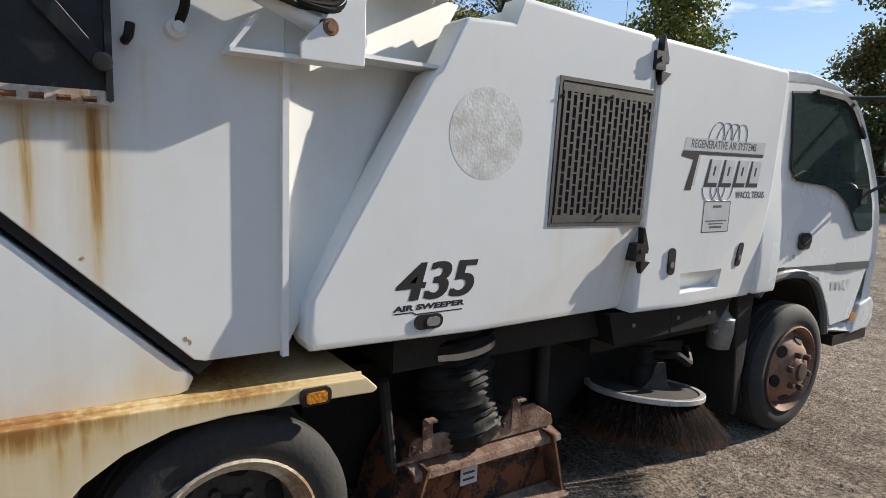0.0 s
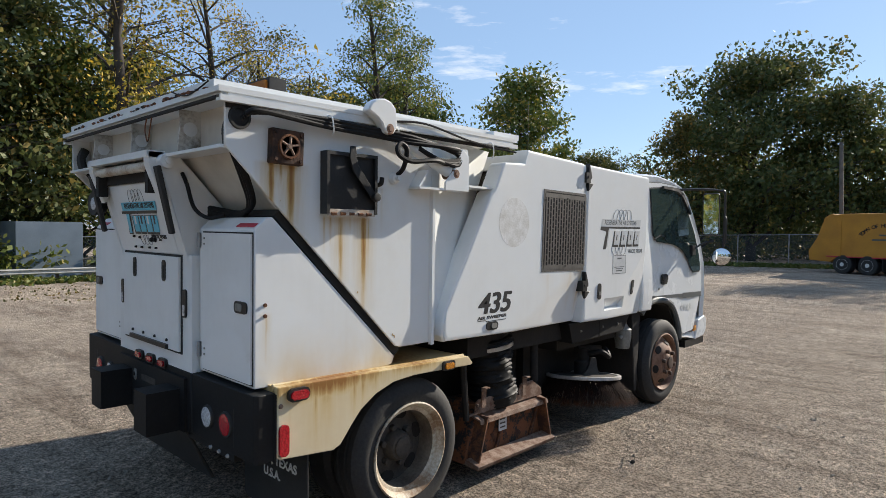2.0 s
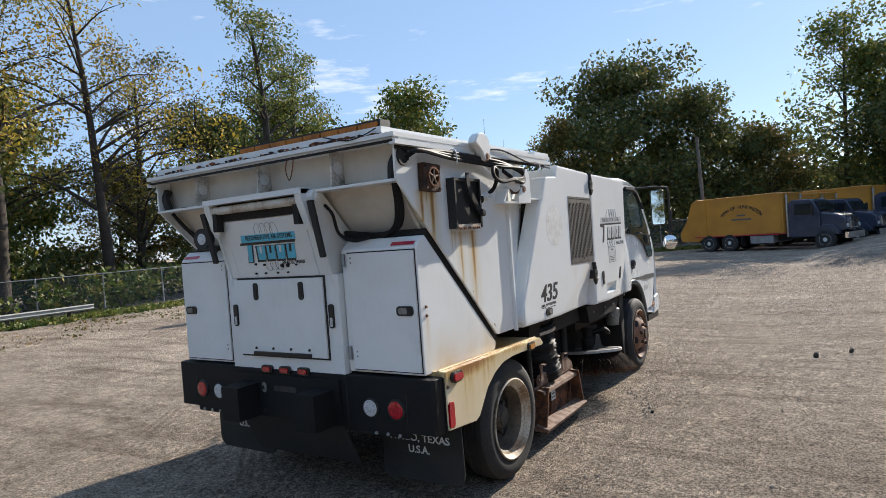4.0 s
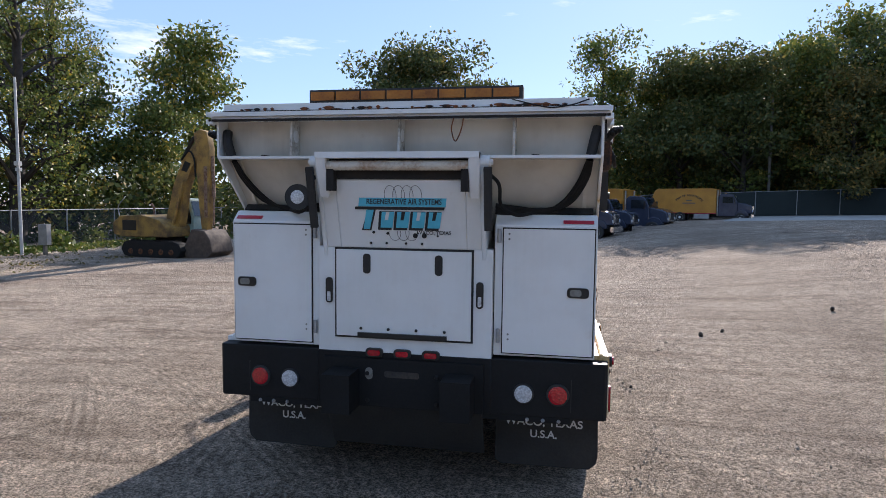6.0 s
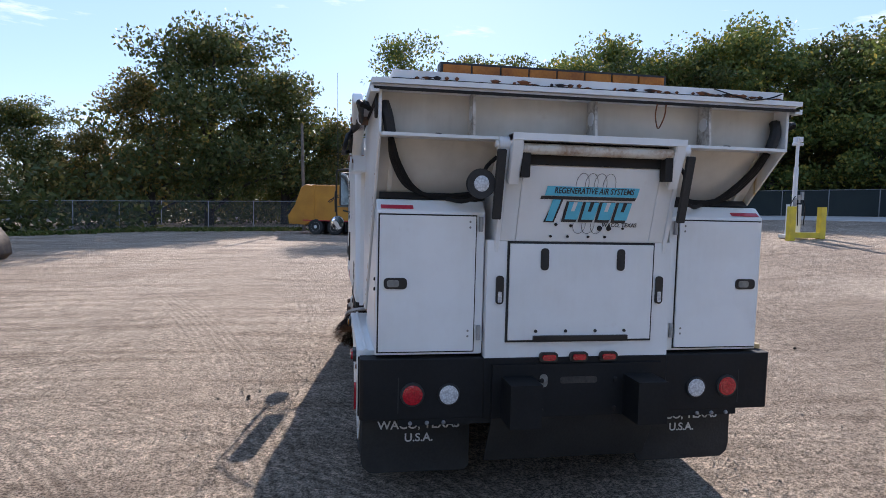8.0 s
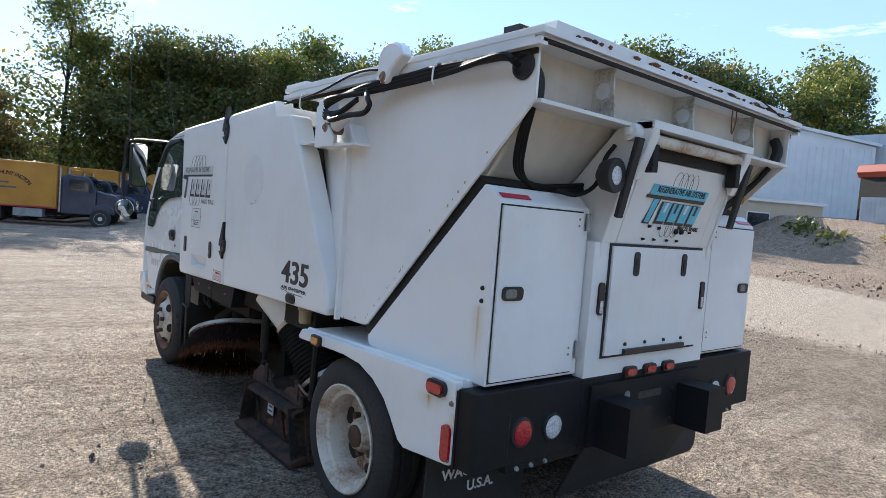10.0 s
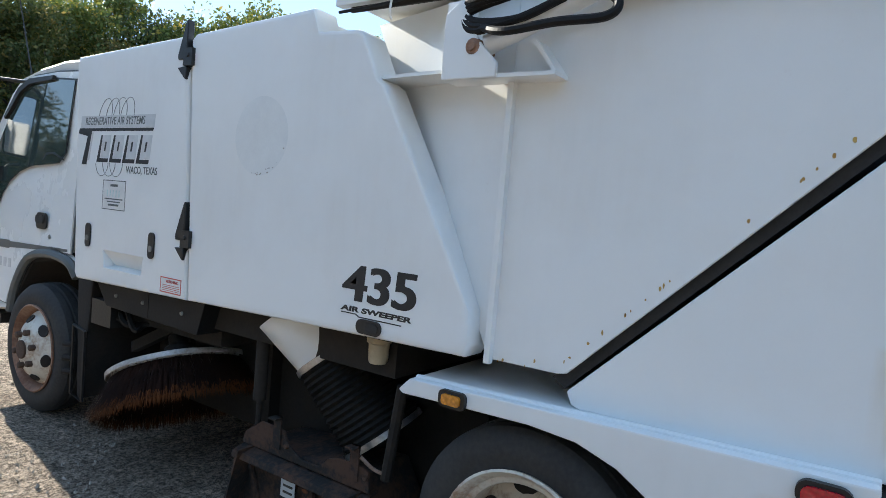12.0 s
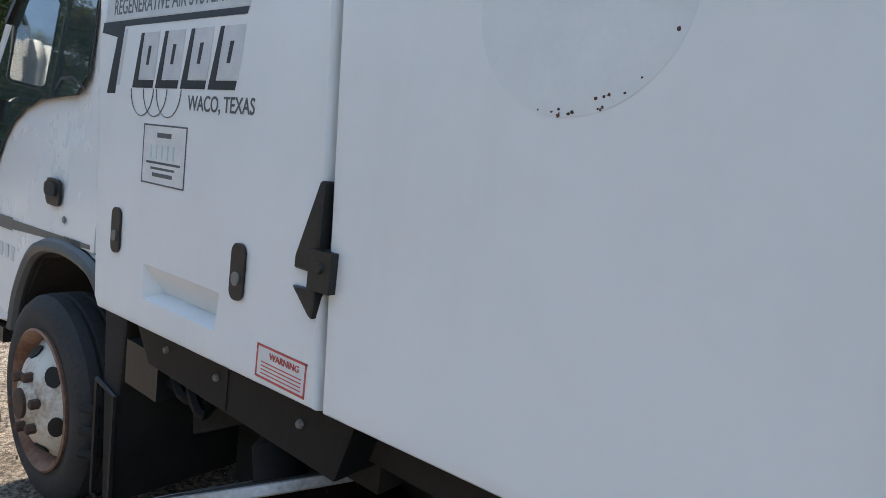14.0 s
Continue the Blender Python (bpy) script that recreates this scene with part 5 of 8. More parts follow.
for s in (1, -1):
    wheel(s * 1.085, 0.885, 0.402, s, True, (RIM_R, RIM_DISC, RIM_DISC) if s > 0 else (RIM_L, RIM_LD, RIM_NUT))
    wheel(s * 1.03, 4.24, 0.398, s, False, (RIM_RUST, RIM_RUST, RIM_NUT) if s > 0 else (RIM_RUST, RIM_L, RIM_NUT))
    part("inner_tyre", sided(moved(lathe([(-0.2, 0.3), (-0.2, 0.37), (-0.17, 0.396), (-0.03, 0.396), (0.0, 0.37), (0.0, 0.3)], 40), pose(0.84, 0.885, 0.400)), s), TYRE, truck)

# pick-up head, suction hose, gutter brooms
for s, _ in SIDES:
    ph = part("pickup_head", sided(join(prism([(1.56, 0.34), (1.64, 0.47), (2.28, 0.43), (2.36, 0.30), (2.34, 0.11), (1.50, 0.11)], "x", 0.62, 0.93, 0.008)), s), RUST_DARK if s > 0 else HEAD_L, truck, "rusted steel pick-up head under the truck")
    pale = RUST_PALE if s > 0 else HEAD_L
    part("head_ledge", sided(prism([(0.90, 0.425), (1.005, 0.400), (1.012, 0.372), (1.0, 0.372), (0.995, 0.390), (0.90, 0.410)], "y", 1.575, 2.335, 0.002, 1), s), pale, ph, "scraped rusty ledge of the pick-up head")
    part("upper_flange", sided(prism([(1.575, 0.425), (1.585, 0.505), (1.61, 0.520), (1.74, 0.520), (1.80, 0.500), (1.85, 0.452), (1.95, 0.448), (2.03, 0.485), (2.07, 0.545), (2.21, 0.548), (2.315, 0.478), (2.33, 0.425)], "x", 0.945, 0.957, 0.002, 1), s), pale, ph, "scalloped rusty steel flange")
    part("skid", sided(prism([(0.93, 0.11), (1.05, 0.10), (1.06, 0.13), (0.95, 0.155)], "y", 1.50, 2.36, 0.004, 1), s), pale, ph)
    for yy, a in ((1.53, 0.10), (2.345, -0.09)):
        part("end_gusset", sided(prism([(yy, 0.12), (yy + a * 0.9, 0.42), (yy + a * 0.9 + 0.012, 0.42), (yy + 0.012, 0.12)], "x", 0.93, 1.03), s), RUST if s > 0 else HEAD_L, ph)
    for yy in (1.80, 2.19):
        part("brace_plate", sided(prism([(yy, 0.14), (yy + 0.10, 0.37), (yy + 0.125, 0.37), (yy + 0.03, 0.14)], "x", 0.932, 0.95, 0.002, 1), s), RUST if s > 0 else HEAD_L, ph)
    part("spec_plate", sided(flat([(0, 0), (0.085, 0), (0.085, -0.105), (0, -0.105)], 0.003, face_right(1.83 if s > 0 else 1.98, 0.365, 0.951)), s), DECAL, ph)
    for k in range(3):
        part("spec_bar", sided(flat([(0.012, 0), (0.070, 0), (0.070, -0.010), (0.012, -0.010)], 0.004, face_right(1.83 if s > 0 else 1.98, 0.345 - 0.028 * k, 0.951)), s), RIM_DISC, ph)
    hr = random.Random(31)
    for k in range(9):
        u, v, r = hr.uniform(1.60, 2.27), hr.uniform(0.17, 0.34), hr.uniform(0.025, 0.065)
        part("rust_scale", sided(flat([(r * hr.uniform(0.5, 1.1) * math.cos(t), 0.8 * r * hr.uniform(0.5, 1.1) * math.sin(t)) for t in (2 * math.pi * i / 9 for i in range(9))], 0.003, face_right(u, v, 0.9305)), s), RUST if s > 0 else RUST_DARK, ph)
    for yy in (1.655, 2.10):
        part("lift_tab", sided(join(box(0.957, 0.966, yy - 0.022, yy + 0.022, 0.46, 0.600, 0.003, 1), box(0.957, 1.0, yy - 0.022, yy + 0.022, 0.592, 0.600)), s), pale, ph)
        part("tab_bolt", sided(moved(lathe([(0, 0.013), (0.012, 0.010)], 6), pose(0.957, yy - 0.06, 0.485)), s), RIM_NUT, ph)
    ph.location.z = 0.0 if s > 0 else -0.095
    # hose of many rings
    a, b = (Vector((0.82, 1.83, 0.90)), Vector((0.84, 1.89, 0.43))) if s > 0 else (Vector((0.78, 1.98, 0.80)), Vector((0.70, 1.72, 0.46)))
    prof, n = [], 16
    for i in range(n * 2 + 1):
        prof.append(((b - a).length * i / (n * 2), (0.165 if s > 0 else 0.175) + (0.012 if i % 2 else 0.0)))
    q = Matrix.Translation(a) @ (b - a).to_track_quat("Z", "Y").to_matrix().to_4x4()
    hb = lathe(prof, 40, "z")
    if s > 0:
        for vert in hb.verts:
            g = 0.90 + 0.16 * noise.noise((vert.co.x * 7, vert.co.y * 7, vert.co.z * 14)) + 0.07 * noise.noise(vert.co * 30)
            vert.co.x, vert.co.y = vert.co.x * min(1.15, g + 0.10), vert.co.y * min(1.15, g + 0.10)
    sh = part("suction_hose", sided(moved(hb, q), s), HOSE, truck, "ribbed black suction hose", 70)
    for f in ((0.10,) if s > 0 else (0.02, 0.95)):
        part("hose_clamp", sided(moved(lathe([((b - a).length * f, 0.180), ((b - a).length * f, 0.190), ((b - a).length * f + 0.026, 0.190), ((b - a).length * f + 0.026, 0.180)], 40, "z"), q), s), STEEL, sh)
    if s < 0:
        top = Vector((0.86, 2.12, 1.0))
        part("hose_collar", sided(moved(lathe([(0, 0.21), ((a - top).length, 0.178)], 36, "z"), Matrix.Translation(top) @ (a - top).to_track_quat("Z", "Y").to_matrix().to_4x4()), s), PAINT, sh, "white steel hose collar")
    else:
        part("hose_collar", sided(moved(lathe([(0, 0.16), (0.1, 0.16)], 36, "z"), pose(0.82, 1.83, 0.89)), s), DIRT_SHADE, sh)


def broom(name, at, tip, r0, spread, drop, n, s, plate_r):
    """A gutter broom: a thin steel rim, motor, bracket and a skirt of single wires with rusty tips."""
    m = pose(*at, *tip)
    g = part(name, moved(lathe([(0.0, plate_r - 0.004), (0.004, plate_r), (0.026, plate_r), (0.030, plate_r - 0.006), (0.028, plate_r - 0.03), (0.0, plate_r - 0.03)], 56, "z", False), m), RIM_STEEL, truck, "steel gutter broom with wire bristles")
    part("broom_disc", moved(lathe([(0.004, plate_r - 0.03), (0.022, plate_r - 0.03), (0.03, 0.12), (0.03, 0.02)], 40, "z"), m), RIM_DISC, g)
    mo = part("broom_motor", moved(lathe([(0.03, 0.075), (0.13, 0.075), (0.15, 0.05), (0.24, 0.05)], 20, "z"), m), DIRT_SHADE, g)
    part("motor_bracket", moved(prism([(-0.10, 0.03), (0.08, 0.03), (0.05, 0.07), (0.03, 0.17), (-0.02, 0.17), (-0.05, 0.08)], "y", -0.012, 0.012), m @ pose(0.085, 0, 0, 0, 0, 70)), RIM_DISC, g)
    part("broom_arm", moved(box(-0.06, -0.02, -0.05, 0.34, 0.20, 0.26, 0.008), m), DIRT_SHADE, g)
    part("motor_hose", moved(tube([(0.05, 0, 0.20), (0.14, 0.05, 0.22), (0.16, 0.14, 0.18), (0.08, 0.22, 0.24)], 0.022, 8, 5), m), HOSE, g)
    flat_m = m
    rnd = random.Random(5 + s)
    lo, hi = bmesh.new(), bmesh.new()
    for i in range(n):
        a = 2 * math.pi * (int(rnd.random() * 46) + rnd.gauss(0.5, 0.20)) / 46
        r = r0 * rnd.uniform(0.90, 1.0)
        out = spread * rnd.uniform(0.45, 1.1)
        d = drop * rnd.uniform(0.80, 1.02)
        p = m @ Vector((r * math.cos(a), r * math.sin(a), 0.0))
        b = a + rnd.gauss(0, 0.045)
        e = m @ Vector(((r + out) * math.cos(b), (r + out) * math.sin(b), -d))
        e.z = max(e.z, 0.015)
        k = p.lerp(e, 0.5) + Vector((0, 0, 0.03 * rnd.random()))
        c = p.lerp(e, 0.87) + Vector((0, 0, 0.012))
        w = Vector((-math.sin(a), math.cos(a), 0)) * (0.0013 if s > 0 else 0.0017)
        v = [lo.verts.new(q) for q in (p - w, p + w, k + w, k - w, c + w, c - w)]
        lo.faces.new(v[:4]), lo.faces.new((v[3], v[2], v[4], v[5]))
        v = [hi.verts.new(q) for q in (c - w * 1.1, c + w * 1.1, e)]
        hi.faces.new(v)
    tagged(finish("bristles", lo, BRISTLE, g, "dark wire bristles", 0), kind="stuff")
    tagged(finish("bristle_rust", hi, BRISTLE_TIP, g, "rusty wire bristle tips", 0), kind="stuff")


broom("gutter_broom", (0.845, 3.09, 0.405), (-6.5, -5, 0), 0.28, 0.17, 0.21, 1500, 1, 0.31)
broom("gutter_broom", (-0.785, 3.08, 0.465), (-27, 10, 0), 0.34, 0.13, 0.24, 3000, -1, 0.365)

# filter cup, ladder bracket and loose pipes under the shroud
part("filter_cup", moved(lathe([(0.0, 0.032), (0.012, 0.038), (0.075, 0.040), (0.08, 0.048), (0.10, 0.048)], 18, "z"), pose(-0.985, 1.56, 0.855)), worn("cup_plastic", (0.50, 0.42, 0.28), (0.36, 0.29, 0.19), 0.5), truck, "cream plastic filter cup")
part("filter_head", box(-1.03, -0.94, 1.47, 1.57, 0.955, 0.985, 0.01), DIRT_SHADE, truck)
part("guard_ladder", tube([(-1.01, 3.79, 0.62), (-1.01, 3.79, 0.22), (-1.01, 3.66, 0.20), (-1.01, 3.66, 0.60), (-1.01, 3.79, 0.62)], 0.009, 6, 0), BLACK, truck)
for zz in (0.34, 0.42, 0.50):
    part("guard_bolt", rod((-1.0, 3.80, zz), (-1.03, 3.85, zz), 0.016, 8), DIRT_SHADE, truck)
for k in range(3):
    part("pipe", tube([(-0.92, 3.55 - 0.06 * k, 0.80), (-0.96, 3.45 - 0.1 * k, 0.72 - 0.02 * k), (-0.90, 3.25, 0.70), (-0.82, 3.1, 0.78)], 0.016, 6, 5), HOSE, truck)
part("air_box", box(-1.0, -0.80, 3.42, 3.62, 0.66, 0.80, 0.015), BLACK, truck)

# rust flakes along the hopper's lower edges
fr = random.Random(23)
YRUST = worn("yellow_rust_spot", (0.50, 0.34, 0.10), (0.34, 0.18, 0.05), 0.8)
for s, face in SIDES:
    for k in range(22 if s < 0 else 5):
        f = fr.random() ** 0.7
        y, z = -0.15 + 0.95 * f, 1.955 - 0.955 * f
        if k > 17:
            y, z = fr.uniform(0.86, 1.03), fr.uniform(0.972, 1.0)
        w, h = fr.uniform(0.002, 0.006), fr.uniform(0.003, 0.009)
        poly = [(w * fr.uniform(0.6, 1.0) * math.cos(a), h * fr.uniform(0.6, 1.0) * math.sin(a)) for a in (2 * math.pi * i / 9 for i in range(9))]
        part("rust_flake", flat(poly, 0.0008, face(y + 0.012, z + 0.012, s * 1.0602)), YRUST, truck)


# rear logo on the leaning panel
RL = lambda x, z: face_back(x, z, -0.1035 - (z - 1.487) * 0.276, 15.4)
base = part("rear_logo", flat([(0.0, 0.0), (0.485, 0.0), (0.478, -0.048), (-0.008, -0.048)], 0.0015, RL(-0.228, 1.765)), INK_BLUE, truck, "sky-blue and black logo plate")
words("REGENERATIVE AIR SYSTEMS", 0.042, RL(-0.19, 1.732), base, "lettering", INK, shear=0.1, bold=0.0006, squeeze=0.78, depth=0.003)
for poly, m in (([(-0.025, -0.05), (0.475, -0.05), (0.468, -0.066), (0.09, -0.066), (0.055, -0.185), (0.0, -0.185), (0.045, -0.066), (-0.03, -0.066)], INK), ([(0.036, -0.067), (0.078, -0.067), (0.048, -0.178), (0.012, -0.178)], INK_BLUE)):
    part("logo_block", flat(poly, 0.0018 if m is INK else 0.0026, RL(-0.228, 1.765)), m, base)
for k in range(4):
    a = 0.115 + 0.088 * k
    part("logo_block", flat([(a - 0.006, -0.075), (a + 0.075, -0.075), (a + 0.055, -0.182), (a - 0.022, -0.182)], 0.0018, RL(-0.228, 1.765)), INK, base)
    part("logo_block", flat([(a + 0.008, -0.078), (a + 0.078, -0.078), (a + 0.062, -0.168), (a - 0.006, -0.168)], 0.0026, RL(-0.228, 1.765)), INK_BLUE, base)
    part("logo_gap", flat([(a + 0.032, -0.078), (a + 0.052, -0.078), (a + 0.040, -0.125), (a + 0.022, -0.125)], 0.0032, RL(-0.228, 1.765)), INK if k % 2 else WHITE_INK, base)
for k in range(4):
    cx = 0.165 + 0.047 * k
    pts = [(cx + 0.045 * math.cos(a) + 0.008 * a, 0.002 + 0.068 * math.sin(a), 0.004) for a in (radians(v) for v in range(0, 181, 12))]
    part("coil_line", moved(tube(pts, 0.0012, 4, 0), RL(-0.228, 1.765)), INK, base)
    if k < 3:
        part("coil_line", moved(tube([(x + 0.012, -0.185 - 0.8 * y, z) for x, y, z in pts], 0.0012, 4, 0), RL(-0.228, 1.765)), INK, base)
words("WACO, TEXAS", 0.030, RL(0.085, 1.568), base, "lettering", INK, squeeze=0.95)


# ---- ground ----
def ramp01(v, a, b):
    t = min(1.0, max(0.0, (v - a) / (b - a)))
    return t * t * (3 - 2 * t)


def ground_z(x, y):
    """The yard: level round the truck, falling a little to the left, rising to the road ahead on the right, and a bank under the trailers."""
    up = 0.8 * (1 - math.exp(-max(0.0, x - 2) * max(0.0, y - 2) / 100)) + 0.03 * max(0.0, min(x, 40) - 4)
    bank = 1.5 * ramp01(x, 22.3, 25) * (1 - ramp01(y, 9, 16))
    return up + bank + 0.022 * min(0.0, x + 3) * min(1.0, 25 / max(1.0, abs(x)))


TRACKS = (  # wheel tracks: centre of the arc, radius, half width, strength
    (19.1, -28.9, 40.0, 0.20, 1.0), (-31.0, -5.3, 30.0, 0.34, 1.0), (-17.75, -18.15, 25.0, 0.17, 1.0), (-17.75, -18.15, 26.9, 0.17, 0.9),
    (1.3, 24.0, 20.40, 0.17, 1.0), (1.3, 24.0, 22.20, 0.17, 0.9), (-9.0, -4.0, 9.6, 0.20, 0.9), (-9.0, -4.0, 7.8, 0.20, 0.7), (-3.5, -22.0, 23.6, 0.16, 0.8), (-3.5, -22.0, 25.3, 0.16, 0.8),
    (4.0, 42.0, 33.0, 0.25, 0.9), (4.0, 42.0, 31.0, 0.25, 0.9), (12.0, 38.0, 30.5, 0.22, 0.8), (12.0, 38.0, 28.7, 0.22, 0.8), (30.0, -6.0, 26.6, 0.20, 0.8), (30.0, -6.0, 24.8, 0.20, 0.8), (-30.0, 3.0, 26.0, 0.22, 0.8), (-30.0, 3.0, 24.0, 0.22, 0.8))


def ground_material():
    """Packed pale grit: drifts of dust and dark earth, wheel tracks pressed as bundles of fine lines, sand-fine grain.
    """
    k = Nodes("gravel_yard")
    P = True
    patch, mid = k.noise(0.13, 6, 0.62, (1, 1, 1), P), k.noise(0.75, 7, 0.68, (1, 1, 1), P)
    grit, fine, dust = k.noise(55, 6, 0.85, (1, 1, 1), P), k.noise(260, 2, 0.6, (1, 1, 1), P), k.noise(7, 7, 0.75, (1, 1, 1), P)
    drag = k.noise(1.0, 3, 0.6, (0.35, 3.4, 1), P)
    sep = k.n.new("ShaderNodeSeparateXYZ")
    k.link(k.geo.outputs["Position"], sep.inputs[0])
    x, y = sep.outputs[0], sep.outputs[1]
    # wheel tracks: rings of large circles, each a bundle of ribs with cross bars
    dark, rel = None, None
    wob = k.math("MULTIPLY", k.math("SUBTRACT", mid, 0.5), 0.14)
    for cx, cy, r, w, st in TRACKS:
        dx, dy = k.math("SUBTRACT", x, cx), k.math("SUBTRACT", y, cy)
        d = k.math("SUBTRACT", k.math("SQRT", k.math("ADD", k.math("MULTIPLY", dx, dx), k.math("MULTIPLY", dy, dy))), r)
        d = k.math("ADD", d, wob)
        band = k.math("MULTIPLY", k.math("SUBTRACT", 1.0, k.math("DIVIDE", k.math("ABSOLUTE", d), w), clamp=True), 4.0, clamp=True)
        ribs = k.math("SINE", k.math("MULTIPLY_ADD", d, 2 * math.pi / 0.085, k.math("MULTIPLY", dust, 4.0)))
        band = k.math("MULTIPLY", band, st)
        e = k.math("MULTIPLY", band, ribs)
        dark = band if dark is None else k.math("MAXIMUM", dark, band)
        rel = e if rel is None else k.math("ADD", rel, e)
    bars = k.math("SINE", k.math("MULTIPLY_ADD", k.math("ADD", x, k.math("MULTIPLY", y, 0.8)), 62.0, k.math("MULTIPLY", mid, 5.0)))
    fade = k.ramp(k.noise(0.55, 4, 0.6, (1, 1, 1), P), 0.44, 0.54)
    dark, rel = k.math("MULTIPLY", dark, fade), k.math("MULTIPLY", rel, fade)
    press = k.math("ADD", k.math("MULTIPLY", rel, 0.6), k.math("MULTIPLY", k.math("MULTIPLY", bars, dark), 0.3))
    mud = k.math("MULTIPLY", k.ramp(k.noise(0.42, 6, 0.7, (0.7, 1.6, 1), P), 0.56, 0.64), 0.85)
    clump = k.noise(17, 6, 0.8, (1, 1, 1), P)
    col = k.mix(k.ramp(patch, 0.36, 0.62), (0.273, 0.219, 0.170), (0.413, 0.338, 0.264))
    col = k.mix(k.math("MULTIPLY", k.ramp(mid, 0.46, 0.64), 0.62), col, (0.210, 0.163, 0.124))
    col = k.mix(k.math("MULTIPLY", k.ramp(drag, 0.53, 0.63), 0.62), col, (0.191, 0.146, 0.110))
    col = k.mix(k.math("MULTIPLY", k.ramp(drag, 0.46, 0.37), 0.22), col, (0.508, 0.425, 0.337))
    col = k.mix(k.math("MULTIPLY", mud, 0.70), col, (0.152, 0.115, 0.087))
    col = k.mix(k.math("MULTIPLY", k.ramp(press, 0.0, 0.55), 0.40), col, (0.152, 0.117, 0.089))
    col = k.mix(k.math("MULTIPLY", k.ramp(k.math("MULTIPLY", press, -1.0), 0.02, 0.5), 0.28), col, (0.483, 0.401, 0.316))
    # a darker stretch ahead of the truck
    ex, ey = k.math("MULTIPLY", k.math("SUBTRACT", x, 5.0), 0.8), k.math("SUBTRACT", y, 12.0)
    dark_stretch = k.math("MULTIPLY_ADD", k.math("SUBTRACT", mid, 0.5), 5.0, k.math("SQRT", k.math("ADD", k.math("MULTIPLY", ex, ex), k.math("MULTIPLY", ey, ey))))
    col = k.mix(k.math("MULTIPLY", k.ramp(k.math("MULTIPLY", dark_stretch, 0.1), 0.85, 0.5), 0.35), col, (0.191, 0.148, 0.112))
    # a pale rolled lane, then dark broken earth towards the parked cars
    lane = k.math("MULTIPLY_ADD", k.math("SUBTRACT", mid, 0.5), 1.6, x)
    south = k.ramp(k.math("MULTIPLY_ADD", y, -0.05, 0.75), 0.35, 0.55)
    pale = k.math("MULTIPLY", k.math("MULTIPLY", k.ramp(k.math("MULTIPLY", lane, 0.05), 0.37, 0.41), k.ramp(k.math("MULTIPLY", lane, 0.05), 0.75, 0.72)), south)
    yard = k.math("MULTIPLY", k.math("MULTIPLY", k.ramp(k.math("MULTIPLY", lane, 0.05), 0.14, 0.24), k.ramp(k.math("MULTIPLY", lane, 0.05), 0.40, 0.37)), south)
    col = k.mix(k.math("MULTIPLY", yard, 0.65), col, (0.197, 0.154, 0.117))
    col = k.mix(k.math("MULTIPLY", pale, 0.80), col, (0.533, 0.450, 0.357))
    soil = k.ramp(k.math("MULTIPLY", lane, 0.05), 0.72, 0.76)
    col = k.mix(k.math("MULTIPLY", k.math("MULTIPLY", soil, k.ramp(k.math("MULTIPLY", y, 0.05), 0.65, 0.55)), 0.7), col, (0.241, 0.182, 0.135))
    # grains of several sizes, light and dark
    grain = k.math("MULTIPLY_ADD", k.ramp(dust, 0.38, 0.62), 0.46, 0.78)
    grain = k.math("MULTIPLY", grain, k.math("MULTIPLY_ADD", k.ramp(clump, 0.43, 0.57), 0.36, 0.82))
    grain = k.math("MULTIPLY", grain, k.math("MULTIPLY_ADD", k.ramp(grit, 0.45, 0.55), 1.50, 0.50))
    even = k.math("MULTIPLY", pale, 0.75)
    grain = k.math("ADD", k.math("MULTIPLY", grain, k.math("SUBTRACT", 1.0, even)), even)
    scl = k.n.new("ShaderNodeVectorMath")
    scl.operation = "SCALE"
    k.link(col, scl.inputs[0]), k.link(grain, scl.inputs["Scale"])
    col = scl.outputs[0]
    v = k.n.new("ShaderNodeTexVoronoi")
    v.inputs["Scale"].default_value = 70
    k.link(k.geo.outputs["Position"], v.inputs["Vector"])
    bw = k.n.new("ShaderNodeSeparateXYZ")
    k.link(v.outputs["Color"], bw.inputs[0])
    stone = k.mix(bw.outputs[0], (0.11, 0.092, 0.075), (0.50, 0.45, 0.385))
    pebble = k.math("MULTIPLY", k.ramp(v.outputs["Distance"], 0.40, 0.25), k.ramp(bw.outputs[1], 0.60, 0.70))
    col = k.mix(k.math("MULTIPLY", pebble, 0.85), col, stone)
    hgt = k.math("MULTIPLY_ADD", drag, 0.5, k.math("MULTIPLY_ADD", grit, 1.2, k.math("MULTIPLY_ADD", fine, 0.3, k.math("MULTIPLY", pebble, 0.45))))
    hgt = k.math("MULTIPLY_ADD", press, -0.10, k.math("MULTIPLY_ADD", clump, 0.45, k.math("MULTIPLY_ADD", dust, 0.7, k.math("MULTIPLY_ADD", mid, 0.9, hgt))))
    k.bump(hgt, 1.0, 0.038)
    return k.out(col, 0.95, 0.0, 0.12)


def axis_steps():
    a = [0.0]
    while a[-1] < 420:
        a.append(a[-1] + max(0.28, 0.055 * abs(a[-1])))
    return [-v for v in a[:0:-1]] + a


xs = axis_steps()
ys = [v + 2.0 for v in xs]
gv, gf = [], []
for y in ys:
    for x in xs:
        near = max(0.0, 1 - math.hypot(x, y) / 60)
        h = 0.035 * noise.noise((x * 0.45, y * 0.45, 3.1)) + 0.018 * noise.noise((x * 1.3, y * 0.5, 7.7))
        inside = abs(x) < 1.5 and -0.8 < y < 6
        gv.append((x, y, ground_z(x, y) + h * near * (0.15 if inside else 1.0) - 0.006))
W = len(xs)
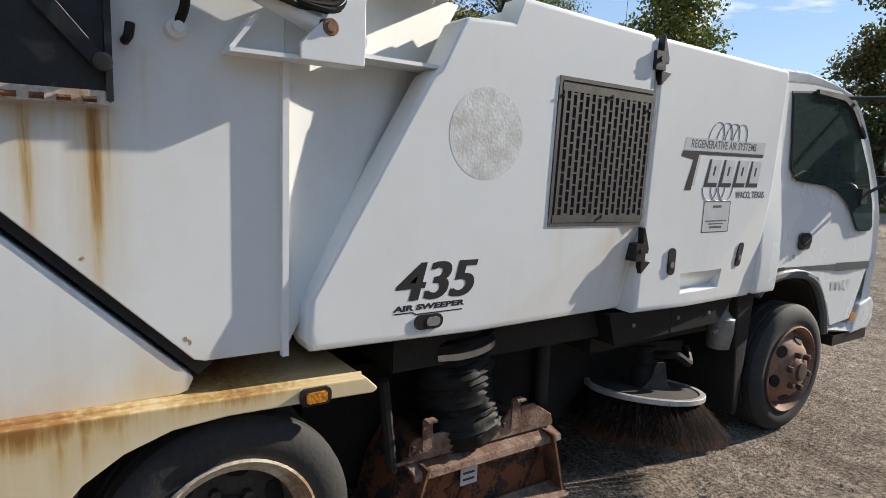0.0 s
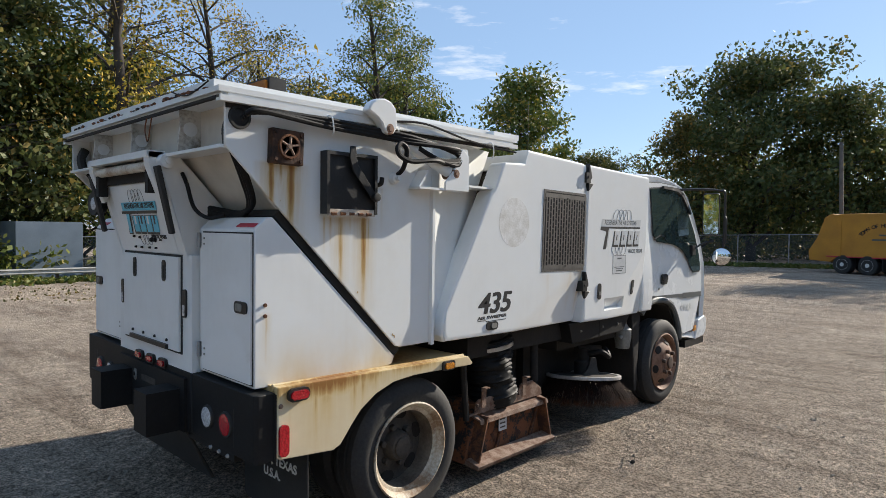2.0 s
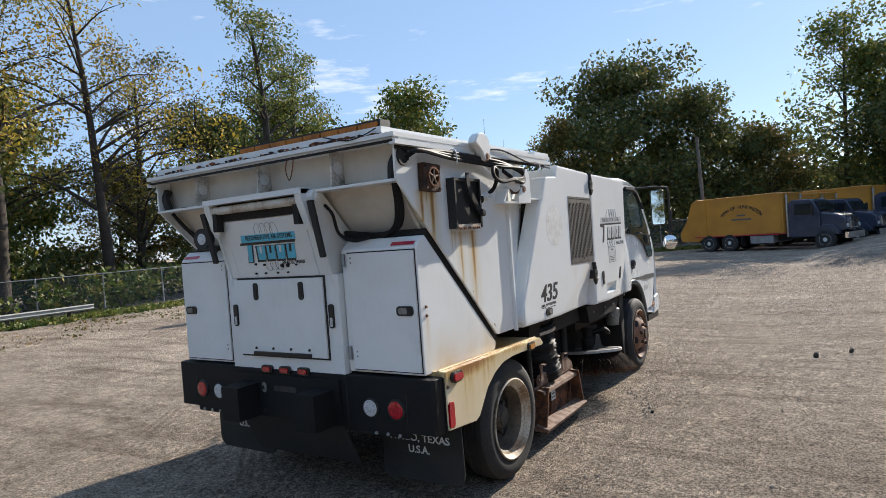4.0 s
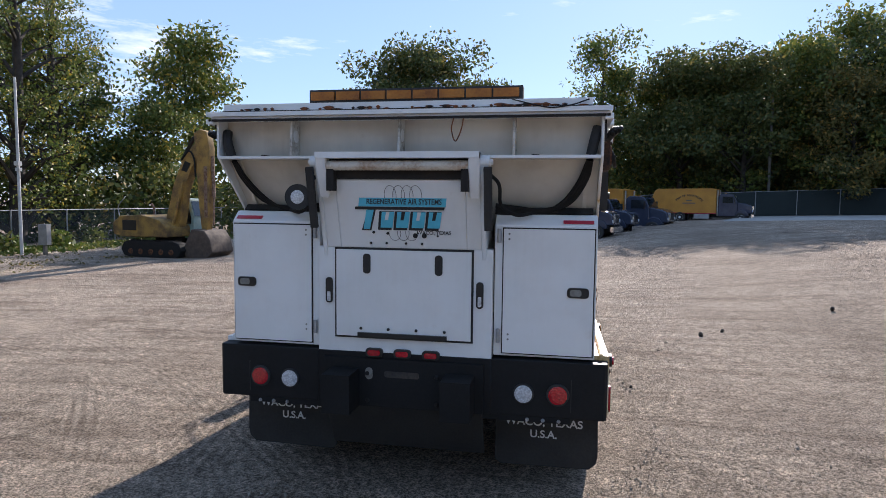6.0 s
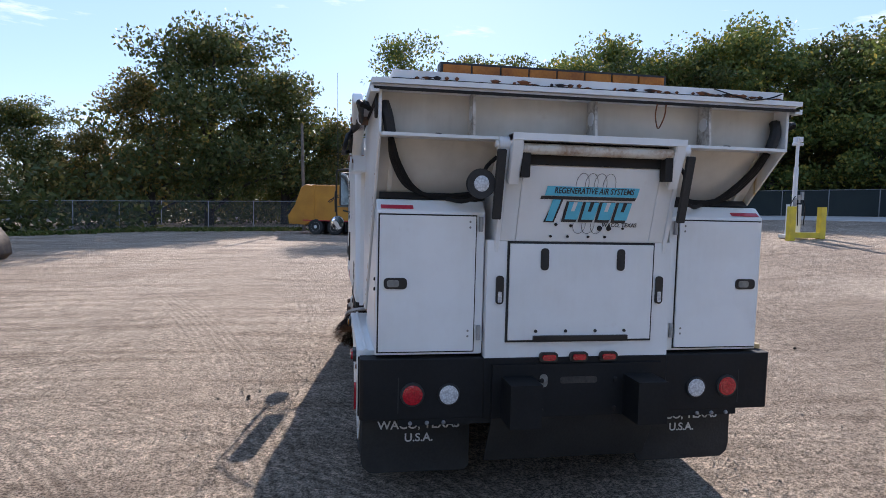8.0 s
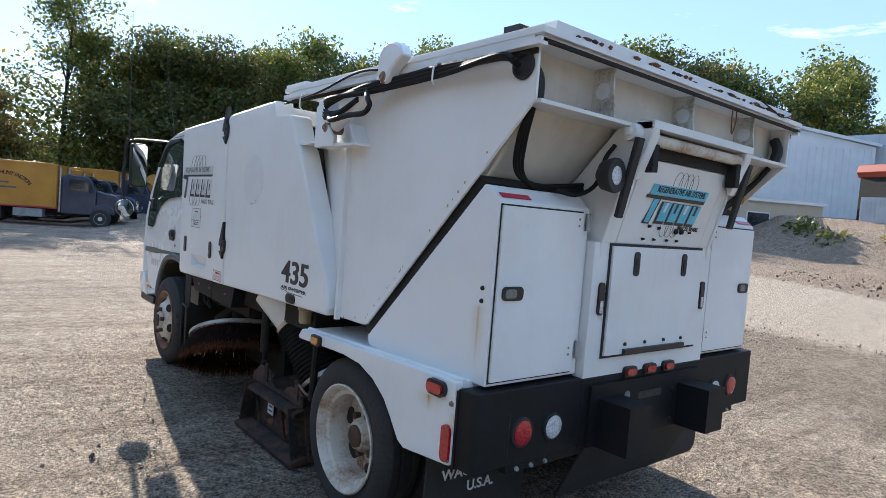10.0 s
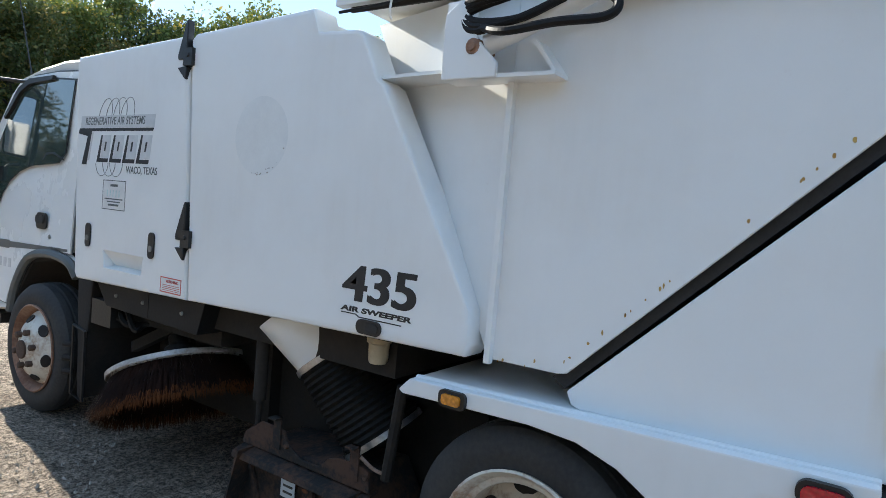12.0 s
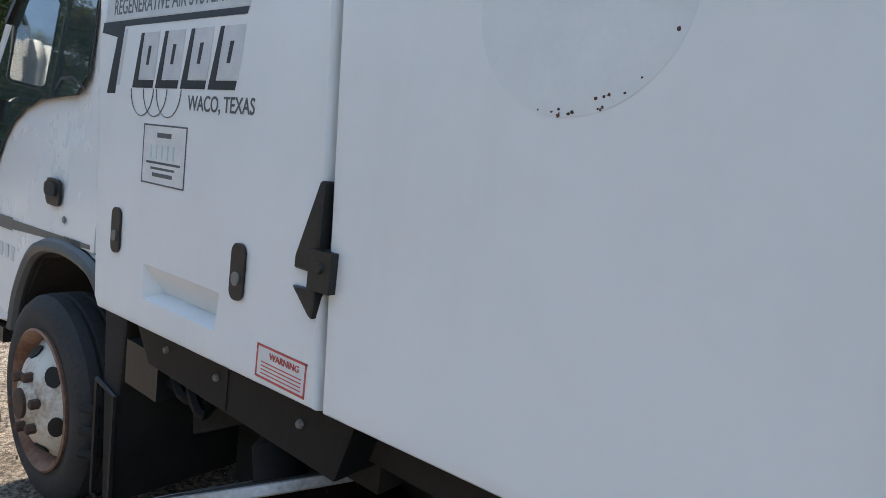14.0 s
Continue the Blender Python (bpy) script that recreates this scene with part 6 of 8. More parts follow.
for j in range(len(ys) - 1):
    for i in range(W - 1):
        gf.append((j * W + i, j * W + i + 1, (j + 1) * W + i + 1, (j + 1) * W + i))
me = bpy.data.meshes.new("ground")
me.from_pydata(gv, [], gf)
me.polygons.foreach_set("use_smooth", [True] * len(me.polygons))
me.materials.append(ground_material())
tagged(new("ground", me), "dusty grey-brown gravel yard with tyre tracks", "ground", kind="structure")


# ---- trees and woods ----
BARK = worn("bark", (0.075, 0.06, 0.048), (0.035, 0.028, 0.022), 0.95, 0.0, 2, 20, 0.9)
LEAF_DK = leaf("leaves_dark_green", (0.062, 0.085, 0.026), (0.120, 0.135, 0.036), (0.26, 0.20, 0.055))
LEAF_MID = leaf("leaves_green", (0.075, 0.112, 0.026), (0.165, 0.195, 0.042), (0.42, 0.32, 0.057))
LEAF_YEL = leaf("leaves_yellow", (0.150, 0.165, 0.034), (0.52, 0.37, 0.046), (0.74, 0.47, 0.046))
LEAF_RUS = leaf("leaves_turning", (0.085, 0.098, 0.032), (0.215, 0.170, 0.045), (0.42, 0.25, 0.06))
GRASS = leaf("grass_blades", (0.07, 0.11, 0.02), (0.16, 0.18, 0.04), (0.28, 0.24, 0.08))


def leaf_mesh(name, centres, per, spread, size, mat, seed, flat_z=0.75):
    """Many small bent leaves in clumps round the given centres (x, y, z, radius)."""
    r = np.random.default_rng(seed)
    c = np.repeat(np.array(centres), per, axis=0)
    d = r.normal(size=(len(c), 3))
    d /= np.linalg.norm(d, axis=1)[:, None]
    rad = c[:, 3:4] * spread * r.uniform(0.15, 1.0, (len(c), 1)) ** 0.5
    p = c[:, :3] + d * rad * np.array([1, 1, flat_z])
    u = r.normal(size=(len(c), 3))
    u /= np.linalg.norm(u, axis=1)[:, None]
    w = np.cross(u, r.normal(size=(len(c), 3)))
    w /= np.linalg.norm(w, axis=1)[:, None] + 1e-9
    s = size * r.uniform(0.55, 1.25, (len(c), 1))
    v = np.stack([p - u * s, p + w * s * 0.55, p + u * s + np.cross(u, w) * s * 0.3, p - w * s * 0.55], 1).reshape(-1, 3)
    me = bpy.data.meshes.new(name)
    n = len(c)
    me.vertices.add(4 * n), me.loops.add(4 * n), me.polygons.add(n)
    me.vertices.foreach_set("co", v.ravel())
    me.loops.foreach_set("vertex_index", np.arange(4 * n, dtype=np.int32))
    me.polygons.foreach_set("loop_start", np.arange(0, 4 * n, 4, dtype=np.int32))
    me.polygons.foreach_set("loop_total", np.full(n, 4, dtype=np.int32))
    me.update()
    me.materials.append(mat)
    return me


def limbs(rnd, height, spread, fork, count, lean=0.0, thick=0.28):
    """Trunk and tapering limbs; gives the mesh and the limb ends."""
    out, ends = [], []
    top = Vector((lean * height, 0.1 * height * rnd.uniform(-1, 1), height * 0.82))
    base = [Vector((0, 0, -0.4)), Vector((lean * height * 0.2, rnd.uniform(-0.2, 0.2), height * 0.25)), Vector((lean * height * 0.5, rnd.uniform(-0.4, 0.4), height * 0.55)), top]
    out.append(tube(base, thick, 7, 4, [thick, thick * 0.85, thick * 0.72, thick * 0.6, thick * 0.5, thick * 0.4, thick * 0.3, thick * 0.2]))
    line = smooth_line(base, 6)
    for i in range(count):
        f = fork + (1 - fork) * (i + rnd.random()) / count
        p = line[min(len(line) - 1, int(f * len(line)))]
        a = rnd.uniform(0, 2 * math.pi)
        reach = spread * rnd.uniform(0.55, 1.0) * (1.1 - 0.55 * f)
        e = p + Vector((math.cos(a) * reach, math.sin(a) * reach, rnd.uniform(0.18, 0.55) * reach + 0.4))
        m = (p + e) / 2 + Vector((0, 0, 0.12 * reach))
        t = thick * 0.42 * (1.15 - f)
        out.append(tube([p, m, e], t, 5, 3, [t, t * 0.8, t * 0.6, t * 0.45, t * 0.3, t * 0.15]))
        ends += [e, (m + e) / 2, m]
        for k in range(2):
            b = rnd.uniform(0, 2 * math.pi)
            q = m + Vector((math.cos(b), math.sin(b), rnd.uniform(0.1, 0.7))) * reach * 0.5
            out.append(tube([m, q], t * 0.4, 4, 0, [t * 0.4, t * 0.1]))
            ends.append(q)
    return join(*out), ends


def tree(name, label, seed, height, spread, mat, fork=0.2, count=18, per=130, size=0.17, clump=1.25, lean=0.0, thick=0.28, keep=1.0):
    rnd = random.Random(seed)
    t = thing(name, (0, 0, 0), label, "tree", "trees round the yard")
    bm, ends = limbs(rnd, height, spread, fork, count, lean, thick)
    part("trunk", bm, BARK, t, smooth=60)
    if per:
        ends = [e for e in ends if rnd.random() < keep]
        cs = [(e.x, e.y, e.z, clump * rnd.uniform(0.6, 1.25)) for e in ends] + [(lean * height, 0, height * 0.86, clump * 1.1), (lean * height * 0.9, 0.3, height * 0.78, clump)]
        c = new("crown", leaf_mesh("crown", cs, per, 1.0, size, mat, seed))
        c.parent = t
        tagged(c, kind="stuff")
    return t


def stand(t, x, y, s=1.0, turn=0.0, sz=None, first=False, sink=0.0):
    m = Matrix.Translation((x, y, ground_z(x, y) - sink)) @ Matrix.Rotation(radians(turn), 4, "Z") @ Matrix.Diagonal((s, s, sz or s, 1))
    if first:
        t.matrix_basis = m
        return t
    return copy_thing(t, m)


rnd = random.Random(11)
oak = tree("oak_tree", "broad dark green tree behind the yard fence", 3, 12.6, 6.2, LEAF_DK, 0.10, 32, 135, 0.15, 1.35, 0.0, 0.30)
maple = tree("maple_tree", "tall green tree with turning leaves behind the fence", 5, 12.4, 4.8, LEAF_RUS, 0.10, 30, 100, 0.15, 1.2, 0.02, 0.26)
ash = tree("ash_tree", "green leafy tree in the wood edge", 8, 12.0, 4.6, LEAF_MID, 0.08, 30, 100, 0.15, 1.2, -0.02, 0.24)
vine = tree("vine_clad_tree", "tall tree overgrown with yellow-green vines", 21, 15.5, 3.6, LEAF_MID, 0.06, 34, 95, 0.085, 0.95, 0.03, 0.36, 0.75)
yellow = tree("yellow_tree", "slender tree with yellow autumn leaves", 31, 14.5, 5.0, LEAF_YEL, 0.32, 26, 85, 0.066, 1.10, -0.05, 0.24, 0.55)
walnut = tree("walnut_tree", "tall thin-leaved tree with yellowing leaves behind the rail", 61, 13.5, 4.8, LEAF_RUS, 0.22, 26, 95, 0.078, 1.10, 0.03, 0.25, 0.60)
wispy = tree("locust_tree", "open feathery tree standing above the wood edge", 41, 15.4, 4.2, LEAF_MID, 0.30, 20, 55, 0.14, 1.2, 0.02, 0.22, 0.85)
bare = tree("bare_tree", "thin leafless tree behind the fence", 51, 11.5, 3.2, LEAF_YEL, 0.28, 20, 8, 0.12, 0.9, 0.04, 0.13, 0.5)

# single trees that stand out
stand(vine, -24.4, 21.6, 1.1, 20, first=True)
stand(oak, -9.4, 39.8, 1.06, 40, first=True)
stand(maple, -13.2, 41.0, 0.84, 70, first=True)
stand(wispy, 3.4, 45.0, 1.0, 10, first=True)
stand(yellow, -25.5, 13.0, 1.22, 60, first=True)
stand(walnut, -27, 2, 1.15, 90, first=True)
stand(bare, -24.5, 17.2, 1.05, 30, first=True)
stand(ash, -26.0, 38.5, 1.18, 15, first=True)
for t, x, y, s, a in ((yellow, -24.5, 8.0, 1.18, 150), (vine, -25.5, 25.5, 0.95, 200), (walnut, -29, 9, 1.12, 120), (oak, -27.5, 3.2, 0.95, 90), (ash, -27.5, 6.8, 0.72, 50), (oak, -27, -8, 1.0, 10), (walnut, -28, 16, 0.9, 33), (ash, -24.5, 32, 0.62, 200),
                       (oak, -20.5, 40, 0.60, 80), (maple, -17.0, 40.5, 0.62, 170), (oak, -4.8, 42.0, 0.80, 140), (maple, -0.8, 43.0, 0.76, 20), (ash, 6.8, 45, 0.80, 250)):
    stand(t, x, y, s, a)
# the wood edge round the back and to the right
belt = [oak, maple, ash, maple, oak, ash]
for i in range(34):
    az = radians(12 + 2.55 * i)
    for row, (r, s) in enumerate(((45.0, 0.84), (51.0, 0.97))):
        if row and i % 2:
            continue
        d = r + 2.0 * math.sin(i * 2.3) + (17 if az > radians(70) else 0)
        x, y = d * math.sin(az) - 0.5, d * math.cos(az) - 2
        stand(belt[(i * 5 + row * 3) % 6], x, y, s * rnd.uniform(0.90, 1.05), rnd.uniform(0, 360))
for i in range(12):
    az = radians(-150 + 9.5 * i)
    stand(belt[i % 6], 40 * math.sin(az), 36 * math.cos(az) + 4, rnd.uniform(0.85, 1.0), rnd.uniform(0, 360))

# unseen trees added behind the camera, for reflections and darker rear faces
for i in range(14):
    az = radians(100 + 9.0 * i)
    stand(belt[(i * 5) % 6], 52 * math.sin(az), 46 * math.cos(az) + 2, rnd.uniform(0.9, 1.05), rnd.uniform(0, 360))


# undergrowth closing the wood
def thicket(name, label, pts, mat, per, size, seed):
    ob = new(name, leaf_mesh(name, pts, per, 1.0, size, mat, seed, 0.9))
    return tagged(ob, label, "undergrowth", kind="stuff")


pts = []
for i in range(330):
    az = radians(-76 + 176 * (i + rnd.random()) / 330)
    d = (34 + 8 * rnd.random()) if az < radians(-22) else (44 + 9 * rnd.random())
    x, y = d * math.sin(az), d * math.cos(az) - 1
    if az < radians(-22):
        x, y = d * math.sin(az) * 0.86, d * math.cos(az)
    for z in (0.6, 2.4, 4.4, 6.4):
        if rnd.random() < (0.85 if az > radians(-22) else 0.8 - 0.22 * z):
            pts.append((x + rnd.uniform(-1, 1), y + rnd.uniform(-1, 1), ground_z(x, y) + z + rnd.uniform(-0.7, 0.7), 1.7))
for i in range(150):
    az = radians(-70 + 160 * i / 150)
    if az < radians(-24):
        continue
    d = 50 + 3 * rnd.random()
    for z in (0.5, 2.2, 4.0):
        pts.append((d * math.sin(az), d * math.cos(az), ground_z(d * math.sin(az), d * math.cos(az)) + z, 1.8))
thicket("undergrowth", "dark dense undergrowth below the trees", pts, LEAF_DK, 110, 0.19, 77)
# a dark sheet behind the wood's edge, its depth of shade put into the colour
WOOD_DEPTH = worn("shaded_wood", (0.030, 0.034, 0.016), (0.075, 0.07, 0.032), 0.95, 0.0, 0.5, 3.0, 0.6, spec=0.1)
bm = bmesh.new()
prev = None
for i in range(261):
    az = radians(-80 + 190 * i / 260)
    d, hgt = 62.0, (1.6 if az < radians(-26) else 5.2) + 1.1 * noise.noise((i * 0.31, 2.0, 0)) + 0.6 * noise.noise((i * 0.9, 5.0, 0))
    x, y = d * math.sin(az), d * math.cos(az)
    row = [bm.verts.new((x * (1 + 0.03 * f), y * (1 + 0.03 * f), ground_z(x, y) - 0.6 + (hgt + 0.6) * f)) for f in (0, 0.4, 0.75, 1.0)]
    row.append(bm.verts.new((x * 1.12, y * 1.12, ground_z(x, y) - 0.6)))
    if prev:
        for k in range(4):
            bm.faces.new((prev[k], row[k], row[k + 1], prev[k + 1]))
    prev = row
tagged(finish("backdrop", bm, WOOD_DEPTH, None, "dark sheet painted as the shaded depth of the wood", 60), "dark sheet painted as the shaded depth of the wood", "wood", kind="structure")
pts = [(-23.5 + rnd.uniform(-1.5, 2), rnd.uniform(-6, 14), -0.3 + rnd.uniform(0.2, 1.3), 0.8) for _ in range(42)] + [(-19.6 + rnd.uniform(-0.8, 0.6), 13 + 15 * rnd.random(), 0.0, 0.5) for _ in range(14)]
pts += [(24.4 + rnd.uniform(-0.9, 0.9), rnd.uniform(-9, 9), 1.75 + rnd.uniform(-0.3, 0.45), 0.65) for _ in range(46)]
thicket("shrubs", "low sunlit green shrubs", pts, GRASS, 110, 0.14, 78)

# strips of grass
gl = []
for x0, y0, x1, y1, n, w in ((-20.8, 10, -17.4, 27, 1700, 1.3), (-22.5, -8, -20.8, 10, 1900, 1.3), (-9.5, 32.2, -3.0, 32.0, 700, 0.8), (-17.4, 27, -10, 33, 500, 0.8)):
    for _ in range(n):
        f = rnd.random()
        x, y = x0 + (x1 - x0) * f + rnd.gauss(0, w * 0.5), y0 + (y1 - y0) * f + rnd.gauss(0, w * 0.5)
        gl.append((x, y, ground_z(x, y) + 0.06, 0.12))
ob = new("grass_strip", leaf_mesh("grass_strip", gl, 5, 1.0, 0.10, GRASS, 5, 0.9))
tagged(ob, "rough grass along the fence", "grass", kind="stuff")
fallen = [(rnd.uniform(-19, -13), rnd.uniform(-6, 16), 0, 0.4) for _ in range(260)]
fallen = [(x, y, ground_z(x, y) + 0.01, 0.5) for x, y, _, _ in fallen]
ob = new("fallen_leaves", leaf_mesh("fallen_leaves", fallen, 6, 1.0, 0.05, LEAF_RUS, 6, 0.02))
tagged(ob, "brown fallen leaves on the yard's edge", "leaves", kind="stuff")

# ---- fence ----
FENCE_MESH = bpy.data.materials.new("chain_link")
FENCE_MESH.use_nodes = True
fn, fl = FENCE_MESH.node_tree.nodes, FENCE_MESH.node_tree.links
fx = fn.new("ShaderNodeMixShader")
fx.inputs[0].default_value = 0.22
ft = fn.new("ShaderNodeBsdfTransparent")
fn["Principled BSDF"].inputs["Base Color"].default_value = (0.12, 0.13, 0.13, 1)
fl.new(ft.outputs[0], fx.inputs[1]), fl.new(fn["Principled BSDF"].outputs[0], fx.inputs[2]), fl.new(fx.outputs[0], fn["Material Output"].inputs[0])
SCREEN = worn("dark_fence_screen", (0.012, 0.022, 0.022), (0.03, 0.04, 0.038), 0.8, 0, 0.8, 20, 0.2)


def fence(name, label, line, h, step, screen):
    f = thing(name, (line[0][0], line[0][1], ground_z(*line[0])), label, "fence", kind="")
    o = Vector((line[0][0], line[0][1], ground_z(*line[0])))
    pole_m = GALV
    pts = []
    for (ax, ay), (bx, by) in zip(line, line[1:]):
        n = max(1, round(math.hypot(bx - ax, by - ay) / step))
        pts += [(ax + (bx - ax) * k / n, ay + (by - ay) * k / n) for k in range(n)]
    pts.append(line[-1])
    q = [Vector((x, y, ground_z(x, y))) - o for x, y in pts]
    for p in q:
        part("post", rod(p - Vector((0, 0, 0.2)), p + Vector((0, 0, h + 0.03)), 0.028, 8), pole_m, f)
    for a, b in zip(q, q[1:]):
        part("top_rail", rod(a + Vector((0, 0, h)), b + Vector((0, 0, h)), 0.02, 6), pole_m, f)
        bm = bmesh.new()
        off = Vector((-(b - a).y, (b - a).x, 0)).normalized() * 0.03
        lo, hi = Vector((0, 0, 0.02)), Vector((0, 0, h - 0.02))
        if screen:
            v = [bm.verts.new(c) for c in (a + lo + off, b + lo + off, b + hi + off, a + hi + off, a + lo + off * 1.8, b + lo + off * 1.8, b + hi + off * 1.8, a + hi + off * 1.8)]
            for t in ((0, 1, 2, 3), (7, 6, 5, 4), (0, 4, 5, 1), (1, 5, 6, 2), (2, 6, 7, 3), (3, 7, 4, 0)):
                bm.faces.new([v[i] for i in t])
        else:
            bm.faces.new([bm.verts.new(c) for c in (a + lo + off, b + lo + off, b + hi + off, a + hi + off)])
        part("screen" if screen else "wire_mesh", bm, SCREEN if screen else FENCE_MESH, f, smooth=0)
    return f


fence("chain_link_fence", "galvanised chain-link fence along the woods", [(-22.6, 6), (-20.8, 15), (-18.2, 29), (-11, 34.5), (-1, 35.5), (8, 38)], 1.6, 2.35, False)
fence("screened_fence", "dark screened fence beside the road", [(8, 38), (17, 37), (25, 30), (31, 22.5)], 1.5, 2.4, True)

# guard rail
gr = thing("guard_rail", (-21.5, -8, ground_z(-21.5, -8)), "weathered pale steel guard rail", "guard rail")
prof = [(0.0, 0.32), (0.03, 0.36), (0.0, 0.40), (0.0, 0.44), (0.03, 0.48), (0.0, 0.52), (-0.02, 0.52), (-0.02, 0.32)]
part("rail", moved(prism(prof, "y", 0, 17.5), pose(0, 0, 0, 0, 0, -3)), worn("pale_rail", (0.55, 0.54, 0.50), (0.38, 0.36, 0.32), 0.6), gr)
for k in range(9):
    part("rail_post", moved(box(-0.12, -0.03, 1.0 + 1.95 * k, 1.1 + 1.95 * k, -0.2, 0.5), pose(0, 0, 0, 0, 0, -3)), BARK, gr)

# poles
def pole(name, x, y, h, r, mat, label, lean=0.0):
    p = thing(name, (x, y, ground_z(x, y)), label, "pole")
    part("shaft", rod((0, 0, -0.3), (lean * h, 0, h), r, 10, r * 0.75), mat, p)
    return p


POLE_W = worn("pale_pole", (0.62, 0.62, 0.60), (0.45, 0.44, 0.42), 0.6)
WOOD = worn("grey_wood", (0.20, 0.18, 0.155), (0.12, 0.105, 0.09), 0.9, 0, 4, 40, 0.4)
wp = pole("lamp_post", -18.2, 15.6, 6.3, 0.06, POLE_W, "pale slender post at the fence")
part("post_box", join(box(-0.08, 0.10, -0.1, 0.06, 3.2, 3.35, 0.01), box(-0.03, 0.14, -0.1, 0.02, 3.0, 3.12, 0.01)), POLE_W, wp)
mb = thing("meter_box", (-17.5, 15.9, ground_z(-17.5, 15.9)), "grey metal box on a short post", "box")
part("case", box(-0.18, 0.18, -0.1, 0.1, 0.35, 1.1, 0.02), GALV, mb)
part("leg", box(-0.05, 0.05, -0.05, 0.05, -0.2, 0.35), WOOD, mb)
up_ = pole("utility_pole", -2.9, 31.6, 5.8, 0.10, WOOD, "grey wooden utility pole behind the refuse truck", -0.03)
pole("utility_pole", 13.5, 38.5, 7.5, 0.10, WOOD, "grey wooden utility pole in front of the wood")
for x, y, h in ((21, 36.5, 6.5), (23.5, 34.5, 7.0), (26.5, 33, 6.0)):
    pole("tree_stem", x, y, h, 0.09, POLE_W, "pale bare stem at the wood edge")


# ---- vehicles and plant in the distance ----
# tan cladding, and a darker copy with the unlit front's shade in its colour
TAN, TAN_SHADED = worn("tan_cladding", (0.52, 0.46, 0.36), (0.44, 0.38, 0.29), 0.7, 0, 1.5, 30, 0.1), worn("shaded_tan_cladding", (0.34, 0.30, 0.25), (0.28, 0.25, 0.21), 0.7, 0, 1.5, 30, 0.1)
STEELBLUE = worn("container_blue_grey", (0.20, 0.25, 0.30), (0.15, 0.19, 0.23), 0.6, 0, 1.5, 30, 0.1)
PALEGREY = worn("container_pale", (0.55, 0.58, 0.60), (0.42, 0.44, 0.46), 0.6, 0, 1.5, 30, 0.1)
MAROON = plain("maroon_paint", (0.11, 0.018, 0.026), 0.22)
SILVER = plain("silver_paint", (0.50, 0.51, 0.52), 0.25, 0.3)
DKGREY = plain("dark_car_paint", (0.05, 0.055, 0.06), 0.25)
CARWHITE = plain("white_car_paint", (0.72, 0.72, 0.71), 0.25)
FARGLASS = plain("dark_glass", (0.02, 0.025, 0.03), 0.05, 0, 0.8, 0)
WHITE_FAR = worn("white_metal_sheet", (0.72, 0.74, 0.75), (0.62, 0.63, 0.63), 0.5, 0, 1.5, 30, 0.1)
CONEORANGE = plain("barrel_orange", (0.75, 0.16, 0.02), 0.45)


def far_wheel(owner, x, y, r, w, rim, s=1):
    """A small wheel across y, its face to the side s."""
    t = part("wheel", moved(lathe([(-w, r * 0.6), (-w, r * 0.93), (-w + 0.03, r), (-0.03, r), (0, r * 0.93), (0, r * 0.6)], 24, "y"), pose(x, y, r) @ Matrix.Diagonal((1, s, 1, 1))), TYRE, owner)
    part("rim", moved(lathe([(-0.05, r * 0.62), (0.004, r * 0.60), (-0.02, r * 0.5), (-0.03, r * 0.25), (0.0, r * 0.22), (0.01, r * 0.1)], 20, "y"), pose(x, y, r) @ Matrix.Diagonal((1, s, 1, 1))), rim, t)


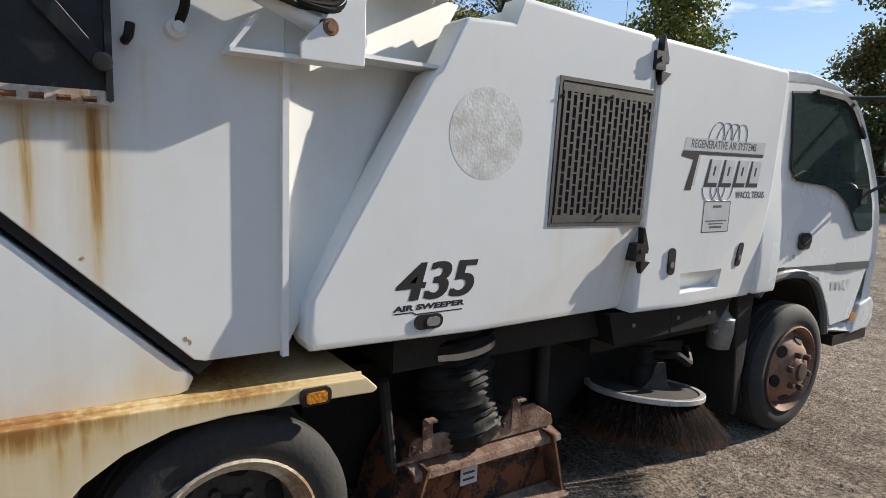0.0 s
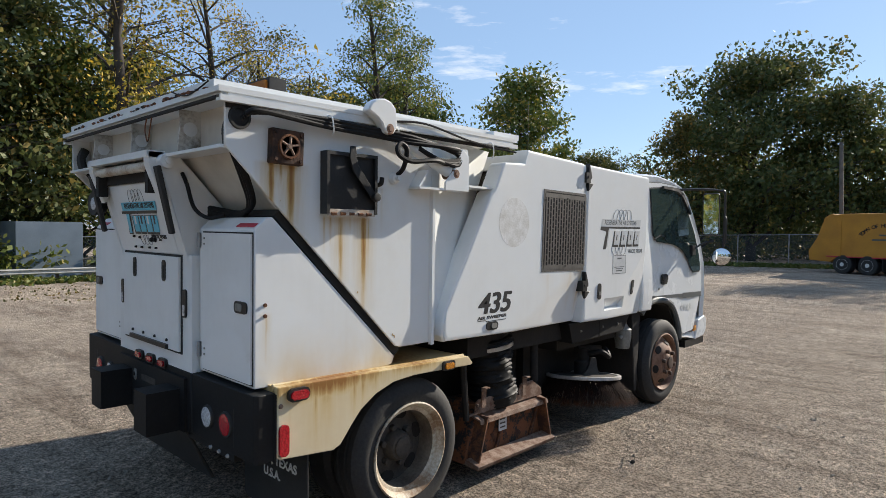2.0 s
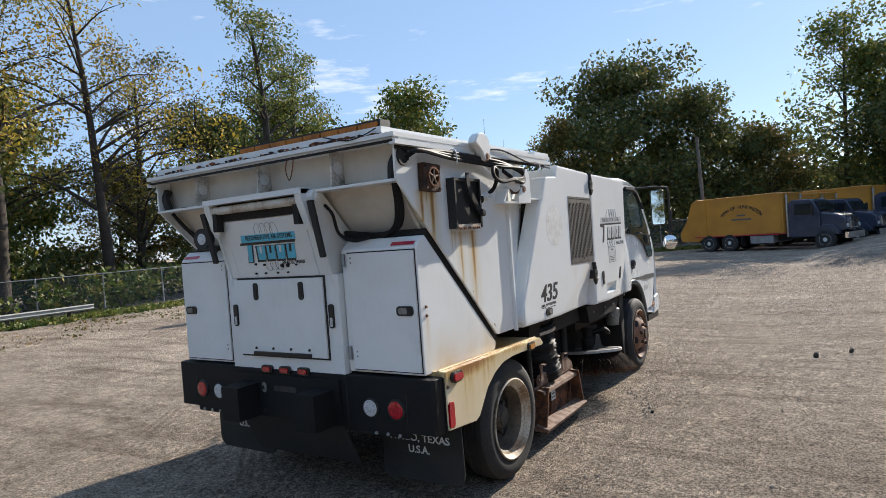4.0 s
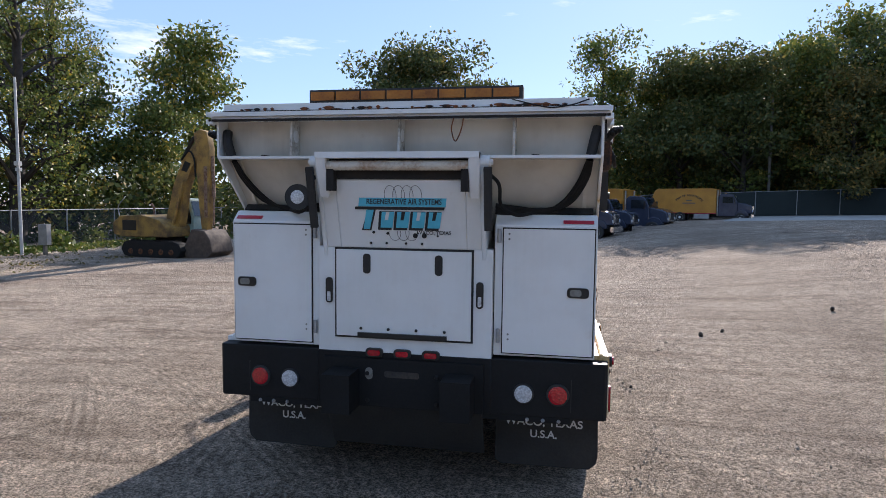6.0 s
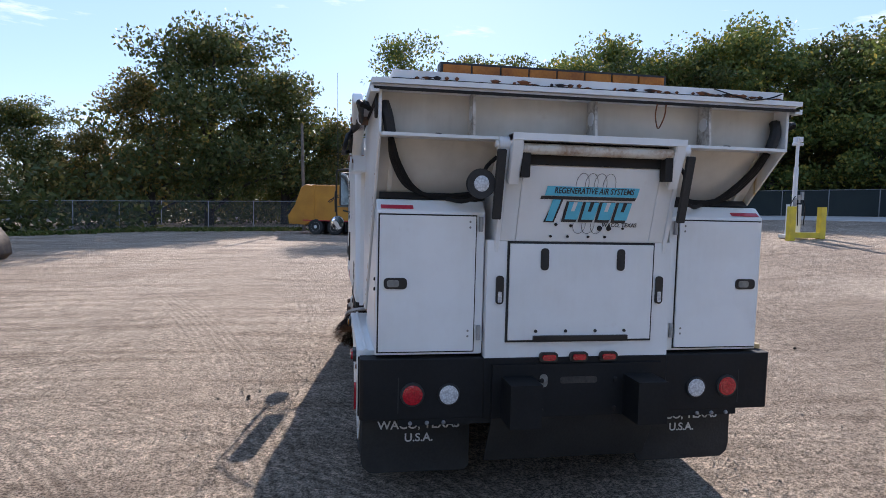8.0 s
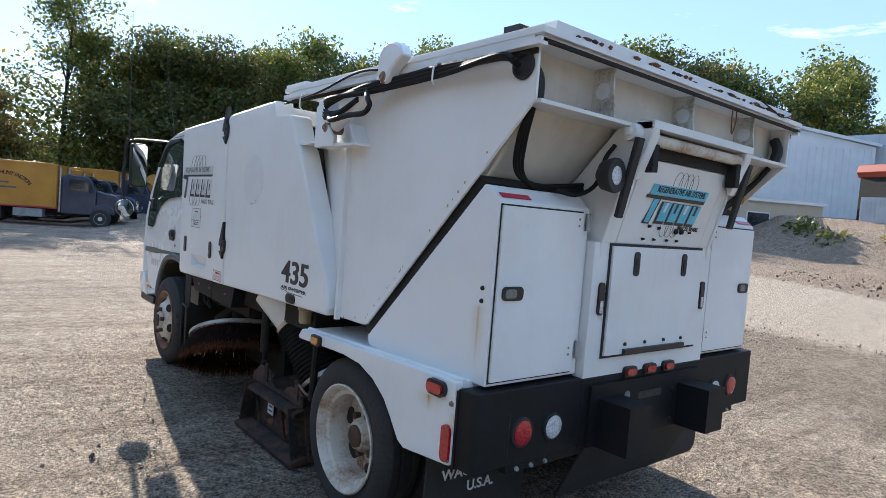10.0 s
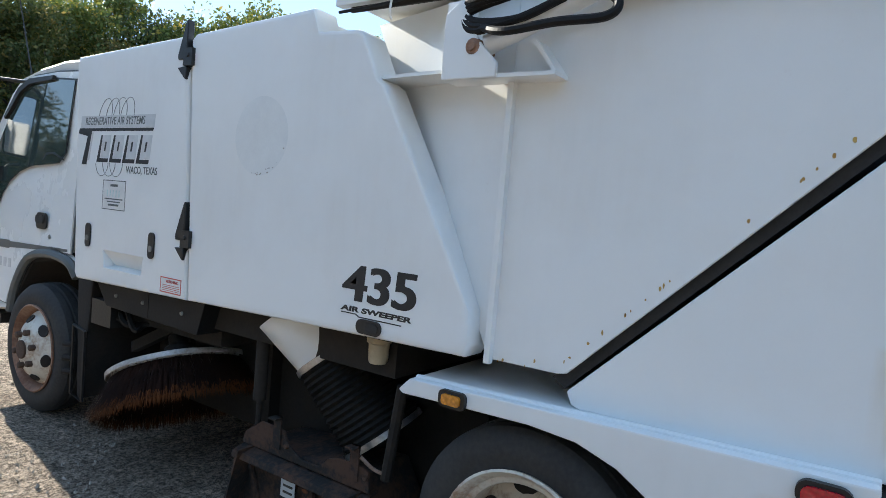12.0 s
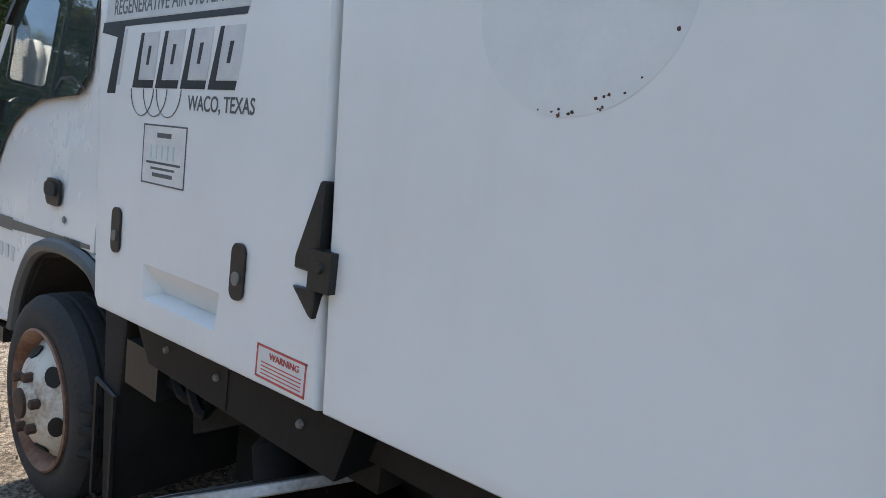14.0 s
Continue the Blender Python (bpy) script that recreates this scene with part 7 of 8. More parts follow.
def refuse_truck(k):
    """Orange packer body on a dark bonneted truck; drives towards local +x, k scales it."""
    t = thing("refuse_truck", (0, 0, 0), "orange refuse truck with a dark navy cab parked in the yard", "refuse truck", "parked refuse trucks")
    b = part("packer_body", prism([(0.35, 0.75), (4.9, 0.80), (4.9, 2.62), (4.6, 2.72), (1.0, 2.70), (0.9, 2.62)], "y", -0.95, 0.95, 0.04), ORANGE, t, "orange steel packer body")
    part("tailgate", prism([(-0.45, 0.55), (0.55, 0.50), (1.0, 0.80), (1.0, 2.66), (0.55, 2.72), (0.25, 2.55), (-0.1, 1.6), (-0.5, 1.0)], "y", -0.92, 0.92, 0.05), ORANGE, t)
    for x in (1.02, 4.75):
        part("body_rib", box(x, x + 0.06, -0.985, 0.985, 0.78, 2.68, 0.01), ORANGE, b)
    part("body_rail", box(0.4, 4.95, -0.975, 0.975, 0.74, 0.79, 0.01), RED_TAPE, b)
    part("top_rail", box(0.9, 4.92, -0.97, 0.97, 2.60, 2.68, 0.01), ORANGE, b)
    part("chassis", box(0.3, 7.2, -0.45, 0.45, 0.45, 0.75, 0.02), DIRT_SHADE, t)
    part("side_tank", box(3.3, 4.4, -0.95, 0.95, 0.35, 0.70, 0.06), GALV, t)
    c = part("cab", prism([(5.05, 0.55), (5.05, 2.15), (5.25, 2.30), (6.0, 2.28), (6.15, 2.18), (6.42, 1.66), (6.42, 0.55)], "y", -0.82, 0.82, 0.06), NAVY, t, "dark navy truck cab")
    part("bonnet", prism([(6.40, 0.75), (6.40, 1.66), (7.15, 1.52), (7.42, 1.36), (7.48, 0.80)], "y", -0.72, 0.72, 0.08), NAVY, c)
    part("windscreen", prism([(6.17, 2.12), (6.43, 1.70), (6.45, 1.71), (6.19, 2.13)], "y", -0.70, 0.70), FARGLASS, c)
    for s in (1, -1):
        part("side_window", box(5.35, 6.10, s * 0.822 - 0.004, s * 0.822 + 0.004, 1.58, 2.08, 0.002), FARGLASS, c)
        part("front_fender", prism([(6.25, 0.62), (6.35, 0.98), (6.65, 1.12), (7.0, 1.05), (7.2, 0.80), (7.2, 0.62)], "y", s * 0.70 - 0.16, s * 0.70 + 0.22, 0.04), NAVY, c)
        part("headlamp", moved(lathe([(0, 0.10), (0.05, 0.09), (0.06, 0.03)], 14), pose(7.43, s * 0.60, 1.0)), WHITE_L, c)
        part("exhaust_pipe", rod((4.98, s * 0.72, 0.6), (4.98, s * 0.72, 2.6), 0.06, 10), STEEL, t)
        part("mirror", box(6.20, 6.26, s * 1.08 - 0.08, s * 1.08 + 0.08, 1.55, 2.0, 0.02), BLACK, c)
        far_wheel(t, 6.65, s * 0.98, 0.42, 0.25, WHITE_INK, s)
        for x in (1.15, 2.25):
            far_wheel(t, x, s * 0.98, 0.42, 0.42, WHITE_INK, s)
        mud = part("mud_flap", box(2.85, 2.88, s * 0.75 - 0.22, s * 0.75 + 0.22, 0.2, 0.75), RUBBER, t)
        q = Matrix(((-s, 0, 0, 0), (0, 0, s, s * 0.956), (0, 1, 0, 0), (0, 0, 0, 1))) if s > 0 else Matrix(((1, 0, 0, 0), (0, 0, -1, -0.956), (0, 1, 0, 0), (0, 0, 0, 1)))
        name = "TOWN OF HUNTINGTON"
        for i, ch in enumerate(name):
            if ch == " ":
                continue
            a = radians(52 - 104 * i / (len(name) - 1))
            words(ch, 0.22, q @ pose((-1 if s > 0 else 1) * 0 + (2.9 if s < 0 else -2.9) + 1.15 * math.sin(-a) * -1 * -1, 1.15 + 0.95 * math.cos(a), 0.0, 0, 0, math.degrees(a)), b, "lettering", INK, bold=0.006, align="CENTER")
        for z, w in ((1.72, 0.42), (1.52, 1.0)):
            xx = 2.9
            part("lettering_bar", box(xx - w / 2, xx + w / 2, s * 0.953 - 0.003, s * 0.953 + 0.003, z, z + 0.07), GREY_INK, b)
    part("grille", box(7.44, 7.50, -0.36, 0.36, 0.88, 1.36, 0.02), CHROME, c)
    for k2 in range(7):
        part("grille_slot", box(7.498, 7.506, -0.30 + 0.09 * k2, -0.26 + 0.09 * k2, 0.92, 1.32), BLACK, c)
    part("front_bumper", box(7.42, 7.56, -0.86, 0.86, 0.45, 0.72, 0.04), CHROME, t)
    part("roof_light", box(5.5, 5.62, -0.6, 0.6, 2.27, 2.33, 0.01), AMBER_L, c)
    return t


def place(x, y, turn, s=1.0, dz=0.0):
    return Matrix.Translation((x, y, ground_z(x, y) + dz)) @ Matrix.Rotation(radians(turn), 4, "Z") @ Matrix.Diagonal((s, s, s, 1))


rt = refuse_truck(1)
rt.matrix_basis = place(-2.85, 29.2, -21, 0.90)
copy_thing(rt, place(-1.3, 31.9, -25, 0.96))
copy_thing(rt, place(0.4, 34.6, -26, 1.04))
copy_thing(rt, place(6.3, 35.6, -20, 0.80))


def excavator():
    """A tracked excavator: boom raised, stick hanging, bucket on the ground; the boom points along local +x."""
    t = thing("excavator", (0, 0, 0), "dusty yellow tracked excavator with its bucket on the ground", "excavator")
    for s in (1, -1):
        tr = part("track", moved(prism([(-1.5, 0.30), (-1.35, 0.06), (-1.1, 0.0), (1.1, 0.0), (1.35, 0.06), (1.5, 0.30), (1.35, 0.58), (1.1, 0.64), (-1.1, 0.64), (-1.35, 0.58)], "y", -0.22, 0.22, 0.03), pose(0, s * 0.85, 0)), DIRT_SHADE, t, "black steel crawler track")
        for k in range(12):
            part("track_shoe", moved(box(-0.10, 0.04, -0.23, 0.23, 0.64, 0.665), pose(-1.1 + 0.2 * k, s * 0.85, 0)), DIRT_SHADE, tr)
        for k in range(5):
            part("track_roller", moved(lathe([(0, 0.12), (0.03, 0.11), (0.035, 0.05)], 14, "y"), pose(-1.0 + 0.5 * k, s * 1.06, 0.22) @ Matrix.Diagonal((1, s, 1, 1))), RUST, tr)
    part("turntable", lathe([(0.60, 0.55), (0.78, 0.55)], 24, "z"), DIRT_SHADE, t)
    part("house", prism([(-1.75, 0.85), (-1.80, 1.35), (-1.65, 1.62), (-0.55, 1.68), (0.35, 1.50), (0.75, 1.2), (0.75, 0.80), (-1.5, 0.78)], "y", -1.0, 0.98, 0.06), YELLOW, t, "dusty yellow machine house")
    part("counterweight", prism([(-1.95, 0.85), (-2.0, 1.3), (-1.85, 1.5), (-1.62, 1.5), (-1.62, 0.82)], "y", -1.0, 1.0, 0.08), YELLOW, t)
    part("engine_grille", box(-1.45, -0.75, -1.012, -1.0, 1.05, 1.45), BLACK, t)
    part("exhaust", tube([(-1.0, 0.2, 1.6), (-1.0, 0.2, 1.95), (-1.12, 0.2, 2.1)], 0.045, 8, 4), RUST_PALE, t)
    part("hand_rail", tube([(-1.7, -0.9, 1.6), (-1.75, -0.9, 2.0), (-1.4, -0.9, 2.35)], 0.02, 6, 4), GALV, t)
    cab = part("operator_cab", prism([(-0.10, 0.80), (-0.10, 2.25), (0.05, 2.36), (0.75, 2.34), (0.95, 1.60), (0.95, 0.80)], "y", 0.28, 1.02, 0.05), worn("cab_green_grey", (0.30, 0.42, 0.38), (0.22, 0.30, 0.28), 0.6), t, "pale green glazed operator's cab")
    for sy in (1.025, 0.275):
        part("cab_window", prism([(0.02, 1.30), (0.02, 2.16), (0.10, 2.24), (0.66, 2.22), (0.83, 1.58), (0.83, 1.30)], "y", sy - 0.004, sy + 0.004), FARGLASS, cab)
    part("front_window", prism([(0.79, 2.22), (0.965, 1.62), (0.975, 1.62), (0.80, 2.23)], "y", 0.35, 0.95), FARGLASS, cab)
    boom = part("boom", prism([(0.30, 1.10), (0.10, 1.40), (0.55, 2.9), (1.00, 3.85), (1.75, 4.65), (2.02, 4.55), (1.95, 4.25), (1.45, 3.55), (1.05, 2.65), (0.85, 1.40), (0.70, 1.10)], "y", -0.36, 0.04, 0.03), YELLOW, t, "dusty yellow boom")
    part("boom_badge", prism([(0.95, 3.45), (1.15, 3.82), (1.42, 3.72), (1.22, 3.38)], "y", -0.372, -0.36), BLACK, boom)
    stick = part("stick", prism([(1.55, 4.90), (1.85, 5.05), (2.16, 4.95), (2.30, 4.3), (2.24, 2.4), (2.12, 1.1), (1.86, 1.1), (1.72, 2.4), (1.66, 4.0)], "y", -0.34, 0.0, 0.03), YELLOW, t, "dusty yellow stick")
    part("stick_wear", prism([(2.02, 3.6), (2.18, 3.6), (2.16, 1.6), (2.02, 1.6)], "y", -0.352, -0.34), RUST_PALE, stick)
    part("boom_ram", join(rod((0.55, -0.46, 1.2), (0.95, -0.46, 2.5), 0.07, 10), rod((0.95, -0.46, 2.5), (1.12, -0.46, 3.05), 0.04, 8)), YELLOW, t)
    part("stick_ram", join(rod((0.85, -0.18, 3.85), (1.45, -0.18, 4.75), 0.075, 10), rod((1.45, -0.18, 4.75), (1.75, -0.18, 5.0), 0.04, 8)), DIRT_SHADE, t)
    part("bucket_ram", join(rod((2.30, -0.18, 4.0), (2.36, -0.18, 2.4), 0.07, 10), rod((2.36, -0.18, 2.4), (2.32, -0.18, 1.3), 0.035, 8)), RUST_PALE, t)
    part("hose", tube([(1.05, -0.41, 3.9), (1.4, -0.42, 4.2), (1.62, -0.41, 3.9), (1.64, -0.36, 3.2)], 0.035, 6, 5), HOSE, t)
    bk = part("bucket", prism([(1.75, 1.15), (2.35, 1.10), (2.62, 0.75), (2.72, 0.25), (2.45, 0.02), (1.55, 0.0), (1.30, 0.15), (1.45, 0.60)], "y", -0.80, 0.50, 0.05), worn("bucket_steel", (0.14, 0.10, 0.07), (0.07, 0.05, 0.04), 0.8), t, "worn brown steel bucket")
    for k in range(5):
        part("bucket_tooth", prism([(1.32, 0.02), (1.10, 0.04), (1.12, 0.10), (1.35, 0.14)], "y", -0.76 + 0.27 * k, -0.66 + 0.27 * k), RUST_PALE, bk)
    return t


ex = excavator()
ex.matrix_basis = place(-12.38, 15.80, -8, 1.0) @ Matrix.Scale(0.84, 4)


def car(name, label, paint, tall=1.0, hatch=False):
    """A parked car along local x."""
    t = thing(name, (0, 0, 0), label, "car", "cars parked on the bank")
    h = tall
    roof = [(-1.75, 0.86 * h), (-1.35, 1.22 * h), (-0.85, 1.40 * h), (0.35, 1.40 * h), (0.75, 1.30 * h), (1.25, 0.90 * h)] if not hatch else [(-2.05, 0.92 * h), (-1.90, 1.35 * h), (-1.6, 1.48 * h), (0.35, 1.48 * h), (0.65, 1.40 * h), (1.10, 0.98 * h)]
    body = part("body", prism([(-2.2, 0.30), (-2.28, 0.55), (-2.22, 0.82 * h), (-1.75, 0.88 * h), (1.2, 0.92 * h), (2.0, 0.80 * h), (2.22, 0.66), (2.25, 0.42), (2.15, 0.24), (-2.1, 0.24)], "y", -0.86, 0.86, 0.07, 3), paint, t)
    part("cabin", prism(roof, "y", -0.74, 0.74, 0.06, 2), paint, body)
    ins = inset(roof, 0.13)
    for s in (1, -1):
        part("side_window", prism([(u, v - 0.01) for u, v in ins], "y", s * 0.742 - 0.006, s * 0.742 + 0.006), FARGLASS, body)
        part("window_post", box(-0.38, -0.30, s * 0.748 - 0.006, s * 0.748 + 0.006, 0.95 * h, 1.36 * h), paint, body)
        part("rub_strip", box(-2.0, 2.0, s * 0.862 - 0.006, s * 0.862 + 0.008, 0.52, 0.57), BLACK, body)
        for x in (-1.35, 1.38):
            far_wheel(t, x, s * 0.84, 0.30, 0.2, CHROME, s)
        part("tail_light", box(-2.27, -2.20, s * 0.66 - 0.14, s * 0.66 + 0.14, 0.60, 0.74, 0.02), RED_L, body)
        part("head_light", box(2.16, 2.25, s * 0.60 - 0.16, s * 0.60 + 0.16, 0.52, 0.66, 0.02), WHITE_L, body)
        part("door_mirror", box(0.62, 0.76, s * 0.92 - 0.07, s * 0.92 + 0.07, 0.92 * h, 1.04 * h, 0.02), paint, body)
    a, b = roof[-2], roof[-1]
    part("windscreen", prism([(a[0] + 0.02, a[1] - 0.04), (b[0] - 0.02, b[1] + 0.02), (b[0] + 0.005, b[1] + 0.035), (a[0] + 0.045, a[1] - 0.02)], "y", -0.64, 0.64), FARGLASS, body)
    a, b = roof[0], roof[1]
    part("rear_window", prism([(a[0], a[1] + 0.04), (b[0] - 0.02, b[1] - 0.03), (b[0] - 0.045, b[1] - 0.02), (a[0] - 0.025, a[1] + 0.05)], "y", -0.60, 0.60), FARGLASS, body)
    part("front_bumper", box(2.12, 2.30, -0.80, 0.80, 0.30, 0.46, 0.04), GREY_INK, t)
    part("rear_bumper", box(-2.32, -2.16, -0.80, 0.80, 0.30, 0.46, 0.04), GREY_INK, t)
    part("plate_bar", box(2.295, 2.305, -0.15, 0.15, 0.32, 0.42), WHITE_INK, t)
    return t


c1 = car("sedan", "dark maroon sedan parked on bare earth", MAROON)
c1.matrix_basis = place(19.4, -0.35, -72, 0.72)
copy_thing(c1, place(20.8, 2.6, -62, 0.70))
c2 = car("sedan", "silver grey sedan parked in a row", SILVER)
c2.matrix_basis = place(21.8, 1.7, -72, 0.78)
copy_thing(c2, place(21.9, -5.6, -80, 0.78))
c3 = car("hatchback", "white estate car parked in a row", CARWHITE, 1.12, True)
c3.matrix_basis = place(22.0, -0.7, -78, 0.80)
c4 = car("hatchback", "dark grey estate car parked in a row", DKGREY, 1.05, True)
c4.matrix_basis = place(21.7, -3.2, -80, 0.78)
c5 = car("van", "white van parked before the dark fence", CARWHITE, 1.3, True)
c5.matrix_basis = place(28.0, 23.6, 39, 0.6)


def barrel():
    t = thing("traffic_barrel", (0, 0, 0), "orange traffic barrel with white bands", "traffic barrel", "traffic barrels")
    part("drum", lathe([(0, 0.32), (0.05, 0.32), (0.06, 0.28), (0.30, 0.275), (0.31, 0.265), (0.55, 0.255), (0.56, 0.245), (0.86, 0.225), (0.92, 0.20), (1.0, 0.19)], 24, "z"), CONEORANGE, t)
    for z0, r0, r1 in ((0.33, 0.272, 0.268), (0.60, 0.256, 0.25)):
        part("white_band", lathe([(z0, r0), (z0 + 0.14, r1)], 24, "z", False), WHITE_INK, t)
    part("rubber_base", lathe([(0, 0.40), (0.06, 0.38)], 24, "z"), RUBBER, t)
    return t


b1 = barrel()
b1.matrix_basis = place(18.3, 3.35, 0, 0.82)
copy_thing(b1, Matrix.Translation((17.3, 0.45, ground_z(17.3, 0.45) + 0.22)) @ Matrix.Rotation(radians(20), 4, "Z") @ Matrix.Rotation(radians(90), 4, "X") @ Matrix.Diagonal((0.8, 0.8, 0.8, 1)))

# mast between yellow posts
mx, my = 12.9, 14.2
ms = thing("light_mast", (mx, my, ground_z(mx, my)), "white telescopic mast on a white base", "mast")
part("mast_base", join(box(-0.28, 0.28, -0.28, 0.28, 0, 0.10, 0.02), box(-0.16, 0.16, -0.14, 0.14, 0.10, 1.05, 0.03)), WHITE_FAR, ms)
part("mast_tube", join(rod((0, 0, 1.0), (0, 0, 2.2), 0.07, 12), rod((0, 0, 2.2), (0, 0, 3.1), 0.05, 12)), WHITE_FAR, ms)
part("mast_head", join(rod((-0.17, 0, 2.92), (0.17, 0, 2.92), 0.05, 10), rod((0, -0.14, 3.08), (0, 0.14, 3.08), 0.05, 10), box(-0.10, 0.10, -0.1, 0.1, 2.98, 3.14, 0.02)), WHITE_FAR, ms)
for k in range(3):
    part("cable", tube([(-0.1 + 0.1 * k, -0.15, 1.3), (-0.3 + 0.25 * k, -0.22, 1.0), (-0.2 + 0.2 * k, -0.2, 0.4)], 0.018, 6, 5), HOSE, ms)
    part("cable_box", box(-0.16 + 0.12 * k, -0.07 + 0.12 * k, -0.2, -0.14, 1.0 + 0.1 * k, 1.25 + 0.1 * k, 0.01), GALV, ms)
bl = thing("bollard_frame", (mx, my - 0.1, ground_z(mx, my)), "yellow steel guard posts with a low rail", "bollards")
for x in (-0.52, 0.52):
    part("bollard", join(box(x - 0.09, x + 0.09, -0.55, -0.37, -0.1, 0.98, 0.02)), SAFETY, bl)
part("guard_rail", box(-0.52, 0.52, -0.54, -0.40, 0.04, 0.20, 0.02), SAFETY, bl)

# hut and white building by the road
hx, hy = 22.2, 11.5
hut = thing("hut", (hx, hy, ground_z(hx, hy) - 0.1), "small tan flat-roofed hut beside the road", "hut", turn=-30)
part("shell", box(0, 5.5, 0, 2.0, 0, 2.15, 0.02), TAN, hut)
part("roof", box(-0.12, 5.6, -0.12, 2.1, 2.15, 2.28, 0.02), WHITE_FAR, hut)
hw = part("window", box(-0.02, 0.0, 1.05, 1.45, 0.95, 1.65), WHITE_FAR, hut)
part("pane", box(-0.03, -0.02, 1.10, 1.40, 1.0, 1.6), FARGLASS, hw)
hw = part("window", box(1.9, 3.0, -0.02, 0.0, 1.0, 1.7), WHITE_FAR, hut)
part("pane", box(1.95, 2.95, -0.03, -0.02, 1.05, 1.65), FARGLASS, hw)
part("wall_box", box(-0.06, 0.0, 1.55, 1.70, 0.9, 1.3, 0.01), RED_INK, hut)
part("pipe", rod((-0.05, 0.9, 0.1), (-0.05, 0.9, 0.9), 0.04, 8), BLACK, hut)

wx, wy = 27.4, 16.05
wb = thing("metal_building", (wx, wy, ground_z(wx, wy) - 0.2), "tall white corrugated metal building", "building", turn=-55)
part("shell", prism([(0, 0), (9, 0), (9, 5.3), (4.5, 6.3), (0, 5.25)], "y", 0, 9), WHITE_FAR, wb)
part("roof", join(prism([(-0.2, 5.2), (4.5, 6.28), (9.2, 5.3), (9.2, 5.45), (4.5, 6.45), (-0.2, 5.38)], "y", -0.15, 9.2)), WHITE_FAR, wb)
for k in range(30):
    part("wall_rib", box(0.15 + 0.3 * k - 0.03, 0.15 + 0.3 * k + 0.03, -0.035, 0.0, 0.1, 5.2), WHITE_FAR, wb)
part("canopy", prism([(-0.1, 1.75), (3.4, 1.95), (3.4, 2.25), (2.6, 2.3)], "y", -0.9, 0.0), GREY_INK, wb)
part("wall_lamp", box(3.5, 3.8, -0.15, 0.0, 3.7, 3.85, 0.02), GREY_INK, wb)
part("downpipe", rod((0.05, -0.06, 0), (0.05, -0.06, 5.2), 0.07, 8), WHITE_FAR, wb)

# trailers and containers on the bank
tx, ty = 27.6, 2.1
tz = ground_z(tx, ty) + 0.25
tr = thing("site_trailer", (tx, ty, tz), "tan site office trailer with windows and a flat dark roof", "trailer", turn=-62)
part("shell", box(0, 11, 0, 8.0, 0.0, 2.2, 0.02), TAN, tr)
part("skirt", box(0.05, 10.95, 0.05, 7.95, -1.6, 0.0), GREY_INK, tr)
part("roof", box(-0.1, 11.1, -0.1, 8.1, 2.2, 2.3, 0.02), GREY_INK, tr)
# front wall sheet in the darker tan, for the side turned from the sun
part("front_cladding", box(0.02, 11, -0.02, 0.0, 0.02, 2.18), TAN_SHADED, tr)
for k in range(9):
    part("batten", box(1.2 * k + 0.6, 1.2 * k + 0.63, -0.03, -0.02, 0.02, 2.18), GREY_INK, tr)
for k in range(8):
    part("batten", box(-0.012, 0.0, 0.95 * k + 0.7, 0.95 * k + 0.73, 0.05, 2.18), GREY_INK, tr)
for x0, x1, z0, z1, m in ((1.4, 2.15, 0.35, 1.75, PALEGREY), (3.4, 4.9, 0.85, 1.75, WHITE_FAR), (7.5, 9.0, 0.85, 1.75, WHITE_FAR)):
    w = part("door" if m is PALEGREY else "window", box(x0, x1, -0.05, -0.03, z0, z1), m, tr)
    if m is WHITE_FAR:
        part("pane", box(x0 + 0.06, (x0 + x1) / 2 - 0.03, -0.056, -0.05, z0 + 0.06, z1 - 0.06), FARGLASS, w)
        part("pane", box((x0 + x1) / 2 + 0.03, x1 - 0.06, -0.056, -0.05, z0 + 0.06, z1 - 0.06), FARGLASS, w)
part("roof_vent", lathe([(2.42, 0.2), (2.6, 0.22), (2.7, 0.1)], 14, "z"), WHITE_FAR, tr)
sr = part("step_rail", join(box(0.2, 3.2, -1.2, -1.15, 0.75, 0.83), box(0.2, 3.2, -1.2, -1.15, 0.4, 0.46), *[box(x, x + 0.08, -1.22, -1.14, -0.4, 0.85) for x in (0.2, 1.6, 3.1)]), WOOD, tr)
tr.matrix_basis = tr.matrix_basis @ Matrix.Diagonal((0.80, 0.80, 0.78, 1))
pole("aerial_mast", 31.0, 5.2, 6.4, 0.05, GALV, "thin steel aerial mast behind the trailer")
pole("aerial_mast", 33.5, 0.4, 5.2, 0.08, POLE_W, "pale mast with a bracket behind the trailer")


def container(name, label, mat, end, length=5.0):
    t = thing(name, (0, 0, 0), label, "container")
    b = part("shell", box(0, 2.0, 0, length, 0.1, 2.1, 0.02), mat, t)
    n = int(length / 0.22)
    for k in range(n):
        part("corrugation", box(-0.03, 0.0, 0.1 + 0.22 * k, 0.2 + 0.22 * k, 0.2, 2.0), mat, b)
    part("end_wall", box(0.05, 1.95, -0.012, 0.0, 0.15, 2.05), end, b)
    for x in (0.4, 0.8, 1.2, 1.6):
        part("lock_rod", rod((x, -0.03, 0.2), (x, -0.03, 2.0), 0.02, 6), GALV, b)
    return t


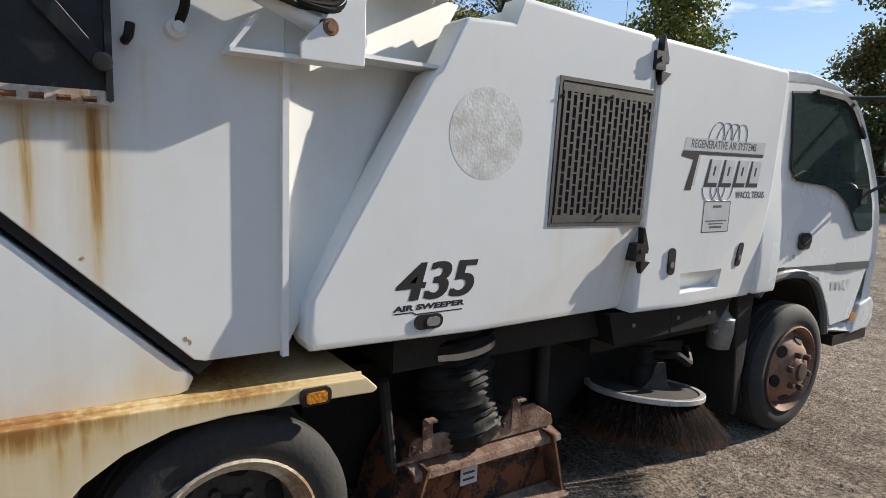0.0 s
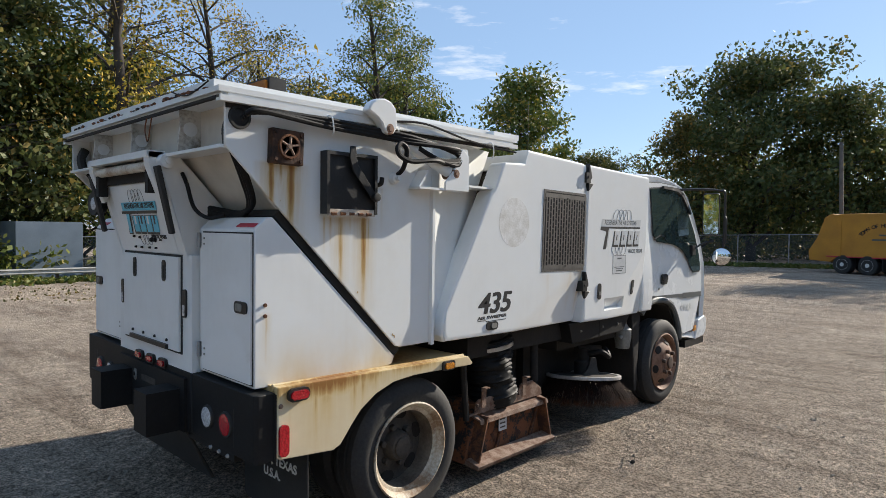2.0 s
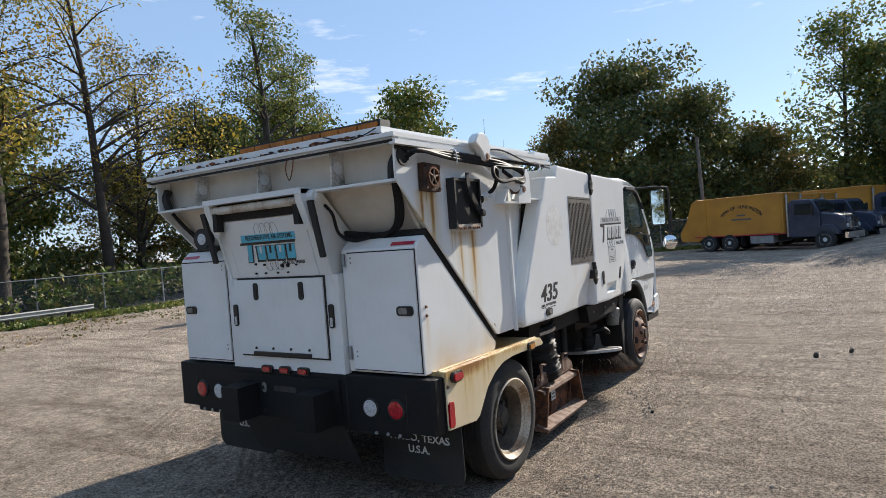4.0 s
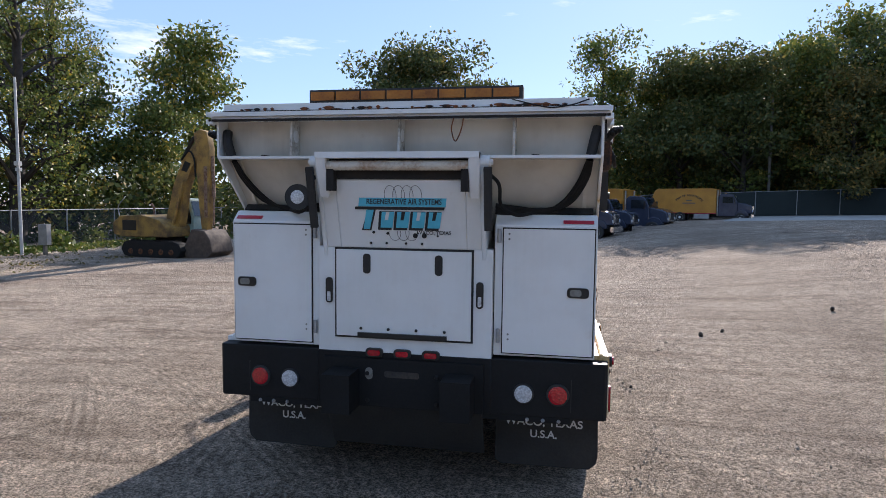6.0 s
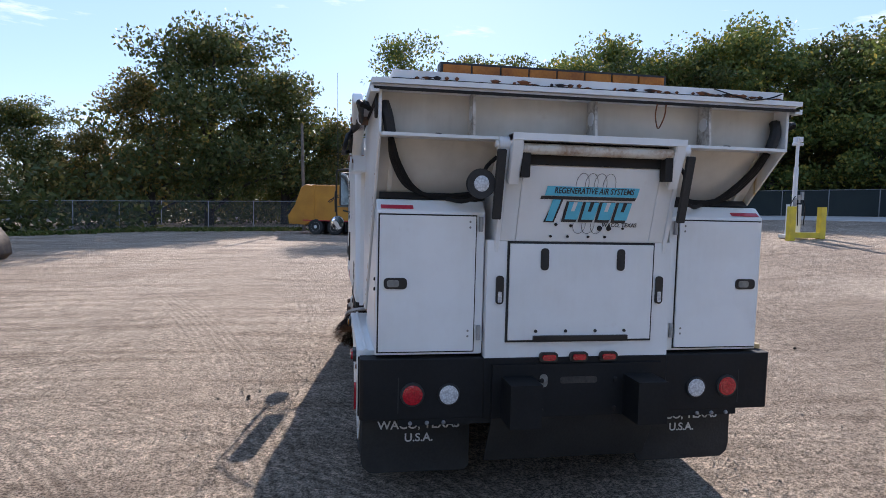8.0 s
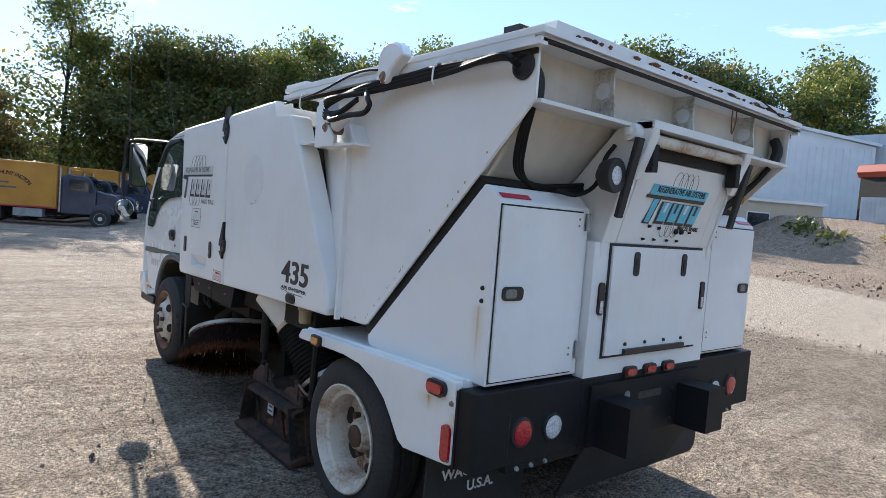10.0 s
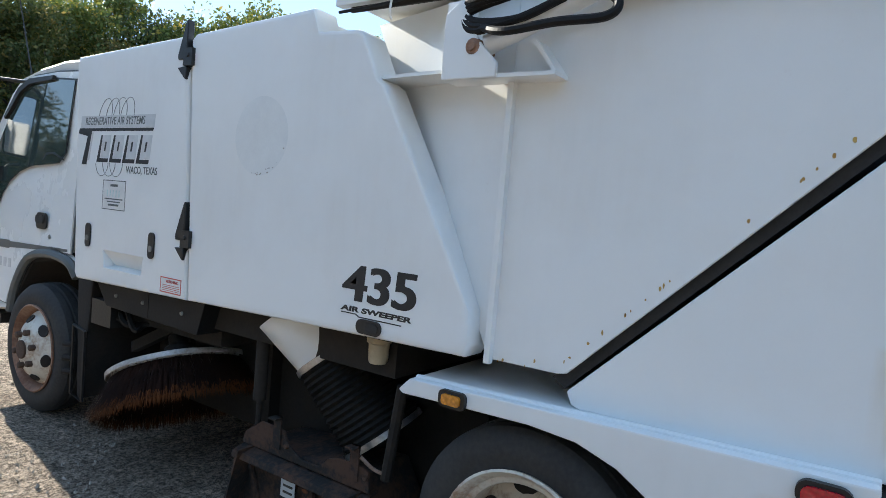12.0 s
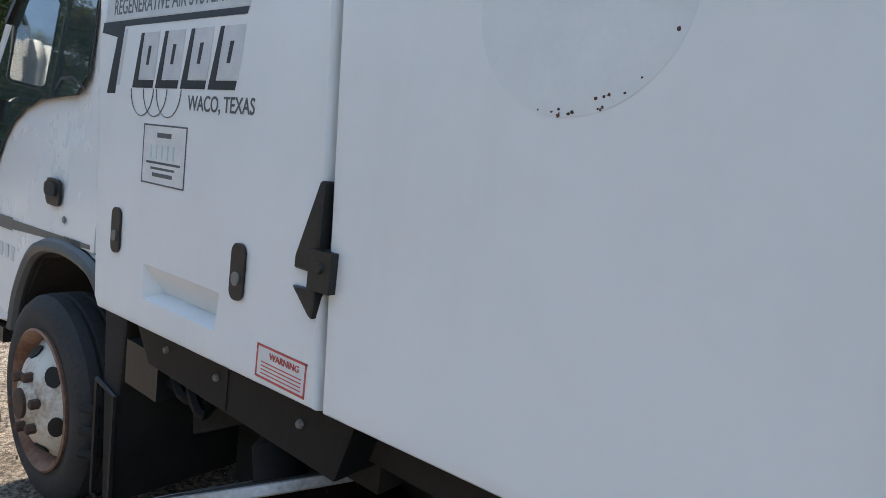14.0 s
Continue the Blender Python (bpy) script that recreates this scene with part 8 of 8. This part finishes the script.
k1 = container("shipping_container", "grey corrugated shipping container on the bank", PALEGREY, STEELBLUE, 5.5)
k1.matrix_basis = place(24.9, 3.1, -5, 0.68, -0.12)
sg = part("sign_panel", box(-0.045, -0.032, 1.0, 1.45, 0.4, 1.95), WHITE_FAR, k1)
for k in range(5):
    part("sign_bar", box(-0.05, -0.045, 1.12, 1.34, 0.55 + 0.27 * k, 0.68 + 0.27 * k), plain("purple_ink", (0.18, 0.10, 0.30)) if k == 0 else GREY_INK, k1)
k2 = container("shipping_container", "blue-grey shipping container behind the guard rail", STEELBLUE, PALEGREY, 6.0)
k2.matrix_basis = place(-28.5, 5.9, -90, 1.05)
tb = thing("tall_shed", (33.0, 9.0, ground_z(33, 9)), "tall pale corrugated shed behind the container", "shed")
part("shell", box(0, 5, -2.5, 2.5, 0, 4.2, 0.02), PALEGREY, tb)
for k in range(14):
    part("wall_rib", box(-0.03, 0, -2.4 + 0.35 * k, -2.3 + 0.35 * k, 0, 4.15), PALEGREY, tb)
rp = thing("plough_blade", (26.6, 6.4, ground_z(26.6, 6.4) + 0.0), "red steel plough blade lying on the bank", "plough", turn=70)
part("blade", prism([(0, 1.75), (0.3, 1.8), (0.45, 2.0), (0.35, 2.3), (0.25, 2.3), (0.3, 2.05), (0.2, 1.9), (0, 1.86)], "x", -1.0, 1.0, 0.02), plain("red_oxide", (0.35, 0.06, 0.03), 0.6), rp)
part("support", box(-0.9, 0.9, 0.1, 0.3, 0.0, 1.78), DIRT_SHADE, rp)

# ---- road, earth bank, litter ----
ROAD = worn("pale_asphalt", (0.44, 0.43, 0.40), (0.36, 0.345, 0.32), 0.9, 0.0, 0.6, 30, 0.3)
EARTH = worn("dark_earth", (0.085, 0.065, 0.05), (0.17, 0.14, 0.11), 0.95, 0.0, 2.0, 20, 0.9)


def strip(name, line, width, mat, label, lift):
    line = smooth_line([(x, y, 0) for x, y in line], 14)
    bm = bmesh.new()
    rows = []
    for i, p in enumerate(line):
        d = (line[min(i + 1, len(line) - 1)] - line[max(i - 1, 0)]).normalized()
        n = Vector((-d.y, d.x, 0))
        rows.append([bm.verts.new((*(p + n * width * f).xy, ground_z(*(p + n * width * f).xy) + lift - (0.12 if abs(f) == 0.5 else 0))) for f in (-0.5, -0.48, -0.25, 0, 0.25, 0.48, 0.5)])
    for a, b in zip(rows, rows[1:]):
        for k in range(6):
            bm.faces.new((a[k], a[k + 1], b[k + 1], b[k]))
    ob = finish(name, bm, mat, None, label, 60)
    return tagged(ob, label, name, kind="structure")


strip("road", [(10.5, 33.8), (17, 30.4), (22.5, 25.5), (27.5, 19.5), (34, 14)], 5.5, ROAD, "pale worn asphalt road", 0.06)
bm = bmesh.new()
er = random.Random(9)
for i in range(700):
    x, y = (16.6 + er.gauss(0, 1.0), er.uniform(-9, 6)) if i % 2 else (7.3 + er.gauss(0, 0.6), er.uniform(-6, 5))
    s = er.uniform(0.012, 0.045) if i % 2 else er.uniform(0.005, 0.016)
    q = bmesh.ops.create_icosphere(bm, subdivisions=1, radius=s, matrix=Matrix.LocRotScale((x, y, ground_z(x, y) + s * 0.2), Euler((er.random() * 3, er.random() * 3, er.random() * 3)), (1.3, 1.0, 0.6)))
tagged(finish("earth_clods", bm, EARTH, None, "dark broken earth and rubble beside the road", 0), "dark broken earth and rubble beside the road", "earth", kind="stuff")

# stones lying on the yard
STONE = worn("yard_stone", (0.46, 0.41, 0.34), (0.30, 0.26, 0.21), 0.9, 0, 9, 60, 0.5)
bm = bmesh.new()
for i in range(14000):
    a, r = er.uniform(0, 2 * math.pi), 1.6 + 11 * er.random() ** 1.6
    x, y = r * math.cos(a), 1.8 + r * 1.25 * math.sin(a)
    s = er.uniform(0.003, 0.008) * (1.9 if er.random() < 0.04 else 1)
    m = Matrix.LocRotScale((x, y, ground_z(x, y) - s * 0.1), Euler((er.random() * 6, er.random() * 6, er.random() * 6)), (1.35 * s, s, 0.75 * s))
    v = [bm.verts.new(m @ Vector(c)) for c in ((1, 0, 0), (-1, 0, 0), (0, 1, 0), (0, -1, 0), (0, 0, 1), (0, 0, -1))]
    for f in ((0, 2, 4), (2, 1, 4), (1, 3, 4), (3, 0, 4), (2, 0, 5), (1, 2, 5), (3, 1, 5), (0, 3, 5)):
        bm.faces.new([v[k] for k in f])
tagged(finish("loose_gravel", bm, STONE, None, "loose stones scattered over the yard", 0), "loose stones scattered over the yard", "gravel", kind="stuff")
DARKSTONE = worn("dark_stone", (0.05, 0.042, 0.035), (0.09, 0.075, 0.06), 0.9)
for x, y, s in ((2.70, 5.12, 0.034), (3.03, 5.41, 0.030), (1.55, 2.60, 0.016), (-1.95, 2.2, 0.018), (4.2, 3.4, 0.02), (5.0, 7.0, 0.04)):
    bm = bmesh.new()
    bmesh.ops.create_icosphere(bm, subdivisions=2, radius=s, matrix=Matrix.LocRotScale((x, y, ground_z(x, y) + s * 0.45), Euler((x, y, s * 30)), (1.2, 0.9, 0.75)))
    for v in bm.verts:
        v.co += Vector((noise.noise(v.co * 30), noise.noise(v.co * 30 + Vector((3, 1, 2))), 0)) * s * 0.3
    tagged(finish("stone", bm, DARKSTONE, None, "dark stone lying on the gravel yard", 50), "dark stone lying on the gravel yard", "stone", "dark stones on the yard")
